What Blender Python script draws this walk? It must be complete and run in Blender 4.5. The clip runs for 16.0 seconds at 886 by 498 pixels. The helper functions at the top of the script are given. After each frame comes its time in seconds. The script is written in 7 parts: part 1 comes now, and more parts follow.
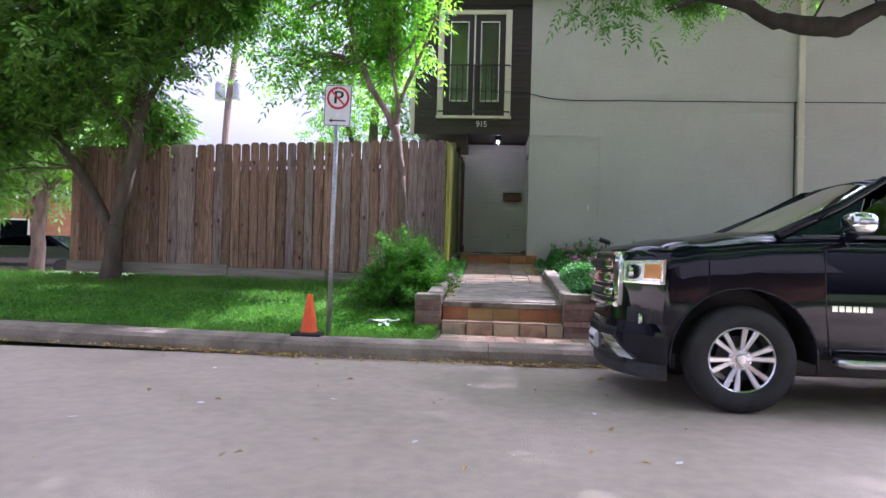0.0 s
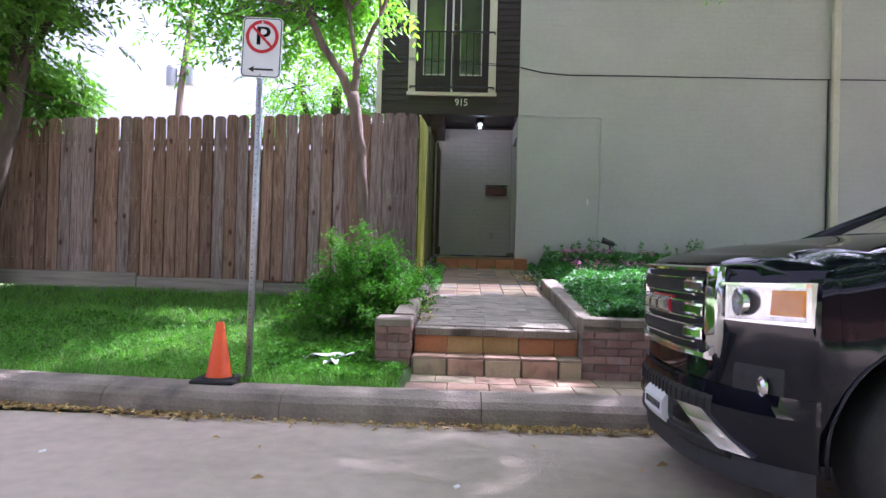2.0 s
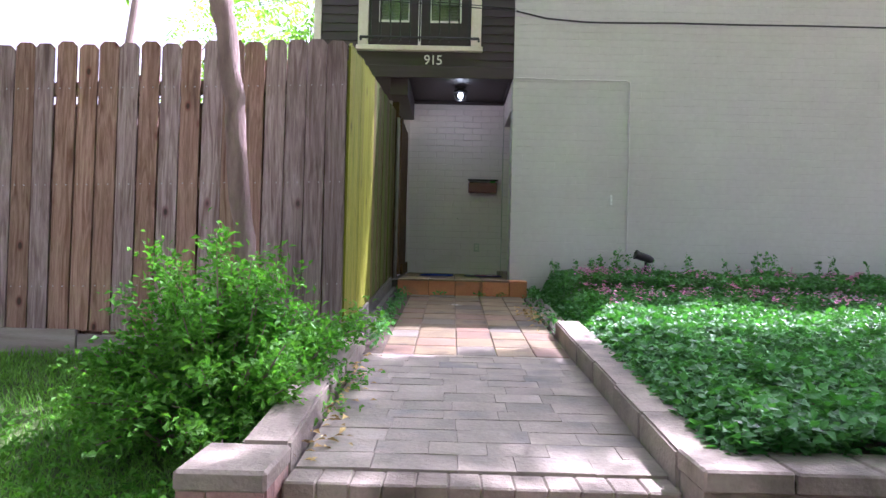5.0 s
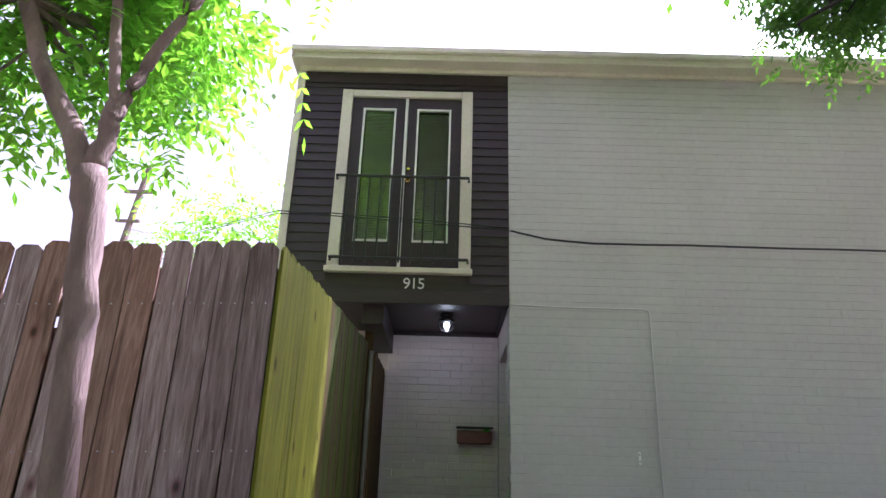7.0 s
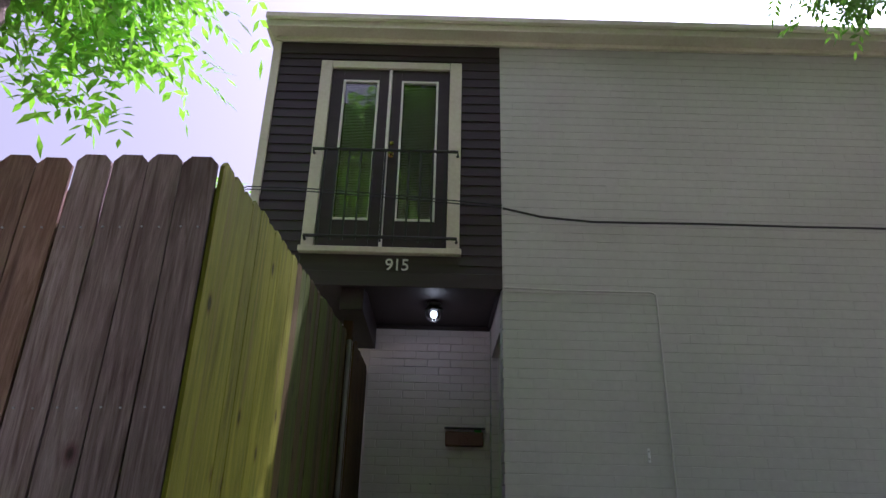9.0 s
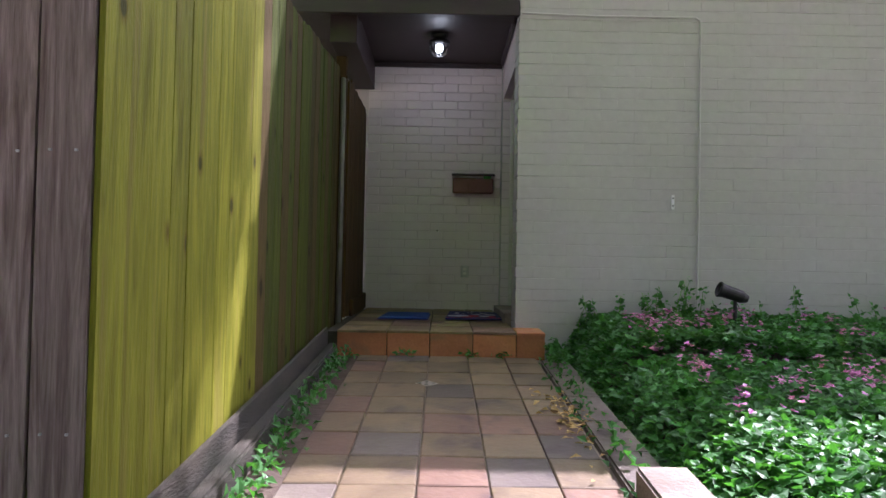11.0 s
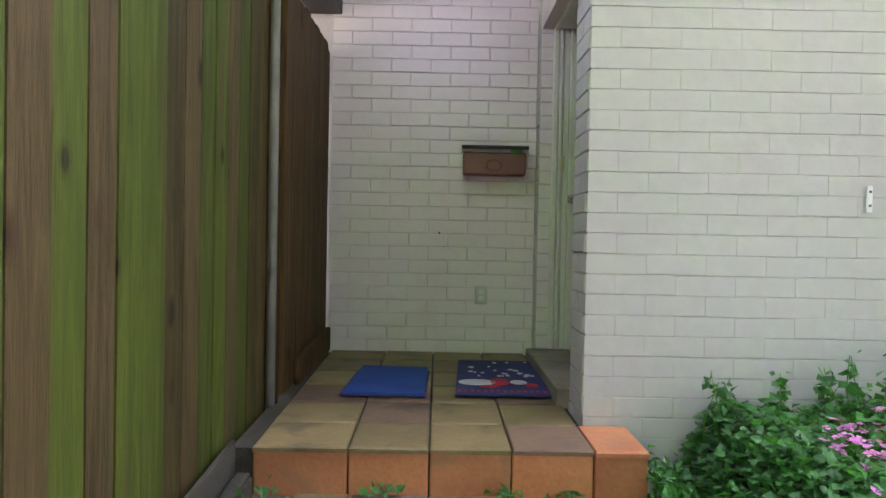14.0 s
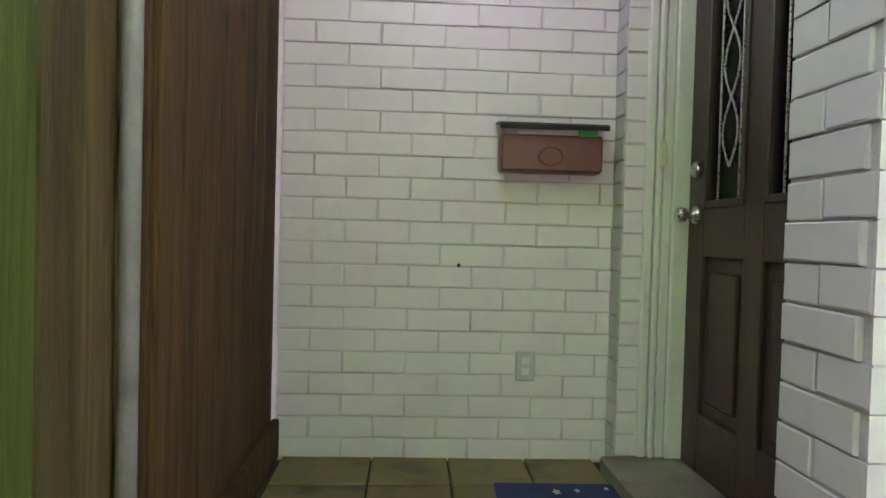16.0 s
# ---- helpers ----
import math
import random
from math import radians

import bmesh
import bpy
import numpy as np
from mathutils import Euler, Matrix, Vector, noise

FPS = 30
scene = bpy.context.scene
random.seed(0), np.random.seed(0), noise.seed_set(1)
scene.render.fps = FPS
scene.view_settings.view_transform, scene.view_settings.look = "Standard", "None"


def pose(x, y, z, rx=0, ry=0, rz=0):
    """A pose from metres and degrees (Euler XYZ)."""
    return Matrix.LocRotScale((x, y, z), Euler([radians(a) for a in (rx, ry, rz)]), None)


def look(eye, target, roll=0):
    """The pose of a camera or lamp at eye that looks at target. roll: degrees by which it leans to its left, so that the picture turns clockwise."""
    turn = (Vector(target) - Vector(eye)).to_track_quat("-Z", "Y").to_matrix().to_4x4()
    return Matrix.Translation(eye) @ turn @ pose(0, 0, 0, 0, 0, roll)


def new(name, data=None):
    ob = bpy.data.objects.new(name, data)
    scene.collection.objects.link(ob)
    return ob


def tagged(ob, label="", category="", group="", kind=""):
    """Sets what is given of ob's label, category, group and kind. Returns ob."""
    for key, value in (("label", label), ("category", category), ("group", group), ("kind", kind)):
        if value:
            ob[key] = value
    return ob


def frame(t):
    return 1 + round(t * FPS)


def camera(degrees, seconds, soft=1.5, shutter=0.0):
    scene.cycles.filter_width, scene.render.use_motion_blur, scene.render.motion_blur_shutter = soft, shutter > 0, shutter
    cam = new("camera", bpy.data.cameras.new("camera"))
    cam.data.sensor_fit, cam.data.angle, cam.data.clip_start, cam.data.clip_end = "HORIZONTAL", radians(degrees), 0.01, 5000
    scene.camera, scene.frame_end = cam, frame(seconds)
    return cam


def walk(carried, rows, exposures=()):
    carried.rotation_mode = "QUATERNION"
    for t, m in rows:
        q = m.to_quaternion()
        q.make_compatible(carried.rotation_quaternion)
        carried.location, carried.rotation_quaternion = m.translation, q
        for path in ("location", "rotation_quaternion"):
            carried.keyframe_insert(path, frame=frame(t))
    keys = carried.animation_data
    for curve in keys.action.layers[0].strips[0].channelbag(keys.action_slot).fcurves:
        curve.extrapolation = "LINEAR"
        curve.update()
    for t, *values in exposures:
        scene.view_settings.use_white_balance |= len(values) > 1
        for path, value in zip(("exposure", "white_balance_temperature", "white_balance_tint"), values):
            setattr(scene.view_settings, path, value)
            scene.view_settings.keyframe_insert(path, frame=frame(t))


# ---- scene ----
cam = camera(67.64, 16.0)
# seconds, eye x y z, turn about x y z
ROWS = [
    (0.0, -0.012, 0.252, 1.106, 90.56, -1.52, 4.12),
    (0.5, -0.032, 0.793, 1.114, 90.64, -1.55, 2.94),
    (1.0, -0.068, 1.342, 1.160, 90.60, -1.54, 2.35),
    (1.5, -0.135, 1.878, 1.196, 90.49, -1.55, 2.25),
    (2.0, -0.157, 2.438, 1.190, 90.50, -1.55, 1.80),
    (2.5, -0.177, 2.997, 1.220, 90.48, -1.49, 1.76),
    (3.0, -0.168, 3.580, 1.274, 90.49, -1.44, 1.62),
    (5.5, 0.041, 6.236, 1.395, 91.95, -1.47, 0.47),
    (6.0, 0.057, 6.645, 1.503, 97.23, -1.61, 0.18),
    (6.5, 0.084, 7.021, 1.613, 105.26, -1.67, -0.05),
    (7.0, 0.092, 7.299, 1.688, 111.24, -1.68, -0.01),
    (7.5, 0.052, 7.638, 1.773, 113.97, -1.56, -0.13),
    (8.0, 0.068, 7.805, 1.816, 114.62, -1.64, -0.36),
    (8.5, 0.121, 7.943, 1.690, 114.91, -1.52, -0.66),
    (9.0, 0.150, 8.041, 1.518, 113.29, -1.34, -0.64),
    (9.5, 0.132, 8.171, 1.364, 105.15, -1.06, -0.67),
    (12.0, 0.144, 9.228, 1.814, 89.92, -1.07, 0.11),
    (12.5, 0.139, 9.616, 1.857, 89.32, -1.00, -0.08),
    (13.0, 0.102, 10.043, 1.877, 89.30, -0.99, 0.01),
    (13.5, 0.082, 10.478, 1.912, 89.19, -1.05, -0.11),
    (14.0, 0.077, 10.976, 1.952, 89.14, -1.10, -0.45),
    (14.5, 0.003, 11.471, 1.982, 88.94, -1.07, 0.95),
    (15.0, -0.055, 11.934, 2.057, 88.72, -1.23, 0.69),
    (15.5, -0.077, 12.374, 2.099, 88.63, -1.29, -0.41),
    (16.0, -0.117, 12.678, 2.123, 88.60, -1.52, -2.90),
]
STOPS = [(0.0, 1.30), (2.5, 1.53), (5.5, 1.90), (7.0, 1.35), (8.0, 0.95), (9.0, 0.45), (9.6, 0.5), (11.0, 1.5), (12.0, 2.10), (13.0, 2.42), (14.0, 2.85), (16.0, 3.40)]
EXPOSURES = [(t, e, 5300 if t < 5 else 5400 if t < 10 else 5620, (39 if t < 5 else 45) if t < 10 else 45.5) for t, e in STOPS]
walk(cam, [(t, pose(x, y, z, a, b, c)) for t, x, y, z, a, b, c in ROWS], EXPOSURES)

# ---- daylight ----
SUN_X, SUN_Y = 0.60, 0.385          # the sun stands beyond the house, to the right
sun_elev = math.atan2(1.0, math.hypot(SUN_X, SUN_Y))
sun_azim = math.atan2(SUN_X, SUN_Y)
world = bpy.data.worlds.new("sky")
scene.world = world
world.use_nodes = True
wn = world.node_tree
sky = wn.nodes.new("ShaderNodeTexSky")
sky.sky_type, sky.sun_disc = "NISHITA", False
sky.sun_elevation, sky.sun_rotation = sun_elev, sun_azim
sky.air_density, sky.dust_density, sky.ozone_density = 0.8, 10.0, 0.6
wn.nodes["Background"].inputs["Strength"].default_value = 0.15
haze = wn.nodes.new("ShaderNodeHueSaturation")      # thin bright haze pales the blue
haze.inputs["Saturation"].default_value, haze.inputs["Value"].default_value = 0.1, 1.3
wn.links.new(sky.outputs[0], haze.inputs["Color"])
wn.links.new(haze.outputs[0], wn.nodes["Background"].inputs["Color"])
sun = new("sun", bpy.data.lights.new("sun", "SUN"))
sun.data.energy, sun.data.angle, sun.data.color = 5.0, radians(0.6), (1.0, 0.95, 0.86)
sun.matrix_world = look((20 * SUN_X, 13 + 20 * SUN_Y, 20), (0, 13, 0))

# ---- helpers of this scene ----
PLACE = {}


def thing(name, base, label, category, group="", kind=""):
    """An empty at its base, to carry the parts of one thing."""
    ob = new(name)
    ob.empty_display_size = 0.1
    ob.location = base
    PLACE[ob.name] = Matrix.Translation(base)
    return tagged(ob, label, category, group, kind)


def link(name, me, parent=None, label="", material=None, at=None, smooth=False):
    """One mesh object, under a thing where one is given; at: its place in the world."""
    if material is not None and not me.materials:
        me.materials.append(material)
    if smooth:
        me.shade_smooth()
    ob = new(name, me)
    if at is not None:
        ob.matrix_basis = at
    if parent is not None:
        ob.parent = parent
        ob.matrix_parent_inverse = PLACE.get(parent.name, Matrix()).inverted()
    PLACE[ob.name] = at if at is not None else Matrix()
    return tagged(ob, label)


def part(name, bm, material, parent=None, label="", smooth=False):
    me = bpy.data.meshes.new(name)
    bm.to_mesh(me)
    bm.free()
    return link(name, me, parent, label, material, None, smooth)


def raw(name, verts, faces, material, parent=None, label="", smooth=False):
    me = bpy.data.meshes.new(name)
    me.from_pydata(verts, [], faces)
    me.update()
    return link(name, me, parent, label, material, None, smooth)


def add_box(bm, x0, x1, y0, y1, z0, z1, bevel=0.0, seg=1):
    vs = bmesh.ops.create_cube(bm, size=1, matrix=Matrix.Translation(((x0 + x1) / 2, (y0 + y1) / 2, (z0 + z1) / 2))
                               @ Matrix.Diagonal((x1 - x0, y1 - y0, z1 - z0, 1)))["verts"]
    if bevel > 0:
        bmesh.ops.bevel(bm, geom=list({e for v in vs for e in v.link_edges}), offset=bevel, segments=seg, affect="EDGES")
    return bm


def boxes(*rows, bevel=0.0):
    bm = bmesh.new()
    for r in rows:
        add_box(bm, *r, bevel=bevel)
    return bm


def add_tube(bm, pts, radii, sides=8, caps=True):
    """A tube through points, one radius a point."""
    rings = []
    up = Vector((0.13, 0.2, 1)).normalized()
    pts = [Vector(p) for p in pts]
    for i, p in enumerate(pts):
        d = (pts[min(i + 1, len(pts) - 1)] - pts[max(i - 1, 0)]).normalized()
        a = d.cross(up if abs(d.dot(up)) < 0.95 else Vector((1, 0, 0))).normalized()
        b = d.cross(a)
        r = radii[i] if hasattr(radii, "__len__") else radii
        rings.append([bm.verts.new(p + r * (math.cos(k * math.tau / sides) * a + math.sin(k * math.tau / sides) * b)) for k in range(sides)])
    for r0, r1 in zip(rings, rings[1:]):
        for k in range(sides):
            bm.faces.new((r0[k], r0[(k + 1) % sides], r1[(k + 1) % sides], r1[k]))
    if caps:
        bm.faces.new(rings[0][::-1])
        bm.faces.new(rings[-1])
    return bm


def tube(pts, radii, sides=8):
    return add_tube(bmesh.new(), pts, radii, sides)


def add_lathe(bm, profile, m, sides=24):
    """Turns (radius, height) rows about the local z axis of m."""
    rings = []
    for r, h in profile:
        rings.append([bm.verts.new(m @ Vector((r * math.cos(k * math.tau / sides), r * math.sin(k * math.tau / sides), h))) for k in range(sides)])
    for r0, r1 in zip(rings, rings[1:]):
        for k in range(sides):
            bm.faces.new((r0[k], r0[(k + 1) % sides], r1[(k + 1) % sides], r1[k]))
    return bm


def lathe(profile, m, sides=24):
    return add_lathe(bmesh.new(), profile, m, sides)


def prism(outline, m, depth, bevel=0.0):
    """An outline in the local xy plane of m, drawn out along its z."""
    bm = bmesh.new()
    f = bm.faces.new([bm.verts.new((x, y, 0)) for x, y in outline])
    g = bmesh.ops.extrude_face_region(bm, geom=[f])["geom"]
    bmesh.ops.translate(bm, verts=[v for v in g if isinstance(v, bmesh.types.BMVert)], vec=(0, 0, depth))
    bmesh.ops.recalc_face_normals(bm, faces=bm.faces)
    if bevel > 0:
        bmesh.ops.bevel(bm, geom=[e for e in bm.edges if abs(e.verts[0].co.z - e.verts[1].co.z) < 1e-6], offset=bevel, segments=2, affect="EDGES")
    bm.transform(m)
    return bm


UPRIGHT = Matrix(((1, 0, 0, 0), (0, 0, -1, 0), (0, 1, 0, 0), (0, 0, 0, 1)))   # local xy to world xz, local z towards -y
rng = np.random.default_rng(7)

# ---- materials ----


def shade(name, low, high, scale=3.0, rough=0.6, metal=0.0, bump=0.0, bump_scale=60.0, stretch=(1, 1, 1), spread=0.0,
          fine=0.35, stain=None, stain_scale=1.2, stain_from=0.55, coat=0.0, piece=0.0, leaf=0.0, rough_var=0.08, distortion=0.0, spec=0.5, knots=0.0):
    """A surface of two colours mixed by coarse and fine noise in world space, with stains, relief and, for pieces, a random tone each."""
    m = bpy.data.materials.new(name)
    m.use_nodes = True
    n, l = m.node_tree.nodes, m.node_tree.links
    out, bsdf = n["Material Output"], n["Principled BSDF"]
    geo = n.new("ShaderNodeNewGeometry")
    mp = n.new("ShaderNodeMapping")
    mp.inputs["Scale"].default_value = stretch
    l.new(geo.outputs["Position"], mp.inputs["Vector"])
    vec = mp.outputs[0]
    info = n.new("ShaderNodeObjectInfo")
    if piece > 0:
        off = n.new("ShaderNodeVectorMath")
        off.operation = "MULTIPLY_ADD"
        comb = n.new("ShaderNodeCombineXYZ")
        for k in range(3):
            l.new(info.outputs["Random"], comb.inputs[k])
        l.new(comb.outputs[0], off.inputs[0])
        off.inputs[1].default_value = (17.0, 31.0, 9.0)
        l.new(vec, off.inputs[2])
        vec = off.outputs[0]

    def noise_at(s, detail=4.0, dist=0.0):
        t = n.new("ShaderNodeTexNoise")
        t.inputs["Scale"].default_value, t.inputs["Detail"].default_value, t.inputs["Distortion"].default_value = s, detail, dist
        l.new(vec, t.inputs["Vector"])
        return t.outputs["Fac"]

    def mix(kind, fac, a, b):
        x = n.new("ShaderNodeMix")
        x.data_type, x.blend_type = "RGBA", kind
        for sock, v in ((x.inputs[0], fac), (x.inputs[6], a), (x.inputs[7], b)):
            if hasattr(v, "is_linked"):
                l.new(v, sock)
            else:
                sock.default_value = v if isinstance(v, float) else (*v, 1.0)
        return x.outputs[2]

    def ramp(v, a, b):
        r = n.new("ShaderNodeMapRange")
        r.inputs[1].default_value, r.inputs[2].default_value = a, b
        l.new(v, r.inputs[0])
        return r.outputs[0]

    col = mix("MIX", ramp(noise_at(scale, 5.0, distortion), 0.3, 0.7), low, high)
    grain = noise_at(scale * 14, 3.0)
    col = mix("OVERLAY", fine, col, mix("MIX", grain, (0.2, 0.2, 0.2), (0.8, 0.8, 0.8)))
    if stain:
        col = mix("MIX", ramp(noise_at(stain_scale, 6.0, 0.4), stain_from, stain_from + 0.2), col, stain)
    if knots > 0:
        km = n.new("ShaderNodeMapping")
        km.inputs["Scale"].default_value = (5.0 / stretch[0], 5.0 / stretch[1], 2.9 / stretch[2])
        l.new(vec, km.inputs["Vector"])
        vo = n.new("ShaderNodeTexVoronoi")
        vo.inputs["Scale"].default_value = 1.0
        l.new(km.outputs[0], vo.inputs["Vector"])
        col = mix("MIX", ramp(vo.outputs["Distance"], knots * 1.7, knots * 0.9), col, tuple(c * k for c, k in zip(low, (1.1, 0.85, 1.0))))
        col = mix("MIX", ramp(vo.outputs["Distance"], knots, knots * 0.7), col, tuple(0.35 * c for c in low))
    if piece > 0 or spread > 0:
        value = info.outputs["Random"] if piece > 0 else geo.outputs["Random Per Island"]
        hsv = n.new("ShaderNodeHueSaturation")
        amount = max(piece, spread)
        r = n.new("ShaderNodeMapRange")
        r.inputs[3].default_value, r.inputs[4].default_value = 1 - amount, 1 + amount
        l.new(value, r.inputs[0])
        l.new(r.outputs[0], hsv.inputs["Value"])
        l.new(col, hsv.inputs["Color"])
        col = hsv.outputs[0]
    l.new(col, bsdf.inputs["Base Color"])
    rr = n.new("ShaderNodeMapRange")
    rr.inputs[3].default_value, rr.inputs[4].default_value = max(0.0, rough - rough_var), min(1.0, rough + rough_var)
    l.new(grain, rr.inputs[0])
    l.new(rr.outputs[0], bsdf.inputs["Roughness"])
    bsdf.inputs["Metallic"].default_value = metal
    bsdf.inputs["Coat Weight"].default_value = coat
    bsdf.inputs["Coat Roughness"].default_value = 0.03
    bsdf.inputs["Specular IOR Level"].default_value = spec
    if bump > 0:
        b = n.new("ShaderNodeBump")
        b.inputs["Strength"].default_value, b.inputs["Distance"].default_value = min(1.0, bump), 0.01
        l.new(noise_at(bump_scale, 6.0), b.inputs["Height"])
        l.new(b.outputs[0], bsdf.inputs["Normal"])
    if leaf > 0:
        tr = n.new("ShaderNodeBsdfTranslucent")
        l.new(mix("MULTIPLY", 1.0, col, (1.5, 1.9, 0.5)), tr.inputs["Color"])
        ms = n.new("ShaderNodeMixShader")
        ms.inputs[0].default_value = leaf
        l.new(bsdf.outputs[0], ms.inputs[1])
        l.new(tr.outputs[0], ms.inputs[2])
        l.new(ms.outputs[0], out.inputs["Surface"])
    return m


def glow(name, colour, strength):
    m = bpy.data.materials.new(name)
    m.use_nodes = True
    b = m.node_tree.nodes["Principled BSDF"]
    b.inputs["Base Color"].default_value = (*colour, 1)
    b.inputs["Emission Color"].default_value, b.inputs["Emission Strength"].default_value = (*colour, 1), strength
    return m


def glass(name, colour=(1, 1, 1), rough=0.0, ior=1.6):
    """A thin pane: clear, tinted, with gloss that grows at a slant."""
    m = bpy.data.materials.new(name)
    m.use_nodes = True
    n, l = m.node_tree.nodes, m.node_tree.links
    n.remove(n["Principled BSDF"])
    clear, gloss, both, edge = n.new("ShaderNodeBsdfTransparent"), n.new("ShaderNodeBsdfGlossy"), n.new("ShaderNodeMixShader"), n.new("ShaderNodeFresnel")
    clear.inputs["Color"].default_value = (*colour, 1)
    gloss.inputs["Roughness"].default_value, edge.inputs["IOR"].default_value = rough, ior
    l.new(edge.outputs[0], both.inputs[0])
    l.new(clear.outputs[0], both.inputs[1])
    l.new(gloss.outputs[0], both.inputs[2])
    l.new(both.outputs[0], n["Material Output"].inputs["Surface"])
    return m


M_ROAD = shade("road_concrete", (0.40, 0.335, 0.255), (0.50, 0.42, 0.33), 0.7, 0.9, bump=0.5, bump_scale=90, stain=(0.34, 0.275, 0.21), stain_scale=0.5, stain_from=0.56)
M_KERB = shade("kerb_concrete", (0.17, 0.138, 0.105), (0.33, 0.278, 0.218), 2.6, 0.92, bump=0.8, bump_scale=45, stain=(0.07, 0.06, 0.052), stain_scale=1.6, stain_from=0.54)
M_CONC = shade("old_concrete", (0.175, 0.148, 0.112), (0.30, 0.255, 0.195), 3.0, 0.9, bump=0.7, bump_scale=50, stain=(0.085, 0.07, 0.05), stain_scale=2.4, stain_from=0.54)
M_FLAG = shade("worn_grey_paver", (0.17, 0.147, 0.108), (0.28, 0.245, 0.188), 3.5, 0.85, bump=0.5, bump_scale=40, piece=0.13, stain=(0.115, 0.108, 0.095), stain_scale=2.2, stain_from=0.54)
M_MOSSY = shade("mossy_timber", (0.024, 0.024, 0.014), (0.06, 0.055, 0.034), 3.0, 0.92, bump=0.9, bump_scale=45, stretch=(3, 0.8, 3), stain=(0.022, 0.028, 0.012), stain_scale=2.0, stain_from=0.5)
M_GREYWOOD = shade("grey_weathered_board", (0.22, 0.185, 0.16), (0.34, 0.30, 0.265), 3.0, 0.85, bump=0.5, bump_scale=26, stretch=(0.6, 7, 7), piece=0.15)
M_SOIL = shade("soil", (0.05, 0.035, 0.022), (0.10, 0.075, 0.05), 4.0, 0.95, bump=1.0, bump_scale=30)
M_GRASS = shade("grass_blade", (0.088, 0.235, 0.032), (0.185, 0.37, 0.07), 1.5, 0.55, spread=0.35, leaf=0.35)
M_TURF = shade("turf", (0.07, 0.12, 0.03), (0.12, 0.18, 0.05), 3.0, 0.95, bump=1.0, bump_scale=60, stain=(0.10, 0.075, 0.045), stain_scale=1.1, stain_from=0.6)
M_WOOD = shade("weathered_cedar", (0.145, 0.072, 0.040), (0.36, 0.235, 0.175), 3.0, 0.8, bump=0.6, bump_scale=26, stretch=(7, 7, 0.55), piece=0.30, distortion=2.2,
               stain=(0.085, 0.045, 0.028), stain_scale=2.0, stain_from=0.57, knots=0.085, fine=0.55)
M_WOODG = shade("silvered_cedar", (0.15, 0.095, 0.082), (0.40, 0.315, 0.295), 3.0, 0.8, bump=0.6, bump_scale=26, stretch=(7, 7, 0.5), piece=0.28, distortion=2.6,
                stain=(0.10, 0.062, 0.05), stain_scale=2.0, stain_from=0.56, knots=0.095, fine=0.6)
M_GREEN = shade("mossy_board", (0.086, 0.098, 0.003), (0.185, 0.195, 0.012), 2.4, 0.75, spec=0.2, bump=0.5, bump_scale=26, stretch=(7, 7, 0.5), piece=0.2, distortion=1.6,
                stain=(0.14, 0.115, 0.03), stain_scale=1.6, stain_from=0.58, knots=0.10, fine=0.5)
# mossy green again, darkened for the house's shadow; the copy above is brightened for sun
M_GREEN_SHADED = shade("shaded_mossy_board", (0.026, 0.042, 0.002), (0.062, 0.086, 0.006), 2.4, 0.8, spec=0.2, bump=0.5, bump_scale=26, stretch=(7, 7, 0.5), piece=0.2, distortion=1.6,
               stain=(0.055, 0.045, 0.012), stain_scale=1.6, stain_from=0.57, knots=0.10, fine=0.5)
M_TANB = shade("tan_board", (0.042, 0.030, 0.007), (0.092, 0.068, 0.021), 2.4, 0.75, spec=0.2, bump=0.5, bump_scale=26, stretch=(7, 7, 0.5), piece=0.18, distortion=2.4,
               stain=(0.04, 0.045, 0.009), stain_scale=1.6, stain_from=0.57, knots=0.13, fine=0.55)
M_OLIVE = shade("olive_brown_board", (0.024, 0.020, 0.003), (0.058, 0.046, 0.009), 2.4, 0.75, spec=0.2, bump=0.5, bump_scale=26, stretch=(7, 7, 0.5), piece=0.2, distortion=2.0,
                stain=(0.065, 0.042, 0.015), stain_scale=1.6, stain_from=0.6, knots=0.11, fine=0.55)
M_PINE = shade("brown_pine", (0.034, 0.018, 0.004), (0.088, 0.050, 0.012), 2.4, 0.7, spec=0.2, bump=0.5, bump_scale=24, stretch=(7, 7, 0.5), piece=0.22, distortion=2.2,
               stain=(0.026, 0.013, 0.004), stain_scale=1.8, stain_from=0.56, knots=0.13, fine=0.55)
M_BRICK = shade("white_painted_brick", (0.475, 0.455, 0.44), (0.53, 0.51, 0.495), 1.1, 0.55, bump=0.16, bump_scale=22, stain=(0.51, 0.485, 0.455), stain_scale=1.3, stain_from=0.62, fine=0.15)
# porch brick, and its mortar below: rose, paled to make up for weak bounced light
M_BRICKP = shade("rose_brick_lightened", (0.75, 0.665, 0.68), (0.82, 0.74, 0.755), 1.2, 0.55, bump=0.2, bump_scale=22, stain=(0.66, 0.575, 0.56), stain_scale=1.3, stain_from=0.62, fine=0.2)
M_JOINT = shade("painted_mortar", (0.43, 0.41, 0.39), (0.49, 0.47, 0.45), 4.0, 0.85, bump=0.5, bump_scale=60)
M_JOINTP = shade("rose_mortar_lightened", (0.60, 0.525, 0.53), (0.68, 0.60, 0.61), 4.0, 0.85, bump=0.6, bump_scale=60)
M_SIDING = shade("dark_brown_siding", (0.026, 0.014, 0.016), (0.036, 0.021, 0.023), 3.0, 0.5, bump=0.25, bump_scale=40, stretch=(0.6, 3, 6))
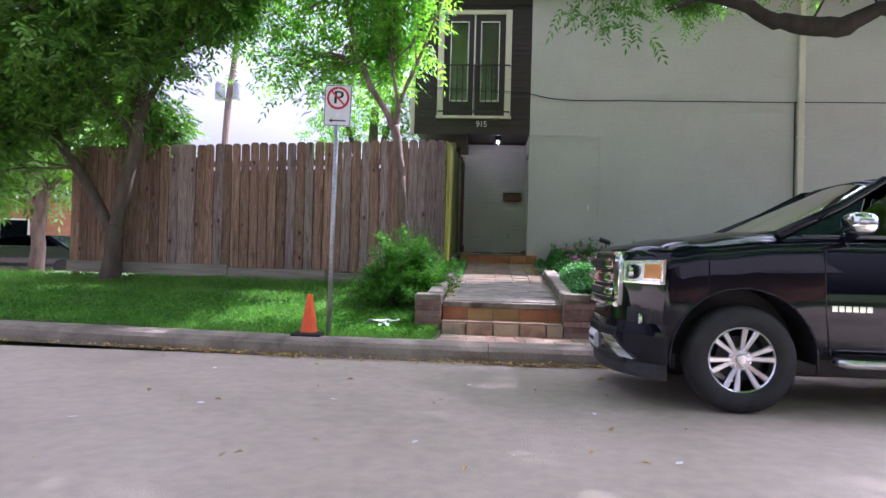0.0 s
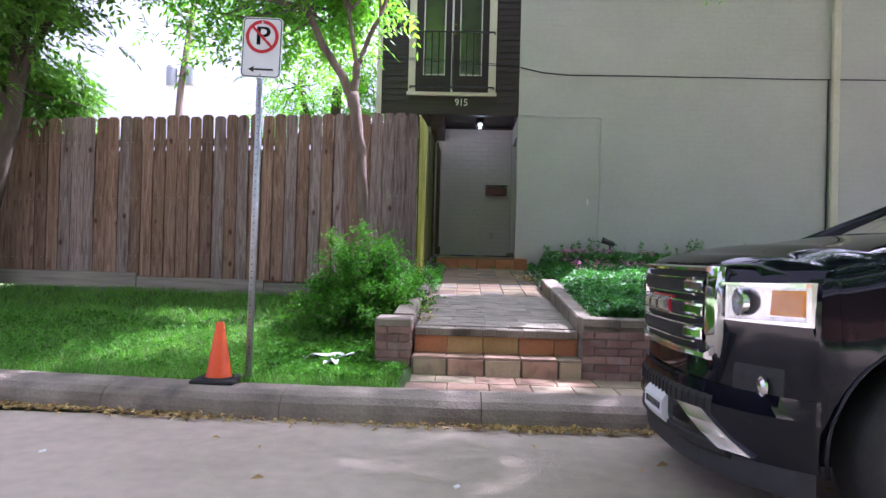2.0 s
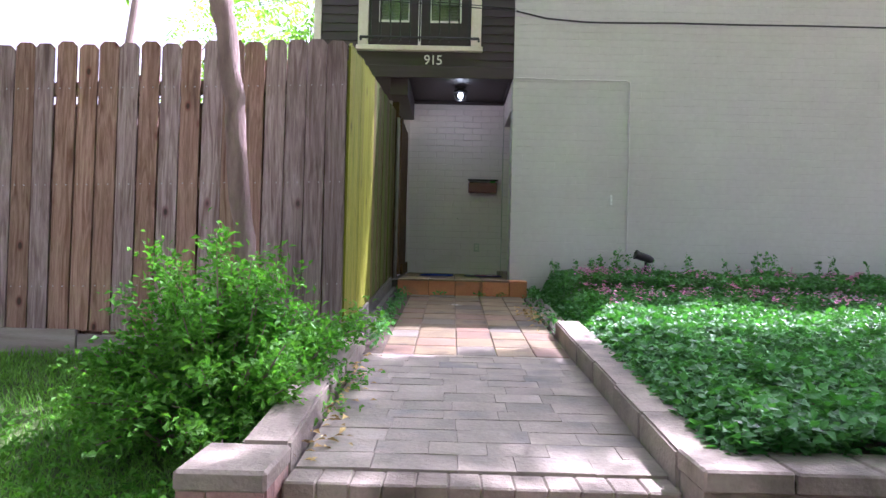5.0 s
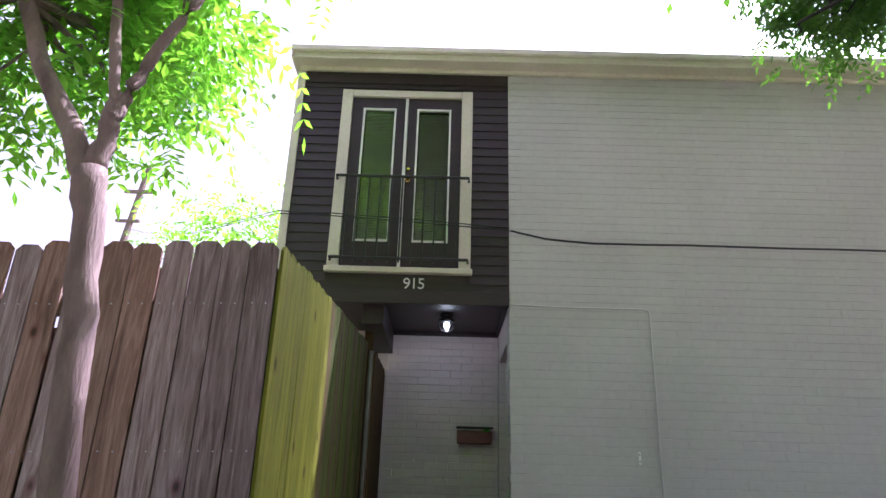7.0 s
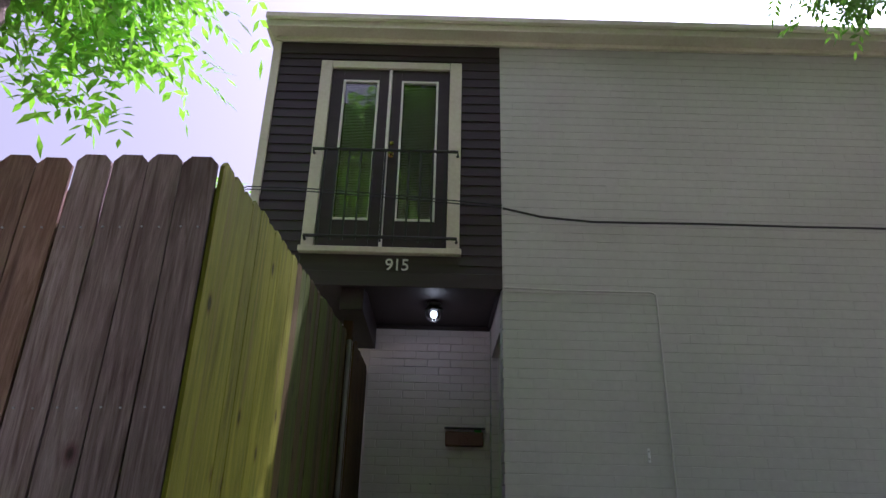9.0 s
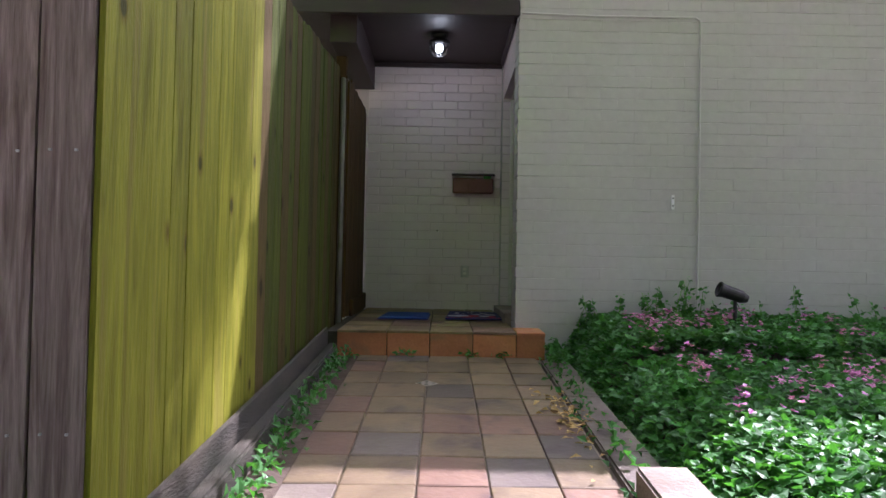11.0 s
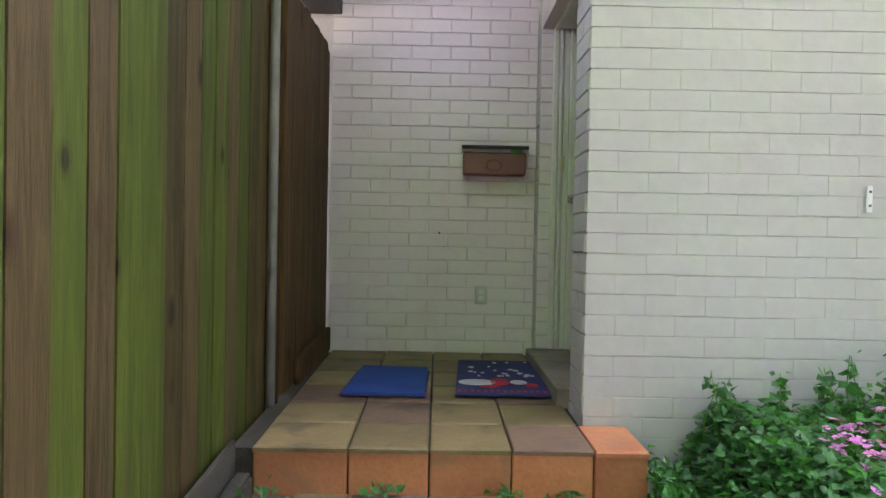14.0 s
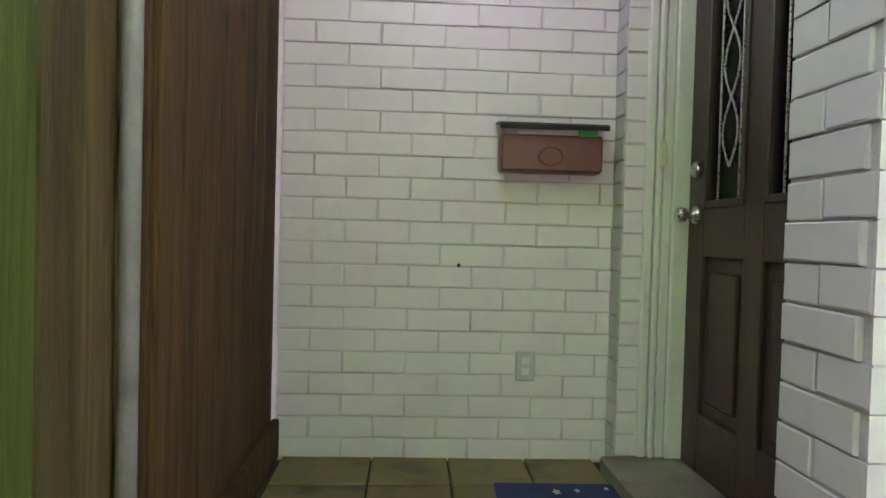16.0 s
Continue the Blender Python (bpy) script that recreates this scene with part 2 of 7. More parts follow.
M_CREAM = shade("cream_paint", (0.60, 0.54, 0.43), (0.70, 0.64, 0.53), 2.0, 0.55, bump=0.2, bump_scale=40, stain=(0.45, 0.39, 0.30), stain_scale=2.5, stain_from=0.64)
M_WHITE = shade("white_trim", (0.70, 0.67, 0.62), (0.78, 0.75, 0.70), 3.0, 0.45, bump=0.1, stain=(0.55, 0.5, 0.42), stain_scale=3.0, stain_from=0.66)
M_TILE_T = shade("pale_tan_tile", (0.34, 0.265, 0.165), (0.46, 0.37, 0.245), 4.0, 0.65, bump=0.4, bump_scale=30, piece=0.16, stain=(0.22, 0.165, 0.11), stain_scale=5.0, stain_from=0.56)
M_TILE_Y = shade("ochre_tile", (0.40, 0.235, 0.075), (0.52, 0.33, 0.125), 4.0, 0.55, bump=0.4, bump_scale=30, piece=0.2, stain=(0.20, 0.13, 0.075), stain_scale=5.0, stain_from=0.56)
# walk and porch tiles: darker tones than the tiles of the steps
M_TILE_W = shade("dark_tan_tile", (0.118, 0.088, 0.040), (0.185, 0.142, 0.070), 4.0, 0.6, bump=0.4, bump_scale=30, piece=0.2, stain=(0.055, 0.042, 0.026), stain_scale=4.5, stain_from=0.53)
M_TILE_O = shade("dark_ochre_tile", (0.145, 0.108, 0.038), (0.225, 0.17, 0.066), 4.0, 0.55, bump=0.4, bump_scale=30, piece=0.16, stain=(0.065, 0.048, 0.026), stain_scale=5.0, stain_from=0.54)
M_TILE_D = shade("dark_rose_tile", (0.125, 0.075, 0.042), (0.185, 0.115, 0.068), 4.0, 0.6, bump=0.4, bump_scale=30, piece=0.2, stain=(0.07, 0.045, 0.03), stain_scale=5.0, stain_from=0.55)
M_TILE_R = shade("terracotta_tile", (0.42, 0.145, 0.055), (0.54, 0.23, 0.09), 4.0, 0.55, bump=0.4, bump_scale=30, piece=0.2, stain=(0.30, 0.17, 0.085), stain_scale=5.0, stain_from=0.57)
M_TILE_P = shade("rose_tile", (0.31, 0.185, 0.12), (0.43, 0.28, 0.19), 4.0, 0.6, bump=0.4, bump_scale=30, piece=0.2, stain=(0.15, 0.09, 0.065), stain_scale=5.0, stain_from=0.56)
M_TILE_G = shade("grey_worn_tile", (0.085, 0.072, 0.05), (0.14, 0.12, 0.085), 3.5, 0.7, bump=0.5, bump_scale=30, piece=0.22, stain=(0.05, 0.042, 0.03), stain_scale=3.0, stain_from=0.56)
M_OLDBRICK = shade("old_red_brick", (0.22, 0.12, 0.095), (0.34, 0.215, 0.175), 5.0, 0.85, bump=0.7, bump_scale=50, piece=0.25, stain=(0.33, 0.29, 0.25), stain_scale=4.0, stain_from=0.56)
M_STEEL = shade("galvanised_steel", (0.42, 0.43, 0.44), (0.56, 0.57, 0.58), 12.0, 0.45, metal=0.85, bump=0.1)
M_POSTP = shade("dull_grey_green_post", (0.15, 0.155, 0.125), (0.225, 0.23, 0.195), 6.0, 0.7, bump=0.2, stain=(0.09, 0.10, 0.05), stain_scale=3.0, stain_from=0.6)
M_IRON = shade("black_iron", (0.012, 0.011, 0.012), (0.022, 0.02, 0.02), 8.0, 0.45, bump=0.2)
M_BARK = shade("grey_bark", (0.15, 0.105, 0.085), (0.27, 0.20, 0.165), 3.0, 0.9, bump=0.9, bump_scale=22, stretch=(2.5, 2.5, 0.7), stain=(0.10, 0.07, 0.055), stain_scale=2.6, stain_from=0.57)
M_BARK2 = shade("dark_bark", (0.075, 0.055, 0.042), (0.15, 0.115, 0.09), 3.0, 0.95, bump=1.0, bump_scale=22, stretch=(2.5, 2.5, 0.7))
M_BARK3 = shade("blackish_bark", (0.022, 0.017, 0.014), (0.05, 0.04, 0.032), 3.0, 0.95, bump=1.0, bump_scale=22, stretch=(2.5, 2.5, 0.7))
M_LEAF = shade("ash_leaf", (0.075, 0.174, 0.023), (0.141, 0.272, 0.043), 1.2, 0.45, spread=0.3, leaf=0.42)
M_LEAF2 = shade("young_leaf", (0.115, 0.26, 0.026), (0.23, 0.42, 0.056), 1.2, 0.45, spread=0.3, leaf=0.58)
M_LEAF3 = shade("oak_leaf", (0.058, 0.145, 0.022), (0.115, 0.23, 0.04), 1.2, 0.45, spread=0.3, leaf=0.45)
M_BUSH = shade("bush_leaf", (0.05, 0.175, 0.016), (0.115, 0.29, 0.032), 2.5, 0.55, spread=0.35, leaf=0.38, spec=0.3)
M_COVER = shade("ground_cover_leaf", (0.032, 0.135, 0.030), (0.066, 0.225, 0.052), 2.0, 0.5, spread=0.35, leaf=0.32)
M_PINK = shade("mauve_pink_petal", (0.46, 0.12, 0.42), (0.62, 0.26, 0.58), 6.0, 0.5, spread=0.25, leaf=0.3)
M_DRY = shade("dry_leaf", (0.32, 0.21, 0.06), (0.50, 0.36, 0.13), 6.0, 0.8, spread=0.4)
M_CONE = shade("orange_plastic", (0.85, 0.095, 0.006), (0.92, 0.125, 0.010), 5.0, 0.45, bump=0.05)
M_RUBBER = shade("black_rubber", (0.014, 0.014, 0.015), (0.026, 0.026, 0.027), 10.0, 0.75, bump=0.2)
M_PAINT = shade("black_car_paint", (0.004, 0.0045, 0.009), (0.006, 0.007, 0.013), 2.0, 0.25, coat=0.75, rough_var=0.02, spec=0.0)
M_CHROME = shade("chrome", (0.75, 0.75, 0.76), (0.82, 0.82, 0.83), 4.0, 0.08, metal=1.0, rough_var=0.03)
M_ALLOY = shade("polished_alloy", (0.62, 0.62, 0.63), (0.74, 0.74, 0.75), 9.0, 0.22, metal=1.0)
M_BLACKPL = shade("black_plastic", (0.012, 0.012, 0.013), (0.022, 0.022, 0.024), 14.0, 0.55, bump=0.1)
M_AIRDAM = shade("grey_bumper_plastic", (0.022, 0.022, 0.026), (0.034, 0.034, 0.038), 12.0, 0.6, bump=0.1)
M_HLAMP = shade("headlight_reflector", (0.50, 0.51, 0.53), (0.66, 0.67, 0.69), 30.0, 0.16, metal=1.0)
M_GLASS = glass("window_glass", (0.91, 0.92, 0.91))
M_TINT = glass("tinted_car_glass", (0.22, 0.33, 0.31))
M_LENS = glass("clear_lens", (0.95, 0.96, 0.97), 0.02, 1.2)
M_AMBER = shade("amber_lens", (0.80, 0.25, 0.002), (0.88, 0.31, 0.003), 30.0, 0.2, coat=0.8)
M_SIGNW = shade("sign_white", (0.74, 0.75, 0.77), (0.80, 0.81, 0.83), 8.0, 0.35, fine=0.1)
M_SIGNR = shade("sign_red", (0.50, 0.012, 0.02), (0.58, 0.02, 0.03), 8.0, 0.35, fine=0.1)
M_SIGNK = shade("sign_black", (0.012, 0.012, 0.013), (0.02, 0.02, 0.02), 8.0, 0.4, fine=0.1)
M_MAIL = shade("brown_mailbox_metal", (0.16, 0.055, 0.04), (0.21, 0.08, 0.058), 5.0, 0.45, bump=0.1)
M_PAPER = shade("paper", (0.70, 0.70, 0.70), (0.80, 0.80, 0.80), 10.0, 0.7)
M_DECOR = shade("glazed_cream_tile", (0.24, 0.23, 0.18), (0.32, 0.31, 0.25), 12.0, 0.35, stain=(0.14, 0.12, 0.08), stain_scale=9.0, stain_from=0.55)
M_DECORG = shade("dark_green_glaze", (0.03, 0.06, 0.035), (0.05, 0.09, 0.05), 12.0, 0.4)
M_GREENP = shade("green_print", (0.05, 0.40, 0.08), (0.08, 0.50, 0.10), 20.0, 0.6)
M_BLUEMAT = shade("blue_mat", (0.008, 0.05, 0.24), (0.014, 0.068, 0.30), 6.0, 0.85, bump=0.6, bump_scale=250)
M_NAVY = shade("navy_mat", (0.022, 0.025, 0.10), (0.04, 0.045, 0.16), 6.0, 0.9, bump=0.6, bump_scale=250)
M_MATW = shade("mat_white", (0.55, 0.54, 0.55), (0.66, 0.65, 0.66), 12.0, 0.9, bump=0.5, bump_scale=250)
M_MATR = shade("mat_red", (0.36, 0.015, 0.03), (0.46, 0.03, 0.05), 12.0, 0.9, bump=0.5, bump_scale=250)
M_DOOR = shade("dark_stained_oak", (0.035, 0.02, 0.014), (0.065, 0.038, 0.026), 3.0, 0.4, bump=0.3, bump_scale=26, stretch=(7, 7, 0.5), distortion=1.0)
M_BRASS = shade("brass", (0.70, 0.48, 0.14), (0.78, 0.55, 0.19), 9.0, 0.25, metal=1.0)
M_NICKEL = shade("satin_nickel", (0.55, 0.53, 0.50), (0.64, 0.62, 0.59), 9.0, 0.28, metal=1.0)
M_IVORY = shade("ivory_plastic", (0.62, 0.58, 0.38), (0.68, 0.64, 0.44), 9.0, 0.5)
M_BLIND = shade("grey_blind", (0.50, 0.49, 0.48), (0.58, 0.57, 0.56), 9.0, 0.6)
# near-black colour that stands for the darkness of unlit rooms
M_DARK = shade("unlit_room_black", (0.02, 0.02, 0.02), (0.03, 0.03, 0.03), 3.0, 0.9)
M_CLOTH = shade("grey_seat_cloth", (0.05, 0.05, 0.055), (0.08, 0.08, 0.085), 20.0, 0.9)
M_HOUSEB = shade("orange_brick", (0.30, 0.13, 0.07), (0.40, 0.19, 0.11), 3.0, 0.85, bump=0.4)
M_ROOF = shade("grey_shingle", (0.10, 0.095, 0.09), (0.17, 0.16, 0.15), 3.0, 0.9, bump=0.6)
M_POLE = shade("pole_wood", (0.14, 0.10, 0.08), (0.22, 0.165, 0.135), 3.0, 0.9, bump=0.5, stretch=(5, 5, 0.5))
M_BULB = glow("lamp_bulb", (0.85, 1.0, 0.85), 1.6)

# ---- ground, road, kerb ----


def grid(xs, ys, height):
    verts = [(x, y, height(x, y)) for y in ys for x in xs]
    w = len(xs)
    faces = [(j * w + i, j * w + i + 1, (j + 1) * w + i + 1, (j + 1) * w + i) for j in range(len(ys) - 1) for i in range(w - 1)]
    return verts, faces


def lump(x, y, s=1.0, seed=0.0):
    return noise.noise(Vector((x * s, y * s, seed)))


def walk_z(y):
    return 0.56 + 0.0775 * (y - 8.2)


def verge_z(x, y):
    t = min(1.0, max(0.0, (y - 7.5) / 2.75))
    return 0.185 + 0.46 * t ** 1.1 + 0.025 * lump(x, y, 1.3) + 0.01 * lump(x, y, 5)


def bed_z(x, y):
    t = min(1.0, max(0.0, (y - 8.1) / 5.6))
    far = min(1.0, max(0.0, (y - 10.6) / 0.6))
    lip = 1.0 - min(1.0, max(0.0, (x - 0.98) / 0.4))
    return 0.60 + 0.42 * t + 0.03 * lump(x, y, 1.5, 4) - 0.16 * far * lip * lip * (3 - 2 * lip)


tagged(raw("ground", *grid([-600, -60, -9, 14, 60, 600], [-600, -60, -3, 40, 120, 600], lambda x, y: -0.03), M_TURF),
       "wide level ground of turf and soil", "ground", kind="structure")
tagged(raw("road", *grid(np.linspace(-45, 45, 46).tolist(), np.linspace(-6.5, 6.94, 16).tolist(), lambda x, y: 0.03 + 0.01 * lump(x, y, 0.4)), M_ROAD),
       "pale worn concrete street with scattered litter", "road", kind="structure")
tagged(raw("side_road", *grid([-22, -15, -8.6], [6.8, 14, 30, 60], lambda x, y: 0.02), M_ROAD),
       "pale concrete side street beyond the fence", "road", kind="structure")


def verge_front(x):
    """The verge's street edge, behind the kerb."""
    if x < -6.3:
        return 9.43 - math.sqrt(max(0.0, 4.0 - (x + 6.3) ** 2)) + 0.30
    b = max(0.0, -x - 1.5)
    return 6.92 + 0.115 * b - 0.05 * (1 - math.exp(-b)) + 0.34


vv, ff = grid(np.linspace(-8.28, -0.55, 44).tolist(), np.linspace(0, 1, 18).tolist(), lambda x, y: 0.0)
vv = [(x, verge_front(x) + (10.5 - verge_front(x)) * t, verge_z(x, verge_front(x) + (10.5 - verge_front(x)) * t)) for x, t, _ in vv]
tagged(raw("verge_ground", vv, ff, M_TURF, smooth=True),
       "grassy verge sloping up to the fence", "ground", kind="structure")
tagged(raw("yard_ground", *grid([-8.6, -4, -0.62], [10.3, 13, 30], lambda x, y: 0.6), M_TURF), "yard ground behind the fence", "ground", kind="structure")
tagged(raw("bed_ground", *grid(np.linspace(0.95, 13, 50).tolist(), np.linspace(8.0, 13.85, 24).tolist(), bed_z), M_SOIL, smooth=True),
       "planting bed of dark soil beside the walk", "ground", kind="structure")

kerb = thing("kerb", (0, 7.2, 0), "weathered grey concrete kerb along the street", "kerb", kind="structure")
KERB_PROFILE = [(0.0, 0.0), (0.012, 0.07), (0.035, 0.125), (0.085, 0.165), (0.17, 0.183), (0.30, 0.19), (0.36, 0.186), (0.36, 0.0)]


def kerb_line(s):
    """The kerb's face line, s metres along from its right end: place and inward normal."""
    x = 13.0 - s
    if x > -6.3:
        b = max(0.0, -x - 1.5)
        return Vector((x, 6.92 + 0.115 * b - 0.05 * (1 - math.exp(-b)), 0)), Vector((0.1 * min(1, b), 1, 0)).normalized()
    a = min(1.0, (-6.3 - x) / 3.0)
    ang = a * math.pi / 2
    c = Vector((-6.3, 9.43, 0))
    if a < 1.0:
        return c + 2.0 * Vector((-math.sin(ang), -math.cos(ang), 0)), Vector((math.sin(ang), math.cos(ang), 0))
    return Vector((-8.3, 9.43 + (-9.3 - x), 0)), Vector((1, 0, 0))


s = 0.0
while s < 34:
    step = 1.15 + 0.5 * rng.random()
    bm = bmesh.new()
    rings = []
    for k in range(7):
        p, nrm = kerb_line(s + 0.003 + (step - 0.006) * k / 6)
        jit = 0.006 * lump(p.x, p.y, 3)
        rings.append([bm.verts.new(p + nrm * (u + (jit if 0 < i < 5 else 0)) + Vector((0, 0, 0.02 + h + jit))) for i, (u, h) in enumerate(KERB_PROFILE)])
    for r0, r1 in zip(rings, rings[1:]):
        for i in range(len(r0) - 1):
            bm.faces.new((r0[i], r0[i + 1], r1[i + 1], r1[i]))
    bm.faces.new(rings[0])
    bm.faces.new(rings[-1][::-1])
    bmesh.ops.recalc_face_normals(bm, faces=bm.faces)
    part("kerb_stone", bm, M_KERB, kerb)
    s += step

# ---- house ----
HX, FY, BY = 0.72, 13.82, 15.37          # the corner, the front face and the porch's back wall
EAVE = 6.44
wall_front = tagged(part("wall_front", boxes((HX + 0.006, 14.0, FY + 0.006, FY + 0.29, 0.3, EAVE)), M_JOINT), "white-painted brick front wall", "wall", kind="structure")
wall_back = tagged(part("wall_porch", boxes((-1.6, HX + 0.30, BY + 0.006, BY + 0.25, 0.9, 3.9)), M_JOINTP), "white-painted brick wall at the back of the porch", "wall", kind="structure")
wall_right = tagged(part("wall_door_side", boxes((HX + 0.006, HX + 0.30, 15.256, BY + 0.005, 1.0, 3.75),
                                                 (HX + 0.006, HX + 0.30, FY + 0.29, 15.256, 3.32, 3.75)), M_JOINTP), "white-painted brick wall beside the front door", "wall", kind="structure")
tagged(part("wall_house_body", boxes((1.4, 14.0, 14.2, 14.4, 0.3, EAVE), (13.8, 14.0, 14.4, 24, 0.3, EAVE), (-1.66, 13.8, 23.8, 24, 0.3, EAVE),
                                     (-1.66, -1.46, BY + 0.26, 23.8, 0.3, 3.75), (-1.66, -1.46, FY + 0.25, 23.8, 3.76, EAVE)), M_CREAM),
       "plain outer walls of the house", "wall", kind="structure")
tagged(part("roof", boxes((-1.76, 14.1, 13.61, 24.1, EAVE + 0.13, EAVE + 0.19)), M_ROOF), "flat roof of the house", "roof", kind="structure")
eave = thing("eave", (6, 13.6, EAVE), "cream-painted wooden eave along the roof edge", "eave", kind="structure")
part("fascia", boxes((-1.76, 14.1, 13.60, 13.66, EAVE + 0.02, EAVE + 0.16), bevel=0.006), M_CREAM, eave)
part("crown", boxes((-1.80, 14.1, 13.55, 13.60, EAVE + 0.09, EAVE + 0.175), bevel=0.015), M_CREAM, eave)
part("soffit", boxes((-1.76, 14.1, 13.66, FY + 0.05, EAVE + 0.03, EAVE + 0.055)), M_CREAM, eave)
part("frieze", boxes((-1.72, 14.1, 13.775, FY - 0.002, EAVE - 0.02, EAVE + 0.03), bevel=0.004), M_CREAM, eave)
part("end_fascia", boxes((-1.80, -1.76, 13.60, 24, EAVE + 0.02, EAVE + 0.16), bevel=0.006), M_CREAM, eave)
# porch
tagged(part("ceiling", boxes((-1.66, HX + 0.3, FY + 0.03, BY + 0.2, 3.70, 3.76)), M_SIDING), "dark-painted porch ceiling", "ceiling", kind="structure")
tagged(part("beam", boxes((-0.80, -0.58, 13.95, BY - 0.002, 3.42, 3.698), bevel=0.006), M_SIDING), "dark-painted beam under the porch ceiling", "beam", kind="structure")
tagged(part("trim", boxes((-0.58, HX, BY - 0.03, BY - 0.003, 3.655, 3.698), (HX - 0.03, HX - 0.003, FY + 0.03, 15.2, 3.64, 3.698)), M_SIDING), "dark trim round the porch ceiling", "trim", kind="structure")

# upper storey of dark lap siding
siding = thing("wall_upper", (-0.5, FY, 3.62), "upper wall of dark brown lap siding", "wall", kind="structure")
part("sheathing", boxes((-1.66, -1.075, FY + 0.012, FY + 0.25, 3.64, EAVE), (0.185, HX, FY + 0.012, FY + 0.25, 3.64, EAVE), (-1.075, 0.185, FY + 0.012, FY + 0.25, 3.64, 3.99), (-1.075, 0.185, FY + 0.012, FY + 0.25, 6.08, EAVE)), M_SIDING, siding)
z = 3.62
lap = bpy.data.meshes.new("siding_board")
bm = prism([(0.0, 0.0), (0.016, 0.0), (0.004, 0.118), (0.0, 0.118)], Matrix(((0, 0, 1, 0), (-1, 0, 0, 0), (0, 1, 0, 0), (0, 0, 0, 1))), 1.0)
bm.to_mesh(lap)
bm.free()
while z < EAVE - 0.13:
    spans = [(-1.66, HX - 0.004)] if z + 0.118 < 3.935 or z > 6.16 else [(-1.66, -1.195), (0.31, HX - 0.004)]
    for a, b in spans:
        link("siding_board", lap, siding, material=M_SIDING, at=Matrix.Translation((a, FY + 0.012, z)) @ Matrix.Diagonal((b - a, 1, 1, 1)))
    z += 0.108
part("bottom_board", boxes((-1.68, HX - 0.004, FY - 0.02, FY + 0.03, 3.605, 3.75), bevel=0.004), M_SIDING, siding)
part("top_board", boxes((-1.66, HX - 0.004, FY - 0.016, FY + 0.01, 6.27, 6.408), bevel=0.004), M_SIDING, siding)
part("corner_board", boxes((-1.74, -1.655, FY - 0.03, FY + 0.1, 3.60, EAVE - 0.03), bevel=0.004), M_CREAM, siding, "cream corner board")

# bricks: alike pieces on shared meshes


def brick_mesh(name, length, height, depth, seed, e=0.006, side_ease=1.0):
    r = random.Random(seed)
    vs = []
    for y, inset in ((0.0, 0.0), (-depth + 0.002, 0.0), (-depth, e)):
        for sx, sz in ((0, 0), (1, 0), (1, 1), (0, 1)):
            x = sx * length + (inset if sx == 0 else -inset) * side_ease + r.uniform(-0.002, 0.002) * side_ease
            zz = sz * height + (inset if sz == 0 else -inset) * 0.5 + r.uniform(-0.002, 0.002)
            vs.append((x, y + r.uniform(-0.0006, 0.0006) * (y < 0), zz))
    fs = []
    for j in (0, 4):
        for i in range(4):
            fs.append((j + i, j + (i + 1) % 4, j + 4 + (i + 1) % 4, j + 4 + i))
    fs.append((8, 9, 10, 11))
    me = bpy.data.meshes.new(name)
    me.from_pydata(vs, [], fs)
    me.update()
    me.materials.append(M_BRICK)
    return me


COURSE, BRICK = 0.0885, 0.26


def lay(wall, x0, x1, z0, z1, vgap, frame_m, near, first_shift=0, hgap=0.0075, eased=0.006, side_ease=1.0, paint=None):
    """Lays bricks in running bond on a face; near says which of them are pieces of their own, the rest become one mesh."""
    variants = [brick_mesh("brick", BRICK - vgap, COURSE - hgap, 0.011, 100 + i, eased, side_ease) for i in range(5)]
    if paint:
        for me in variants:
            me.materials[0] = paint
    rest_v, rest_f = [], []
    r = random.Random(int(x0 * 100 + z0 * 10))
    row, z = first_shift, z0
    while z < z1 - 0.02:
        x = x0 - (BRICK / 2 if row % 2 else 0)
        hz = min(1.0, (z1 - z) / COURSE)
        while x < x1 - 0.01:
            a, b = max(x, x0), min(x + BRICK, x1)
            if b - a > 0.03:
                sx = (b - a - vgap) / (BRICK - vgap)
                m = frame_m @ Matrix.Translation((a + vgap / 2, 0, z + 0.004 + r.uniform(-0.0015, 0.0015))) @ Matrix.Diagonal((sx, r.uniform(0.7, 1.2) if side_ease > 0.5 else r.uniform(0.52, 0.56), hz, 1))
                me = variants[r.randrange(5)]
                if near(a, z):
                    link("brick", me, wall, at=m)
                else:
                    n0 = len(rest_v)
                    rest_v += [tuple(m @ v.co) for v in me.vertices]
                    rest_f += [tuple(n0 + i for i in p.vertices) for p in me.polygons]
            x += BRICK
        z += COURSE
        row += 1
    if rest_v:
        tagged(raw("bricks", rest_v, rest_f, M_BRICK, wall), kind="stuff")


# porch landing
PORCH = thing("porch_floor", (0.1, 14.4, 0.9), "tiled porch landing with a terracotta riser", "floor", kind="structure")
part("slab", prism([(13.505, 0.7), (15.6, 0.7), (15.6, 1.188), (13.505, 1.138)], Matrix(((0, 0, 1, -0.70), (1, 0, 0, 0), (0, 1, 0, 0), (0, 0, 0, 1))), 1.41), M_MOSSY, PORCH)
part("slab_corner", boxes((0.71, 0.885, 13.505, FY, 0.7, 1.134)), M_CONC, PORCH)
tagged(part("door_sill", boxes((HX - 0.06, 1.10, 14.115, 15.25, 1.15, 1.255), bevel=0.008), M_CONC), "worn concrete sill under the front door", "sill", kind="structure")

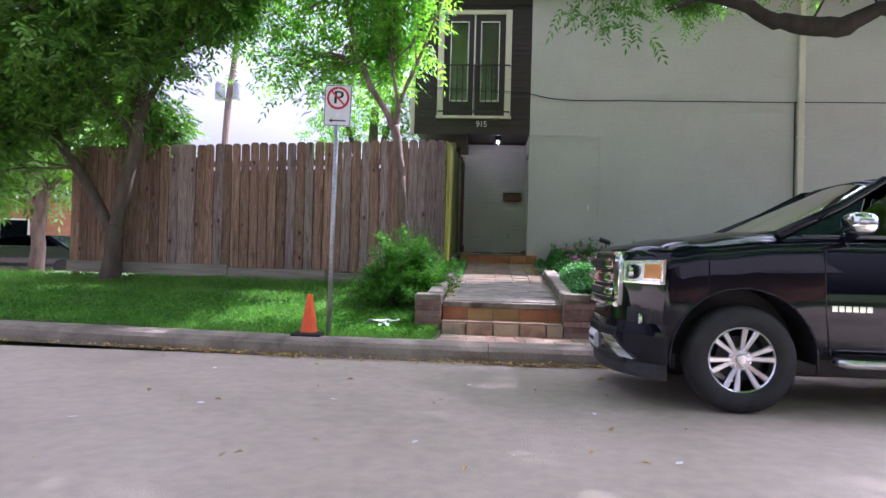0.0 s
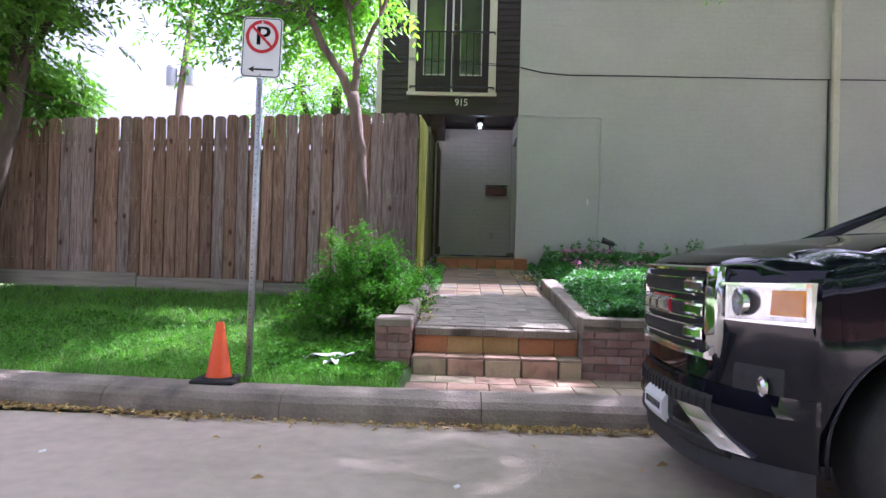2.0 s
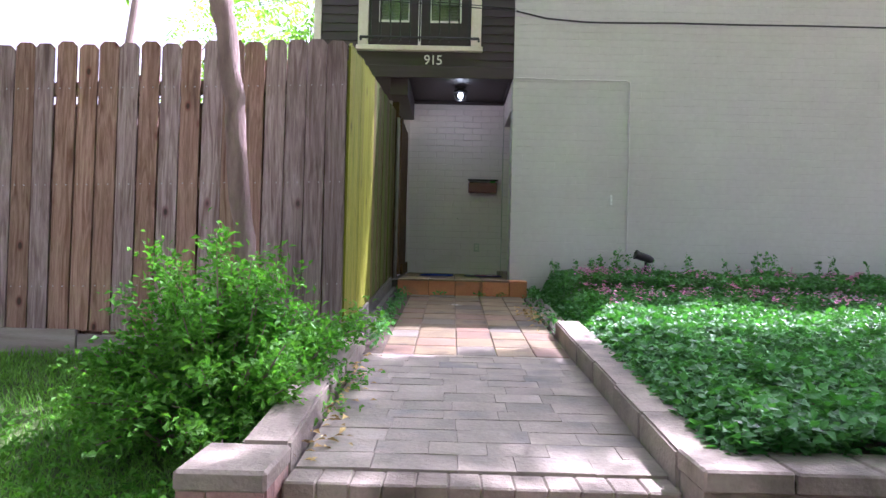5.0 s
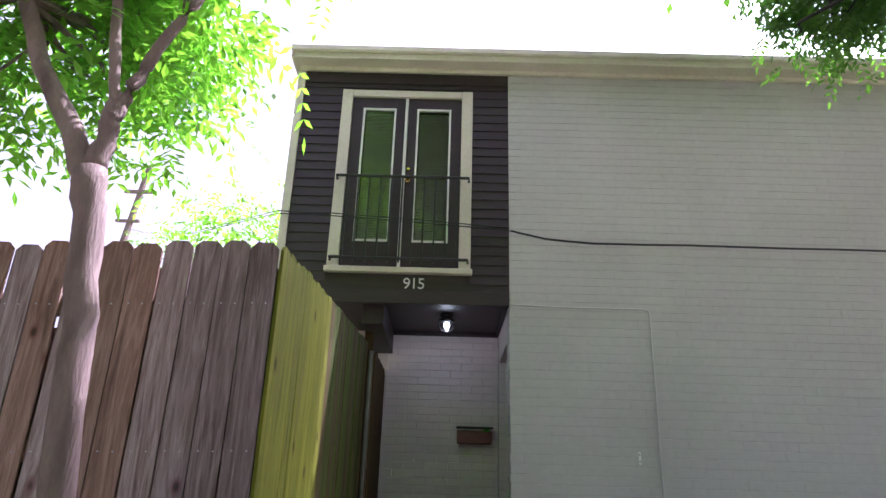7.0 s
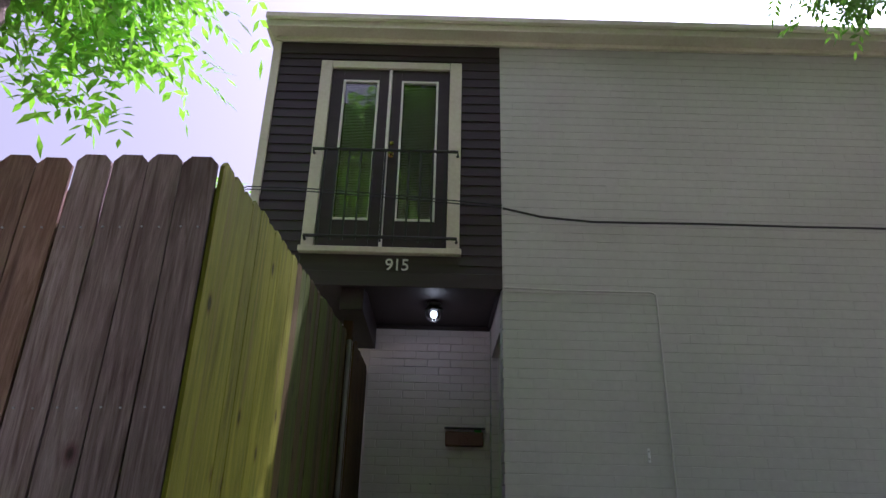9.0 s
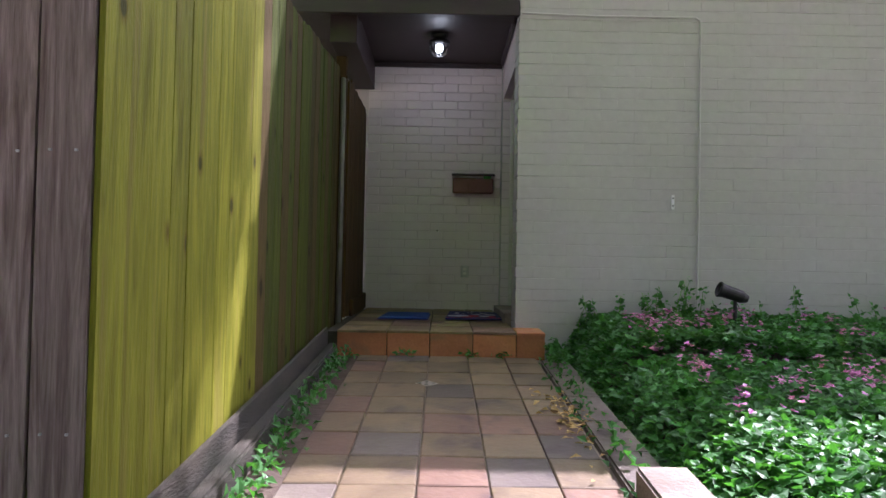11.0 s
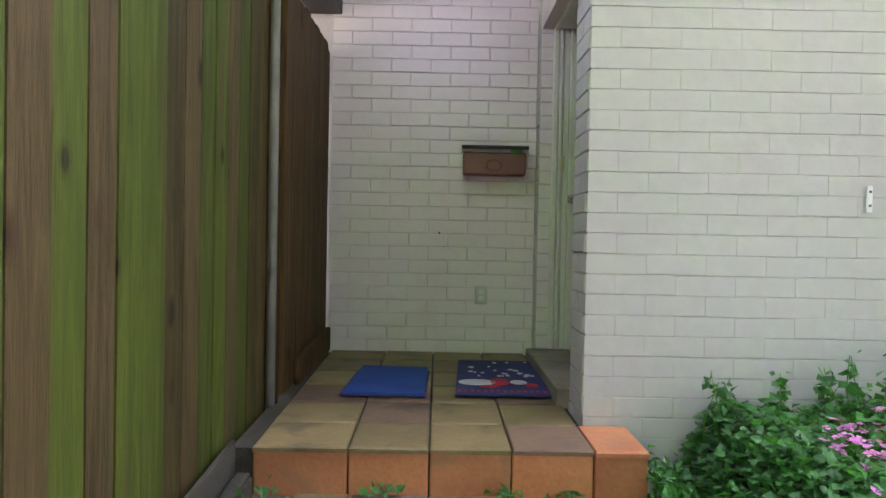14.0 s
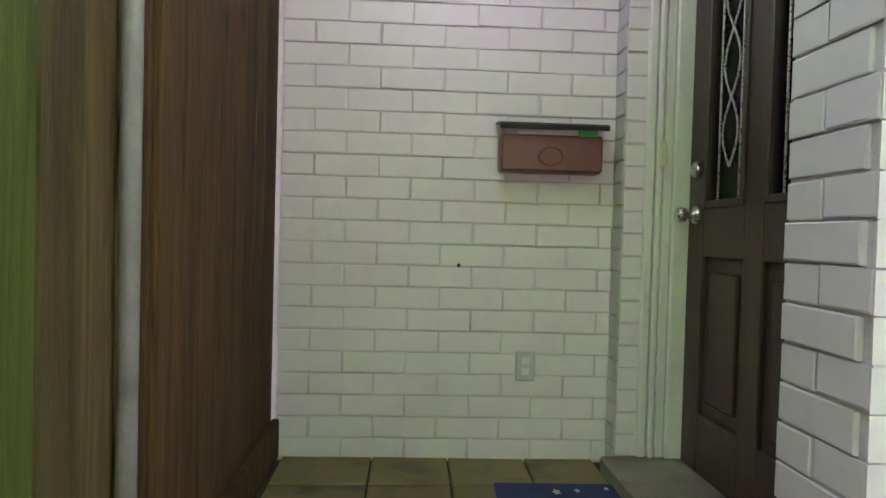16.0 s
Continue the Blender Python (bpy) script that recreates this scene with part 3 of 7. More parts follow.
# ---- walk, steps, low walls ----
WALK = thing("front_walk", (0.15, 10.8, 0.5), "tiled front walk rising to the porch", "walk", kind="structure")
part("base", prism([(8.16, 0.1), (13.5, 0.1), (13.5, walk_z(13.5) - 0.012), (8.16, walk_z(8.16) - 0.012)], Matrix(((0, 0, 1, -0.56), (1, 0, 0, 0), (0, 1, 0, 0), (0, 0, 0, 1))), 1.42), M_CONC, WALK)
bm = bmesh.new()
for i in range(12):
    a = -0.565 + 1.40 * i / 12
    add_box(bm, a, a + 1.40 / 12, 8.115 + 0.012 * lump(i, 3.1), 8.27, 0.495, 0.562 + 0.006 * lump(i, 7.7), bevel=0.007)
part("nosing", bm, M_CONC, WALK, "chipped grey concrete nosing")
STEPS = thing("front_steps", (0.12, 8.0, 0.18), "two tiled front steps with terracotta risers", "steps", kind="structure")
part("core", boxes((-0.57, 0.835, 7.93, 8.4, 0.05, 0.335), (-0.57, 0.835, 8.18, 8.4, 0.3, 0.50)), M_CONC, STEPS)
LAND = thing("street_landing", (0.6, 7.7, 0.15), "tiled landing between kerb and steps", "pavement", kind="structure")
part("bed", boxes((-0.72, 9.0, 7.27, 7.97, 0.0, 0.178)), M_CONC, LAND)

WALL_R = thing("garden_wall", (3, 8.1, 0.2), "low old brick garden wall with a concrete cap", "low wall", kind="structure")
part("core", boxes((0.85, 9.0, 7.965, 8.18, 0.0, 0.62)), M_CONC, WALL_R)
for i in range(28):
    a = 0.842 + 0.30 * i
    part("cap_stone", boxes((a, a + 0.293, 7.935, 8.20, 0.622, 0.695 + 0.004 * lump(i, 1.5)), bevel=0.008), M_CONC, WALL_R)
KERB_R = thing("walk_edging", (0.95, 10, 0.6), "weathered concrete edging beside the walk", "edging", kind="structure")
y = 8.205
while y < 13.2:
    d = 0.42 + 0.1 * rng.random()
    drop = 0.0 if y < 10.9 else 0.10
    e0, e1 = walk_z(y) + 0.125 - drop, walk_z(y + d) + 0.125 - drop
    wob = 0.012 * lump(y, 2.2, 2)
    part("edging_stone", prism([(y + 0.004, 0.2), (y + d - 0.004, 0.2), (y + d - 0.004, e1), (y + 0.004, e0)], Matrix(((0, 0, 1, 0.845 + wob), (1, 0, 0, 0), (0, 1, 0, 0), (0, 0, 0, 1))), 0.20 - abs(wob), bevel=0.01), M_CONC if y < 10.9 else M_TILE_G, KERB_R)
    y += d
KERB_L = thing("walk_edging", (-0.68, 9.2, 0.6), "weathered concrete edging on the bush side of the walk", "edging", kind="structure")
y = 8.26
while y < 10.2:
    d = 0.40 + 0.1 * rng.random()
    wob = 0.012 * lump(y, 5.2, 2)
    part("edging_stone", prism([(y + 0.004, 0.2), (y + d - 0.004, 0.2), (y + d - 0.004, walk_z(y + d) + 0.11), (y + 0.004, walk_z(y) + 0.10)], Matrix(((0, 0, 1, -0.76 + wob), (1, 0, 0, 0), (0, 1, 0, 0), (0, 0, 0, 1))), 0.185 - abs(wob), bevel=0.012), M_CONC, KERB_L)
    y += d
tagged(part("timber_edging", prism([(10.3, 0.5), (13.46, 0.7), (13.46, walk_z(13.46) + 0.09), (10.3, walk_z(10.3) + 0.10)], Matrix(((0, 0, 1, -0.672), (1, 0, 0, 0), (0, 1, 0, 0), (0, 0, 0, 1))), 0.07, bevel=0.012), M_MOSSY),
       "grey weathered edging at the foot of the fence", "edging", kind="structure")
tagged(raw("side_soil", *grid([-0.62, -0.58, -0.54, -0.5, -0.448], np.linspace(10.25, 13.49, 30).tolist(), lambda x, y: walk_z(y) - 0.004 + 0.012 * abs(lump(x, y, 6))), M_SOIL), "strip of soil beside the walk", "ground", kind="structure")
PILLAR = thing("brick_pillar", (-0.73, 8.1, 0.18), "short old brick pillar with a concrete cap beside the steps", "pillar", kind="structure")
part("core", boxes((-0.865, -0.595, 7.965, 8.255, 0.1, 0.58)), M_CONC, PILLAR)
part("cap", boxes((-0.885, -0.575, 7.94, 8.28, 0.575, 0.65), bevel=0.012), M_CONC, PILLAR)

# ---- fence ----


def picket_mesh(name, width, height, material, ear=0.03):
    e = ear
    bm = prism([(0, 0), (width, 0), (width, height - e), (width - e, height), (e, height), (0, height - e)], UPRIGHT @ Matrix.Translation((0, 0, -0.016)), 0.016)
    me = bpy.data.meshes.new(name)
    bm.to_mesh(me)
    bm.free()
    me.materials.append(material)
    return me


FENCE = thing("fence_front", (-3.7, 10.32, 0.7), "tall weathered brown cedar picket fence", "fence", kind="structure")
pick = picket_mesh("picket", 0.138, 2.0, M_WOOD)
pick_g = picket_mesh("picket", 0.138, 2.0, M_WOODG)
r = random.Random(5)
x = -6.69
while x < -0.84:
    top = 2.88 + 0.033 * (x + 0.73) + r.uniform(-0.012, 0.012)
    low = 0.80 - 0.012 * (x + 0.73)
    wide = r.uniform(0.955, 1.0) if x > -1.75 else r.uniform(0.985, 1.04) if x < -4.3 else r.uniform(0.93, 0.975)
    link("picket", pick_g if r.random() < (0.12 if x < -3.6 else 0.45 if x < -2.4 else 0.7) else pick, FENCE, at=Matrix.Translation((x, 10.316, low)) @ Matrix.Rotation(r.uniform(-0.006, 0.006), 4, "Y") @ Matrix.Rotation(r.uniform(-0.03, 0.03), 4, "Z") @ Matrix.Diagonal((wide, 1, (top - low) / 2.0, 1)))
    x += 0.1455
back = picket_mesh("back_board", 0.138, 1.0, M_WOOD, 0.001)
x = -6.65
while x < -0.9:
    top = 2.47 + 0.033 * (x + 0.73) + (0.22 if x < -4.6 else 0.30 if x > -1.8 else 0.0)
    link("back_board", back, FENCE, at=Matrix.Translation((x, 10.40, 0.7)) @ Matrix.Diagonal((1.03, 1, top - 0.7, 1)))
    x += 0.1455
for z in (1.15, 1.85, 2.52):
    part("rail", prism([(-6.7, z - 0.20 + 0.0), (-0.76, z), (-0.76, z + 0.088), (-6.7, z - 0.112)], UPRIGHT @ Matrix.Translation((0, 0, -10.396)), 0.06), M_WOOD, FENCE)
for x in (-6.66, -4.3, -2.2, -0.80):
    part("post", boxes((x - 0.045, x + 0.045, 10.42, 10.50, 0.4, 2.70 + 0.033 * x), bevel=0.004), M_WOOD, FENCE)
for i, (a, b, z0, z1) in enumerate(((-6.72, -4.1, 0.70, 0.875), (-4.09, -2.55, 0.66, 0.83), (-2.54, -0.72, 0.60, 0.80), (-5.6, -3.3, 0.56, 0.695), (-3.29, -0.9, 0.50, 0.655))):
    part("kick_board", boxes((a, b, 10.285 + 0.012 * (i > 2), 10.315 + 0.012 * (i > 2), z0, z1), bevel=0.004), M_GREYWOOD, FENCE)
nail = bmesh.new()
for i in range(41):
    for z in (1.19, 1.89, 2.56):
        for dx in (0.035, 0.10):
            zz = z + 0.033 * (-6.69 + 0.1455 * i + 0.73)
            bmesh.ops.create_cube(nail, size=0.006, matrix=Matrix.Translation((-6.69 + 0.1455 * i + dx, 10.30, zz)))
tagged(part("nail_heads", nail, M_STEEL, FENCE), kind="stuff")

RETURN = thing("fence_side", (-0.73, 12.3, 0.8), "tall mossy green-yellow board fence beside the walk", "fence", kind="structure")
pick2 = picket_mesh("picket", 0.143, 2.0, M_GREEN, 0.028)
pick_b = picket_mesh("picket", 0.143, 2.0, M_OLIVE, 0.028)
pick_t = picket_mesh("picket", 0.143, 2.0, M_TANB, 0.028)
pick_m = picket_mesh("picket", 0.143, 2.0, M_GREEN_SHADED, 0.028)
# boards past the shadow edge; their green ones carry the shade in their colour
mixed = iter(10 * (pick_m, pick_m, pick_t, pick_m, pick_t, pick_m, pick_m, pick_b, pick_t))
side = Matrix.Rotation(math.pi / 2, 4, "Z")
y = 10.32
while y < 14.05:
    top = 2.872 + 0.104 * (y - 10.35) + r.uniform(-0.012, 0.012)
    low = 0.70 + 0.105 * (y - 10.3)
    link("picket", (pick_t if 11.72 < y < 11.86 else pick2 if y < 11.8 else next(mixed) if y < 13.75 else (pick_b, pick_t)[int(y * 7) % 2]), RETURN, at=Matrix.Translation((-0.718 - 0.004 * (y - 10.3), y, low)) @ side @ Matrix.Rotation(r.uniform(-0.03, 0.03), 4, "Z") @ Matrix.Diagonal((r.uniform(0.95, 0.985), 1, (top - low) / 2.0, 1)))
    y += 0.1455
part("kick_board", prism([(10.36, 0.62), (13.49, 0.86), (13.49, walk_z(13.49) + 0.20), (10.36, walk_z(10.36) + 0.19)], Matrix(((0, 0, 1, -0.700), (1, 0, 0, 0), (0, 1, 0, 0), (0, 0, 0, 1))), 0.022, bevel=0.003), M_MOSSY, RETURN, "dark kick board")
part("corner_post", boxes((-0.83, -0.745, 10.335, 10.42, 0.5, 2.75), bevel=0.004), M_GREEN, RETURN)
for z in (1.2, 1.9, 2.5):
    part("rail", prism([(10.34, z), (14.28, z + 0.4), (14.28, z + 0.488), (10.34, z + 0.088)], Matrix(((0, 0, 1, -0.80), (1, 0, 0, 0), (0, 1, 0, 0), (0, 0, 0, 1))), 0.04), M_GREEN, RETURN)
tagged(part("fence_post", tube([(-0.70, 14.09, 1.0), (-0.70, 14.09, 3.16), (-0.70, 14.09, 3.17)], [0.022, 0.022, 0.016], 14), M_POSTP, smooth=True),
       "grey galvanised steel fence post on the porch", "post", kind="structure")
tagged(part("porch_post", boxes((-0.80, -0.71, 14.30, 14.40, 1.0, 3.70), bevel=0.006), M_PINE), "rough brown wooden post carrying the beam", "post", kind="structure")
tagged(part("trim_board", boxes((-0.77, -0.674, 14.118, 14.138, 1.1, 3.2), bevel=0.003), M_PINE), "narrow brown board closing the fence corner", "trim", kind="structure")
PANEL = thing("fence_panel", (-0.69, 14.9, 1.2), "dark brown pine board panel beside the porch", "fence", kind="structure")
pick3 = picket_mesh("board", 0.143, 2.0, M_PINE, 0.02)
y = 14.14
while y < 15.33:
    w = min(0.97, (15.362 - y) / 0.143)
    link("board", pick3, PANEL, at=Matrix.Translation((-0.657, y, 1.19)) @ side @ Matrix.Diagonal((w, 1, (3.19 + r.uniform(-0.03, 0.03) - 1.19) / 2.0, 1)))
    y += 0.1455
part("baseboard", prism([(14.38, 1.185), (BY - 0.01, 1.20), (BY - 0.01, 1.355), (14.38, 1.325)], Matrix(((0, 0, 1, -0.653), (1, 0, 0, 0), (0, 1, 0, 0), (0, 0, 0, 1))), 0.03, bevel=0.004), M_PINE, PANEL)

# ---- pickup truck ----
TX, TY, TW = 0.93, 5.985, 0.915           # front end, middle line, half width
AXLES = (0.86, 4.10)                      # distance of the axles from the front
RAD = 0.388


def lerp_rows(rows, s):
    for a, b in zip(rows, rows[1:]):
        if s <= b[0]:
            t = max(0.0, (s - a[0]) / (b[0] - a[0]))
            t = t * t * (3 - 2 * t)
            return [p + (q - p) * t for p, q in zip(a[1:], b[1:])]
    return list(rows[-1][1:])


# distance from the front: bottom, shoulder, top at the middle, half width of the body
BODY = [(0.0, 0.46, 1.135, 1.175, 0.885), (0.03, 0.45, 1.15, 1.195, 0.892), (0.12, 0.44, 1.175, 1.23, 0.905), (0.45, 0.42, 1.215, 1.29, 0.915), (1.07, 0.42, 1.265, 1.365, 0.915), (1.47, 0.42, 1.285, 1.33, 0.915),
        (3.5, 0.42, 1.29, 1.31, 0.915), (5.2, 0.46, 1.30, 1.32, 0.905), (5.38, 0.50, 1.28, 1.30, 0.88)]


def front_bow(s, y):
    return s + 0.36 * (abs(y) / TW) ** 3.0 * math.exp(-s / 0.7)


truck = thing("pickup_truck", (TX + 2.6, TY, 0.03), "shiny black pickup truck parked at the kerb", "pickup truck")
bm = bmesh.new()
rings = []
N = 136
for i in range(N + 1):
    s = 5.38 * i / N
    zb, zs, zt, w = lerp_rows(BODY, s)
    half = [(0.0, zb), (0.6 * w, zb), (0.93 * w, zb + 0.015), (0.975 * w, zb + 0.06)]
    half += [(w * (0.985 + 0.015 * math.sin(math.pi * k / 10)), zb + 0.06 + (zs - 0.10 - zb - 0.06) * k / 10) for k in range(1, 11)]
    half += [(0.982 * w, zs - 0.05), (0.955 * w, zs - 0.012), (0.90 * w, zs + 0.012), (0.78 * w, zs + 0.022 + 0.35 * (zt - zs)), (0.55 * w, zs + 0.75 * (zt - zs) + 0.01), (0.28 * w, zt - 0.004), (0.0, zt)]
    ring = [(y, z) for y, z in half] + [(-y, z) for y, z in half[-2:0:-1]]
    rings.append([bm.verts.new((TX + front_bow(s, y), TY + y, z)) for y, z in ring])
for r0, r1 in zip(rings, rings[1:]):
    n = len(r0)
    for k in range(n):
        bm.faces.new((r0[k], r0[(k + 1) % n], r1[(k + 1) % n], r1[k]))
bm.faces.new(rings[0][::-1])
bm.faces.new(rings[-1])
kill = []
for f in bm.faces:
    c = f.calc_center_median()
    if abs(c.y - TY) > 0.56 and any(math.hypot(c.x - TX - a, c.z - 0.425) < 0.508 for a in AXLES):
        kill.append(f)
bmesh.ops.delete(bm, geom=kill, context="FACES")
for v in bm.verts:
    if v.is_boundary and abs(v.co.y - TY) > 0.55:
        for a in AXLES:
            d = math.hypot(v.co.x - TX - a, v.co.z - 0.425)
            if 0.39 < d < 0.60:
                v.co.x, v.co.z = TX + a + (v.co.x - TX - a) * 0.503 / d, 0.425 + (v.co.z - 0.425) * 0.503 / d
bmesh.ops.recalc_face_normals(bm, faces=bm.faces)
part("body", bm, M_PAINT, truck, smooth=True)
for a in AXLES:
    for sy in (-1, 1):
        bm = bmesh.new()
        arc = [(TX + a + 0.501 * math.cos(t), 0.425 + 0.501 * math.sin(t)) for t in np.linspace(-0.05, math.pi + 0.05, 25)]
        outer = [bm.verts.new((x, TY + sy * 0.9, z)) for x, z in arc]
        inner = [bm.verts.new((x, TY + sy * 0.54, z)) for x, z in arc]
        for i in range(24):
            bm.faces.new((outer[i], outer[i + 1], inner[i + 1], inner[i]))
        bm.faces.new(inner)
        part("wheel_well", bm, M_BLACKPL, truck)
for a in AXLES:
    for sy in (-1, 1):
        pts = [(TX + a + 0.507 * math.cos(t), TY + sy * 0.908, 0.425 + 0.507 * math.sin(t)) for t in np.linspace(-0.15, math.pi + 0.15, 26)]
        part("arch_lip", tube(pts, 0.009, 6), M_PAINT, truck, smooth=True)

# wheels
tyre = bpy.data.meshes.new("tyre")
bm = lathe([(0.235, -0.10), (0.25, -0.118), (0.31, -0.125), (0.352, -0.118), (0.376, -0.098), (0.386, -0.06), (0.388, 0.0), (0.386, 0.06), (0.376, 0.098), (0.352, 0.118), (0.31, 0.125), (0.25, 0.118), (0.235, 0.10)], Matrix(), 56)
bm.to_mesh(tyre)
bm.free()
tyre.materials.append(M_RUBBER)
tyre.shade_smooth()
rim = bpy.data.meshes.new("rim")
bm = lathe([(0.236, -0.10), (0.236, 0.075), (0.243, 0.10), (0.232, 0.106), (0.222, 0.096), (0.214, 0.06), (0.20, 0.0), (0.19, -0.09)], Matrix(), 48)
for k in range(6):
    for off in (-0.19, 0.19):
        t = k * math.tau / 6 + off
        u0, u1 = k * math.tau / 6 + off * 0.75, t
        a0 = Vector((0.055 * math.cos(u0), 0.055 * math.sin(u0), 0.062))
        a1 = Vector((0.228 * math.cos(u1), 0.228 * math.sin(u1), 0.092))
        d = (a1 - a0).normalized()
        q = Vector((-d.y, d.x, 0)).normalized()
        vs = []
        for p, w in ((a0, 0.017), (a1, 0.023)):
            for sgn, dz in ((-1, -0.035), (-1, -0.004), (-0.6, 0.006), (0.6, 0.006), (1, -0.004), (1, -0.035)):
                vs.append(bm.verts.new(p + q * w * sgn + Vector((0, 0, dz))))
        for i in range(6):
            bm.faces.new((vs[i], vs[(i + 1) % 6], vs[6 + (i + 1) % 6], vs[6 + i]))
add_lathe(bm, [(0.085, 0.02), (0.085, 0.06), (0.07, 0.072), (0.04, 0.076), (0.036, 0.088), (0.03, 0.092), (0.0, 0.093)], Matrix(), 24)
bmesh.ops.recalc_face_normals(bm, faces=bm.faces)
bm.to_mesh(rim)
bm.free()
rim.materials.append(M_ALLOY)
nut = bpy.data.meshes.new("lug_nut")
bm = lathe([(0.011, 0.0), (0.011, 0.022), (0.007, 0.028), (0.0, 0.028)], Matrix(), 6)
bm.to_mesh(nut)
bm.free()
nut.materials.append(M_CHROME)
for a in AXLES:
    for sy in (-1, 1):
        m = Matrix.Translation((TX + a, TY + sy * 0.785, 0.418)) @ Matrix.Rotation(-sy * math.pi / 2, 4, "X") @ Matrix.Rotation(0.22, 4, "Z")
        wheel = link("wheel", tyre, truck, "black tyre on a six-spoke polished alloy rim", at=m)
        link("rim", rim, wheel, "polished alloy rim", at=m)
        part("brake_disc", lathe([(0.0, 0.0), (0.16, 0.0), (0.16, 0.02), (0.0, 0.02)], m, 24), M_BLACKPL, wheel)
        for k in range(6):
            t = (k + 0.5) * math.tau / 6
            link("lug_nut", nut, wheel, at=m @ Matrix.Translation((0.06 * math.cos(t), 0.06 * math.sin(t), 0.066)))


def on_front(y, z, proud=0.0):
    """A place on the truck's bowed front."""
    u = min(1.0, max(0.0, (z - 0.5) / 0.25))
    return Vector((TX + front_bow(0.0, y) - proud, TY + y, z + 0.072 * u * u * (3 - 2 * u)))


def front_strip(y0, y1, z0, z1, proud, depth=0.03, n=14):
    """A bar that follows the bow of the front, with rounded edges."""
    bm = bmesh.new()
    rings = []
    for i in range(n + 1):
        y = y0 + (y1 - y0) * i / n
        h = (z1 - z0)
        fade = 1.0 - min(1.0, max(0.0, (abs(y) - 0.74) / 0.145)) ** 2 * 0.85
        rows = [(z0, -depth), (z0, proud * 0.6), (z0 + 0.25 * h, proud), (z0 + 0.75 * h, proud), (z1, proud * 0.6), (z1, -depth)]
        rows = [(z, q * fade) for z, q in rows]
        rings.append([bm.verts.new(on_front(y, z, p)) for z, p in rows])
    for r0, r1 in zip(rings, rings[1:]):
        for k in range(6):
            bm.faces.new((r0[k], r0[(k + 1) % 6], r1[(k + 1) % 6], r1[k]))
    bm.faces.new(rings[0])
    bm.faces.new(rings[-1])
    bmesh.ops.recalc_face_normals(bm, faces=bm.faces)
    return bm


def front_patch(corners, proud, n=6, depth=0.02):
    """A four-cornered panel (y, z) laid on the bowed front, with some thickness."""
    bm = bmesh.new()
    a, b, c, d = (Vector(q) for q in corners)
    rows = []
    for i in range(n + 1):
        for_row = []
        for j in range(4):
            u, v = i / n, j / 3
            q = a.lerp(b, u).lerp(d.lerp(c, u), v)
            for_row.append(bm.verts.new(on_front(q.x, q.y, proud)))
        rows.append(for_row)
    for r0, r1 in zip(rows, rows[1:]):
        for j in range(3):
            bm.faces.new((r0[j], r0[j + 1], r1[j + 1], r1[j]))
    g = bmesh.ops.extrude_face_region(bm, geom=list(bm.faces))["geom"]
    bmesh.ops.translate(bm, verts=[v for v in g if isinstance(v, bmesh.types.BMVert)], vec=(depth, 0, 0))
    bmesh.ops.recalc_face_normals(bm, faces=bm.faces)
    return bm


bm = bmesh.new()
cols = []
for y in np.linspace(-0.885, 0.885, 61):
    tuck = 0.012 * max(0.0, (abs(y) - 0.83) / 0.055) ** 2
    cols.append([bm.verts.new(on_front(y, z, 0.006 - tuck - lean)) for z, lean in ((0.44, 0.0), (0.6, 0.0), (0.8, 0.0), (1.0, 0.002), (1.05, 0.006), (1.085, 0.016), (1.10, 0.034))])
for c0, c1 in zip(cols, cols[1:]):
    for k in range(6):
        bm.faces.new((c0[k], c1[k], c1[k + 1], c0[k + 1]))
part("front_panel", bm, M_PAINT, truck, smooth=True)
grille = part("grille", front_strip(-0.50, 0.50, 0.69, 1.08, 0.012, 0.05), M_BLACKPL, truck, "black grille with four bars and a chrome surround")
for z in (0.742, 0.852, 0.962):
    part("grille_bar", front_strip(-0.47, 0.47, z, z + 0.085, 0.034, 0.02), M_BLACKPL, grille, smooth=False)
    for sy in (-1, 1):
        a, b = (0.33, 0.47) if sy > 0 else (-0.47, -0.33)
        part("chrome_end", front_strip(a, b, z + 0.01, z + 0.075, 0.042, 0.01, 4), M_CHROME, grille, smooth=False)
    part("chrome_line", front_strip(-0.40, 0.40, z + 0.070, z + 0.086, 0.040, 0.01), M_CHROME, grille)
    part("chrome_line", front_strip(-0.40, 0.40, z - 0.002, z + 0.010, 0.038, 0.01), M_CHROME, grille)
for sy in (-1, 1):
    a, b = (0.485, 0.56) if sy > 0 else (-0.56, -0.485)
    part("chrome_surround", front_strip(a, b, 0.70, 1.098, 0.035, 0.03, 6), M_CHROME, grille, smooth=True)
part("chrome_surround", front_strip(-0.50, 0.50, 1.068, 1.10, 0.04, 0.03), M_CHROME, grille)
part("chrome_surround", front_strip(-0.50, 0.50, 0.685, 0.717, 0.045, 0.03), M_CHROME, grille)
for i, (a, b) in enumerate(((-0.165, -0.07), (-0.055, 0.055), (0.07, 0.165))):
    badge = part("badge_block", front_strip(a, b, 0.85, 0.945, 0.046, 0.01, 3), M_SIGNR, grille, "red-edged badge block")
    part("badge_face", front_strip(a + 0.006, b - 0.006, 0.856, 0.939, 0.074, 0.005, 3), M_ALLOY, grille, "silver badge face")
lower = part("bumper", front_strip(-0.885, 0.885, 0.36, 0.615, 0.035, 0.10, 40), M_PAINT, truck, "black front bumper with silver skid trim")
part("air_intake", front_strip(-0.54, 0.54, 0.49, 0.585, 0.040, 0.02, 20), M_BLACKPL, lower)
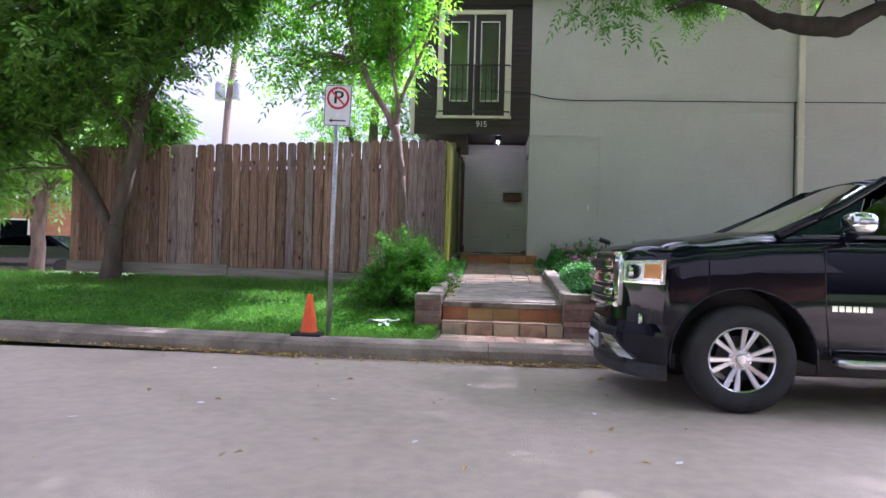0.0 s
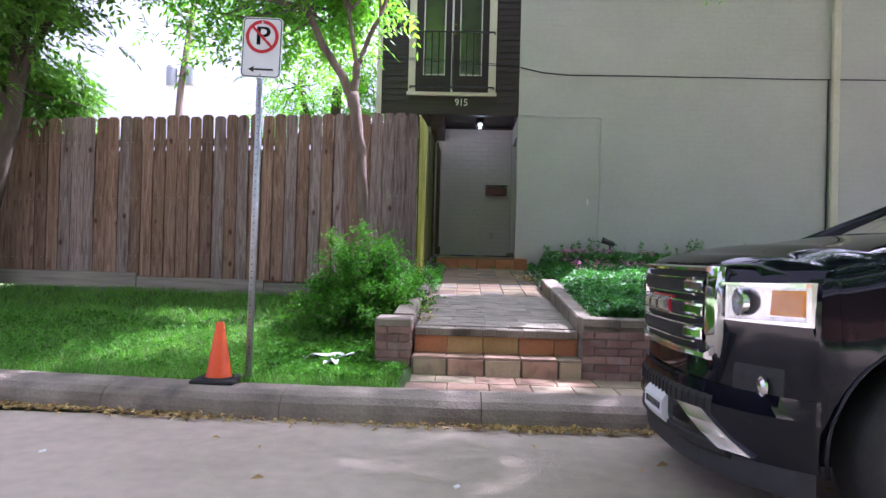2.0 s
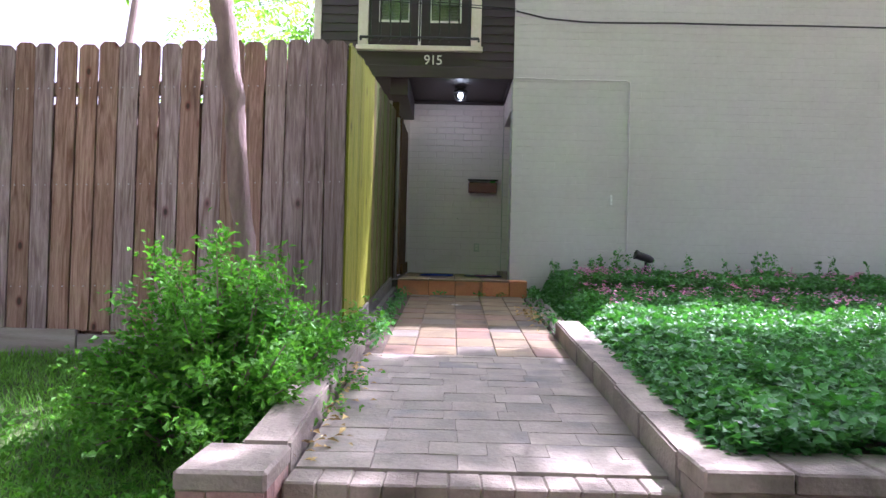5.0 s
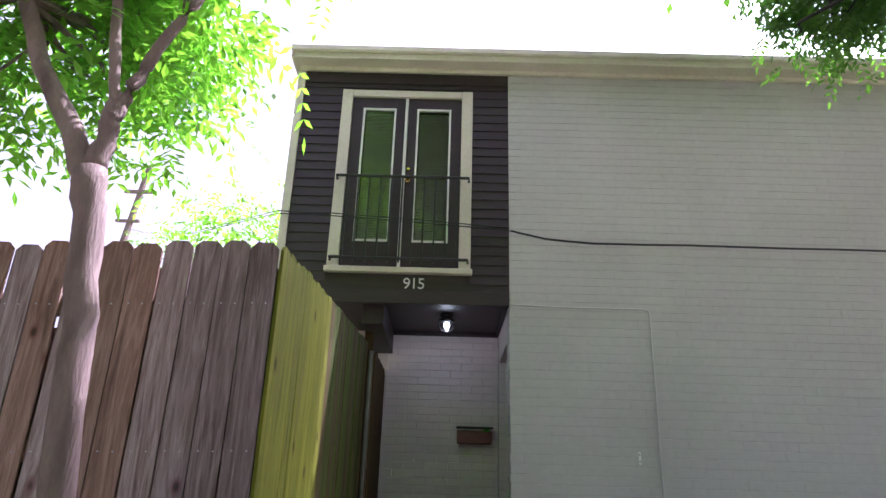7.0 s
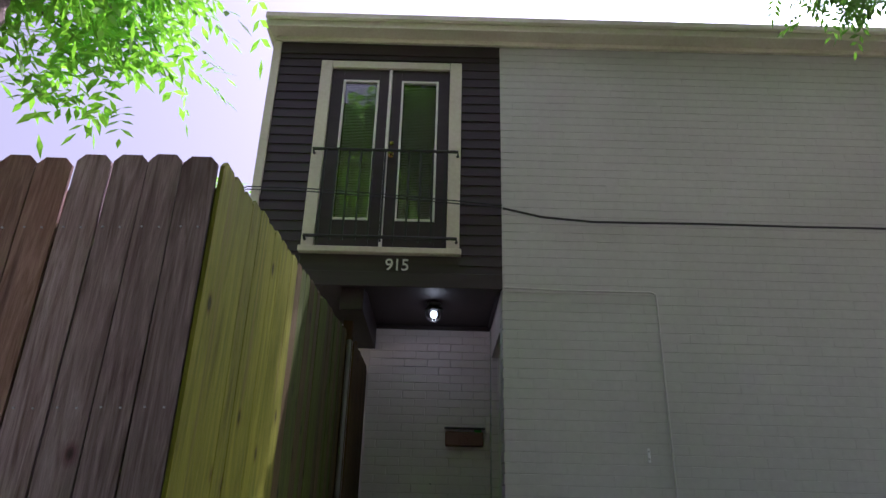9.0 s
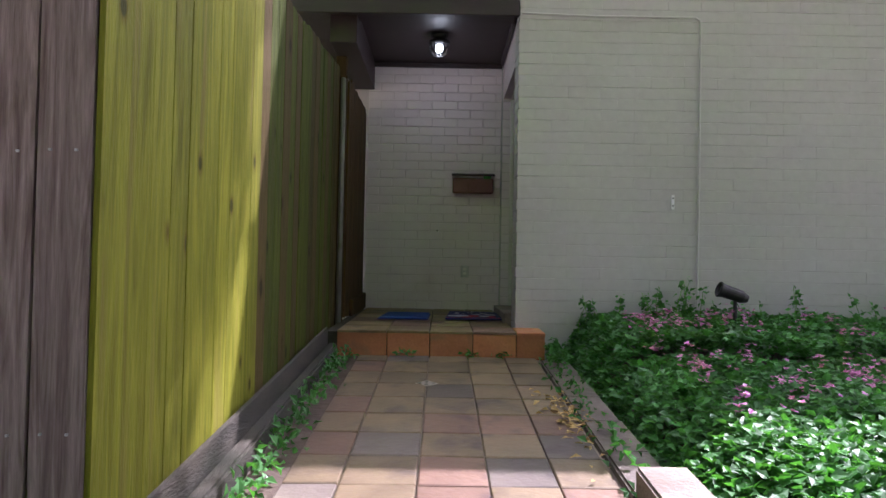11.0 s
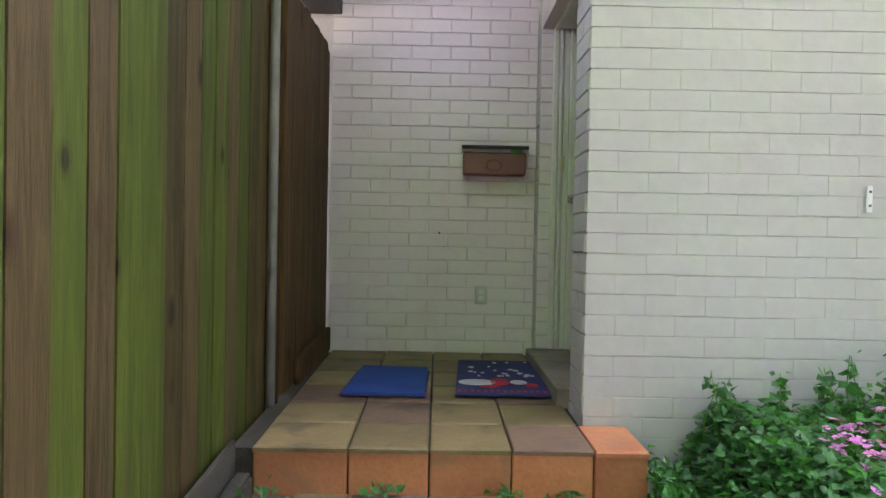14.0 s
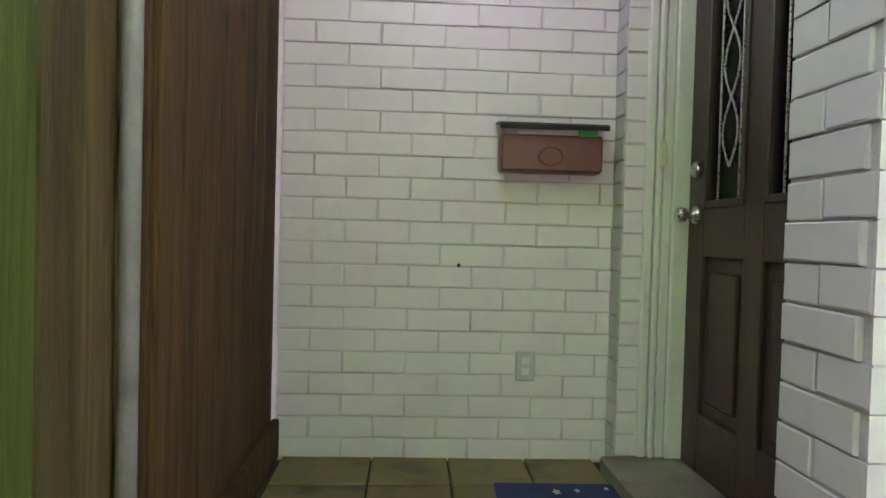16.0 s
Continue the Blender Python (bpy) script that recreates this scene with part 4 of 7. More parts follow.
for k in range(18):
    yy = -0.50 + k / 17
    part("intake_bar", front_strip(yy - 0.008, yy + 0.008, 0.496, 0.58, 0.046, 0.01, 1), M_BLACKPL, lower)
for sy in (-1, 1):
    part("skid_trim", front_patch([(sy * 0.30, 0.52), (sy * 0.50, 0.525), (sy * 0.735, 0.375), (sy * 0.60, 0.375)], 0.052), M_ALLOY, lower, "slanting silver trim")
part("skid_plate", front_strip(-0.62, 0.62, 0.335, 0.40, 0.040, 0.05, 24), M_BLACKPL, lower)
part("air_dam", front_strip(-0.84, 0.84, 0.245, 0.362, 0.012, 0.12, 24), M_AIRDAM, lower)
part("number_plate", front_strip(-0.155, 0.155, 0.37, 0.52, 0.066, 0.004, 4), M_PAPER, lower, "white number plate")
for k in range(6):
    part("plate_mark", front_strip(-0.12 + 0.042 * k, -0.095 + 0.042 * k, 0.415, 0.48, 0.0695, 0.002, 1), M_SIGNK, lower)
for sy in (-1, 1):
    # headlamp: housing, projector, amber corner, clear cover
    lamp = part("headlight", front_patch([(sy * 0.578, 0.875), (sy * 0.874, 0.865), (sy * 0.874, 1.045), (sy * 0.578, 1.025)], 0.014, 10, 0.05), M_HLAMP, truck, "clear headlight with an amber corner")
    inner = on_front(sy * 0.675, 0.95, 0.026)
    part("projector", lathe([(0.056, 0.0), (0.060, 0.03), (0.050, 0.034), (0.044, 0.012), (0.0, 0.03)], Matrix.Translation(inner) @ Matrix.Rotation(-math.pi / 2, 4, "Y"), 20), M_CHROME, lamp)
    part("lamp_lens", lathe([(0.043, 0.020), (0.03, 0.036), (0.0, 0.042)], Matrix.Translation(inner) @ Matrix.Rotation(-math.pi / 2, 4, "Y"), 20), M_LENS, lamp)
    part("amber_corner", front_patch([(sy * 0.77, 0.905), (sy * 0.862, 0.905), (sy * 0.862, 1.012), (sy * 0.775, 1.008)], 0.03, 6, 0.012), M_AMBER, lamp, "amber turn-signal corner")
    for z0, z1 in ((0.868, 0.886), (1.022, 1.040)):
        part("bezel", front_patch([(sy * 0.582, z0), (sy * 0.872, z0), (sy * 0.872, z1), (sy * 0.582, z1 - 0.01)], 0.036, 10, 0.02), M_CHROME, lamp, "chrome bezel")
    part("lamp_cover", front_patch([(sy * 0.578, 0.878), (sy * 0.874, 0.868), (sy * 0.874, 1.042), (sy * 0.578, 1.022)], 0.055, 10, 0.003), M_LENS, lamp)
    bm = front_strip(*((0.62, 0.80) if sy > 0 else (-0.80, -0.62)), 0.575, 0.695, 0.0125, 0.02, 5)
    fog = part("fog_light", bm, M_BLACKPL, lower, "round fog light in a black recess")
    part("fog_lens", lathe([(0.045, 0.0), (0.045, 0.012), (0.03, 0.022), (0.0, 0.025)], Matrix.Translation(on_front(sy * 0.735, 0.635, 0.008)) @ Matrix.Rotation(-math.pi / 2, 4, "Y"), 18), M_CHROME, fog)


def side_point(s, z, sy, proud=0.0):
    zb, zs, zt, w = lerp_rows(BODY, s)
    return Vector((TX + front_bow(s, w), TY + sy * (w + proud), z))


# hood creases, cab, glass
for sy in (-1, 1):
    part("hood_ridge", tube([(TX + s + 0.12, TY + sy * (0.60 + 0.03 * s), lerp_rows(BODY, s)[2] - 0.028 - 0.004 * s) for s in np.linspace(0.1, 1.5, 12)], 0.016, 8), M_PAINT, truck, smooth=True)
CX = TX - 0.28                            # the cab stands this far forward on the body
CAB = [(1.46, 1.185, 0.80), (2.28, 1.735, 0.62), (2.65, 1.785, 0.63), (3.55, 1.775, 0.63), (3.92, 1.72, 0.62), (4.05, 1.20, 0.80)]
roof = bmesh.new()
rings = []
for s, z, w in CAB[1:5]:
    rings.append([roof.verts.new((CX + s - 0.08, TY + y * w, z + 0.045 - 0.05 * abs(y) ** 4)) for y in (-1, -0.9, -0.6, 0, 0.6, 0.9, 1)])
for r0, r1 in zip(rings, rings[1:]):
    for k in range(6):
        roof.faces.new((r0[k], r0[k + 1], r1[k + 1], r1[k]))
geom = bmesh.ops.extrude_face_region(roof, geom=list(roof.faces))["geom"]
bmesh.ops.translate(roof, verts=[v for v in geom if isinstance(v, bmesh.types.BMVert)], vec=(0, 0, -0.045))
bmesh.ops.recalc_face_normals(roof, faces=roof.faces)
part("roof", roof, M_PAINT, truck, smooth=True)


def sheet(pts, material, name, label=""):
    bm = bmesh.new()
    bm.faces.new([bm.verts.new(p) for p in pts])
    g = bmesh.ops.extrude_face_region(bm, geom=list(bm.faces))["geom"]
    nrm = (Vector(pts[1]) - Vector(pts[0])).cross(Vector(pts[2]) - Vector(pts[0])).normalized()
    bmesh.ops.translate(bm, verts=[v for v in g if isinstance(v, bmesh.types.BMVert)], vec=nrm * -0.006)
    bmesh.ops.recalc_face_normals(bm, faces=bm.faces)
    return part(name, bm, material, truck, label)


def cab_pt(s, z, y):
    return Vector((CX + s - 0.08, TY + y, z + 0.12 - 0.08 * (z - 1.19) / 0.55))


shield = bmesh.new()
rows = []
for i in range(7):
    t = i / 6
    rows.append([shield.verts.new((CX + 1.34 + 0.85 * t + 0.16 * (y ** 2) * (1 - 0.5 * t), TY + y * (0.79 - 0.18 * t), 1.355 + 0.415 * t - 0.03 * y * y * t)) for y in np.linspace(-1, 1, 11)])
for r0, r1 in zip(rows, rows[1:]):
    for k in range(10):
        shield.faces.new((r0[k], r0[k + 1], r1[k + 1], r1[k]))
part("windshield", shield, M_TINT, truck, "tinted windshield", smooth=True)
for sy in (-1, 1):
    def p(s, z):
        t = (z - 1.17) / 0.58
        return cab_pt(s, z, sy * (0.865 - 0.225 * t))
    sheet([p(1.83, 1.20), p(2.86, 1.20), p(2.86, 1.69), p(2.42, 1.69)][::sy], M_TINT, "side_window", "dark tinted side window")
    sheet([p(2.94, 1.20), p(3.80, 1.20), p(3.72, 1.69), p(2.94, 1.69)][::sy], M_TINT, "side_window", "dark tinted side window")
    part("pillar", tube([cab_pt(1.46, 1.19, sy * 0.84), cab_pt(1.95, 1.46, sy * 0.73), cab_pt(2.30, 1.70, sy * 0.635), cab_pt(2.65, 1.755, sy * 0.625)], [0.04, 0.036, 0.034, 0.03], 8), M_PAINT, truck, smooth=True)
    part("pillar", tube([p(2.90, 1.18), p(2.90, 1.72)], 0.03, 6), M_PAINT, truck)
    part("pillar", tube([p(3.98, 1.16), p(3.82, 1.70), p(3.70, 1.74)], [0.07, 0.05, 0.03], 6), M_PAINT, truck, smooth=True)
    part("window_line", tube([p(1.62, 1.19), p(2.6, 1.195), p(4.0, 1.20)], 0.014, 6), M_BLACKPL, truck)
    part("door_seam", tube([side_point(1.40, 0.48, sy, 0.0), side_point(1.36, 0.8, sy, 0.001), side_point(1.35, 1.22, sy, -0.008)], 0.004, 4), M_BLACKPL, truck)
    part("door_seam", tube([side_point(2.55, 0.48, sy, 0.0), side_point(2.56, 1.20, sy, -0.008)], 0.004, 4), M_BLACKPL, truck)
    for s in (2.30, 3.28):
        part("door_handle", tube([side_point(s, 1.00, sy, 0.012), side_point(s + 0.05, 1.005, sy, 0.03), side_point(s + 0.16, 1.005, sy, 0.03), side_point(s + 0.21, 1.00, sy, 0.012)], 0.014, 8), M_CHROME, truck, "chrome door handle", smooth=True)
    board = part("running_board", tube([side_point(1.42, 0.44, sy, 0.0), side_point(1.50, 0.43, sy, 0.06), side_point(3.45, 0.43, sy, 0.06), side_point(3.53, 0.44, sy, 0.0)], 0.035, 10), M_ALLOY, truck, "silver running board", smooth=True)
    bm = bmesh.new()
    q = cab_pt(1.92, 1.292, sy * 1.03)
    bmesh.ops.create_icosphere(bm, subdivisions=4, radius=1.0, matrix=Matrix.Translation(q))
    for v in bm.verts:
        d = v.co - q
        n = (abs(d.x) ** 3 + abs(d.y) ** 3 + abs(d.z) ** 3) ** (1 / 3)
        v.co = q + Vector((0.09 * d.x / n, 0.13 * d.y / n, 0.08 * d.z / n))
    mirror = part("mirror", bm, M_CHROME, truck, "chrome-capped door mirror", smooth=True)
    part("mirror_arm", tube([cab_pt(1.90, 1.18, sy * 0.86), cab_pt(1.92, 1.195, sy * 0.95), cab_pt(1.92, 1.235, sy * 1.02)], 0.028, 8), M_PAINT, mirror)
    for k in range(6):
        part("badge_bar", boxes((TX + 1.45 + 0.047 * k, TX + 1.487 + 0.047 * k, TY + sy * TW - 0.004, TY + sy * TW + 0.004, 0.785, 0.825)), M_CHROME, truck)
sheet([cab_pt(4.0, 1.22, -0.72), cab_pt(4.0, 1.22, 0.72), cab_pt(3.88, 1.70, 0.60), cab_pt(3.88, 1.70, -0.60)], M_TINT, "rear_window", "dark tinted rear window")
part("dashboard", boxes((CX + 1.62, CX + 2.05, TY - 0.76, TY + 0.76, 1.0, 1.215), bevel=0.05), M_BLACKPL, truck)
for yy in (-0.38, 0.38):
    part("seat", boxes((CX + 2.55, CX + 2.72, TY + yy - 0.24, TY + yy + 0.24, 0.9, 1.42), (CX + 2.60, CX + 2.68, TY + yy - 0.12, TY + yy + 0.12, 1.44, 1.60), bevel=0.05), M_CLOTH, truck)
part("undercarriage", boxes((TX + 0.5, TX + 5.0, TY - 0.5, TY + 0.5, 0.28, 0.46)), M_BLACKPL, truck)
for sy in (-1, 1):
    part("bed_rail", boxes((TX + 3.80, TX + 5.36, TY + sy * 0.86 - 0.04, TY + sy * 0.86 + 0.04, 1.30, 1.36), bevel=0.015), M_BLACKPL, truck)

# ---- plants ----


def frames_for(dirs, r, roll=1.0):
    """For each direction two vectors square to it, turned at random."""
    d = dirs / np.linalg.norm(dirs, axis=1, keepdims=True)
    h = np.where(np.abs(d[:, 2:3]) < 0.9, np.array([[0, 0, 1.0]]), np.array([[1.0, 0, 0]]))
    a = np.cross(d, h)
    a /= np.linalg.norm(a, axis=1, keepdims=True)
    b = np.cross(a, d)
    t = r.uniform(-roll, roll, (len(d), 1))
    return d, a * np.cos(t) + b * np.sin(t), b * np.cos(t) - a * np.sin(t)


def leaves(origins, dirs, length, width, r, roll=1.0, fold=0.25):
    """Broad folded leaves, six points and four triangles each."""
    d, a, b = frames_for(dirs, r, roll)
    n = len(origins)
    ln = (length * r.uniform(0.6, 1.3, (n, 1)))
    wd = width / length * ln
    o = origins
    v = np.stack([o, o + d * ln * 0.45 + a * wd * 0.5 + b * wd * fold, o + d * ln * 0.40, o + d * ln * 0.45 - a * wd * 0.5 + b * wd * fold, o + d * ln - b * ln * 0.12], 1).reshape(-1, 3)
    base = np.arange(n)[:, None, None] * 5
    f = (base + np.array([[0, 1, 2], [0, 2, 3], [1, 4, 2], [2, 4, 3]])[None]).reshape(-1, 3)
    return v, f


def sprigs(origins, dirs, r, pairs=5, length=0.26, leaf_len=0.075, leaf_wid=0.026):
    """Feathered leaves: pairs of leaflets along a drooping stalk and one at its tip."""
    d, a, b = frames_for(dirs, r, 0.7)
    n = len(origins)
    L = length * r.uniform(0.6, 1.25, (n, 1))
    vs = []
    for k in range(pairs * 2 + 1):
        t = 0.25 + 0.75 * (k // 2) / pairs if k < pairs * 2 else 1.0
        sgn = 1 if k % 2 else -1
        c = origins + d * L * t + np.array([[0, 0, -1.0]]) * L * 0.35 * t * t
        if k < pairs * 2:
            w = a * sgn * 0.9 + d * 0.45 + np.array([[0, 0, -0.25]])
        else:
            w = d + np.array([[0, 0, -0.5]])
        w = w + r.normal(0, 0.15, (n, 3))
        w /= np.linalg.norm(w, axis=1, keepdims=True)
        q = np.cross(w, b)
        q /= np.linalg.norm(q, axis=1, keepdims=True) + 1e-9
        ll = leaf_len * r.uniform(0.75, 1.2, (n, 1))
        vs.append(np.stack([c, c + w * ll * 0.5 + q * leaf_wid * 0.5, c + w * ll + np.array([[0, 0, -0.008]]), c + w * ll * 0.5 - q * leaf_wid * 0.5], 1))
    v = np.concatenate(vs, 0).reshape(-1, 3)
    f = np.arange(len(v)).reshape(-1, 4)
    return v, f


def leaf_mesh(name, vf, material, parent=None, label=""):
    v, f = vf
    return raw(name, v.tolist(), f.tolist(), material, parent, label)


def crown_points(r, blobs, count):
    """Points gathered in clumps inside blobs (x, y, z, radius x, y, z, weight)."""
    w = np.array([q[6] for q in blobs], float)
    pick = r.choice(len(blobs), count, p=w / w.sum())
    c = np.array([q[:3] for q in blobs], float)[pick]
    s = np.array([q[3:6] for q in blobs], float)[pick]
    u = r.normal(0, 1, (count, 3))
    u /= np.linalg.norm(u, axis=1, keepdims=True)
    return c + u * s * r.uniform(0.15, 1.0, (count, 1)) ** 0.5


def tree(name, label, limbs, blobs, count, seed, bark, leaf, twigs=60, pairs=5, length=0.28, leaf_len=0.08, leaf_wid=0.028, per=5, high=(), high_count=0):
    """limbs: lists of (x, y, z, radius). The first is the trunk. Twigs run from the limbs to leaf clumps."""
    r = np.random.default_rng(seed)
    t = thing(name, limbs[0][0][:3], label, "tree")
    for i, limb in enumerate(limbs):
        pts, rad = [], []
        for (p, q) in zip(limb, limb[1:]):
            for k in range(4):
                u = k / 4
                w = 0.12 * p[3]
                pts.append([p[j] + (q[j] - p[j]) * u + (r.normal(0, w) if k else 0) for j in range(3)])
                rad.append((p[3] + (q[3] - p[3]) * u) * r.uniform(0.96, 1.05))
        pts.append(limb[-1][:3])
        rad.append(limb[-1][3])
        part("trunk" if i == 0 else "limb", tube(pts, rad, 14 if i < 3 else 8), bark, t, smooth=True)
    clumps = crown_points(r, blobs, count)
    ends = np.array([p[:3] for limb in limbs[1:] or limbs for p in limb[1:]], float)
    bm = bmesh.new()
    for c in clumps[:twigs]:
        e = ends[np.argmin(np.linalg.norm(ends - c, axis=1))]
        mid = (e + c) / 2 + r.normal(0, 0.12, 3) + np.array([0, 0, 0.12])
        add_tube(bm, [e, mid, c], [0.022, 0.014, 0.005], 5, caps=False)
    if twigs:
        tagged(part("fine_branching", bm, bark, t), kind="stuff")
    o = np.repeat(clumps, per, 0) + r.normal(0, 0.10 + 0.25 * length, (count * per, 3))
    d = r.normal(0, 1, (count * per, 3)) * np.array([1, 1, 0.5]) + np.array([0, 0, -0.15])
    tagged(leaf_mesh("crown", sprigs(o, d, r, pairs, length, leaf_len, leaf_wid), leaf, t), kind="stuff")
    # high: extra leaf clumps above the view, added to block sun and sky
    if high:
        o = np.repeat(crown_points(r, high, high_count), per, 0) + r.normal(0, 0.2, (high_count * per, 3))
        tagged(leaf_mesh("upper_crown", sprigs(o, r.normal(0, 1, (len(o), 3)) * np.array([1, 1, 0.5]), r, 4, 0.5, 0.19, 0.085), leaf, t), kind="stuff")
    return t


# young ash between fence and bush
tree("ash_tree", "young grey-barked ash tree in front of the fence",
     [[(-1.22, 9.88, 0.52, 0.09), (-1.26, 9.86, 1.2, 0.066), (-1.34, 9.82, 2.2, 0.062), (-1.41, 9.82, 2.75, 0.064), (-1.46, 9.82, 2.98, 0.072)],
      [(-1.47, 9.82, 2.96, 0.056), (-1.58, 9.82, 3.18, 0.050), (-1.80, 9.84, 3.50, 0.042), (-2.02, 9.86, 3.95, 0.038), (-2.3, 9.9, 5.0, 0.028), (-2.5, 9.9, 6.2, 0.012)],
      [(-1.44, 9.82, 2.98, 0.048), (-1.42, 9.82, 3.18, 0.044), (-1.41, 9.82, 3.32, 0.044)],
      [(-1.42, 9.82, 3.30, 0.026), (-1.46, 9.80, 3.55, 0.026), (-1.52, 9.80, 3.9, 0.026), (-1.5, 9.8, 4.9, 0.02), (-1.6, 9.9, 6.0, 0.01)],
      [(-1.40, 9.82, 3.31, 0.032), (-1.32, 9.82, 3.52, 0.030), (-1.16, 9.82, 3.88, 0.026), (-0.9, 9.9, 4.6, 0.02), (-0.6, 10.1, 5.6, 0.01)]],
     [(-2.5, 9.9, 4.9, 1.3, 1.2, 1.1, 6), (-1.65, 9.9, 5.0, 0.7, 0.7, 0.6, 4.5), (-1.8, 9.9, 6.0, 1.5, 1.3, 1.0, 6), (-1.5, 10.2, 4.25, 0.35, 0.33, 0.26, 1.3), (-1.95, 11.0, 4.4, 0.5, 0.45, 0.5, 2.0), (-2.7, 10.2, 3.9, 0.7, 0.7, 0.5, 2.0), (-3.6, 10.6, 4.6, 0.9, 0.9, 0.9, 2)],
     640, 21, M_BARK, M_LEAF2, 110, 4, 0.32, 0.105, 0.036)
# old ash at the fence's far end
tree("ash_tree", "leafy forked ash tree at the end of the fence",
     [[(-5.80, 10.02, 0.40, 0.19), (-5.80, 10.02, 0.9, 0.135), (-5.76, 10.0, 1.45, 0.125)],
      [(-5.76, 10.0, 1.35, 0.105), (-5.62, 10.0, 2.1, 0.10), (-5.45, 10.0, 3.0, 0.092), (-5.3, 10.0, 4.2, 0.09), (-5.0, 9.9, 5.6, 0.05), (-4.8, 9.9, 7, 0.02)],
      [(-5.80, 10.0, 1.3, 0.095), (-6.05, 10.0, 1.75, 0.085), (-6.4, 10.0, 2.3, 0.085), (-6.9, 9.9, 3.1, 0.065), (-7.6, 9.8, 4.3, 0.04), (-8, 9.8, 5.6, 0.015)],
      [(-5.45, 10.0, 3.0, 0.06), (-4.9, 9.8, 3.9, 0.045), (-4.2, 9.6, 4.7, 0.03), (-3.6, 9.4, 5.3, 0.012)],
      [(-5.5, 10.0, 2.8, 0.055), (-6.0, 9.5, 3.6, 0.045), (-6.4, 8.9, 4.4, 0.03), (-6.6, 8.4, 5.0, 0.012)]],
     [(-6.2, 9.6, 4.1, 1.7, 1.4, 1.05, 7), (-5.2, 9.8, 5.4, 2.0, 1.6, 1.1, 7), (-7.6, 9.6, 3.3, 1.2, 1.1, 1.0, 5), (-4.5, 9.8, 5.0, 0.8, 0.8, 0.5, 2.4), (-7.9, 9.2, 2.3, 0.8, 0.7, 0.7, 2.4), (-5.7, 10.8, 3.15, 0.6, 0.5, 0.35, 1.2), (-7.2, 9.3, 5.2, 1.6, 1.4, 1.2, 4)],
     1700, 22, M_BARK2, M_LEAF, 130, 5, 0.34, 0.12, 0.046)
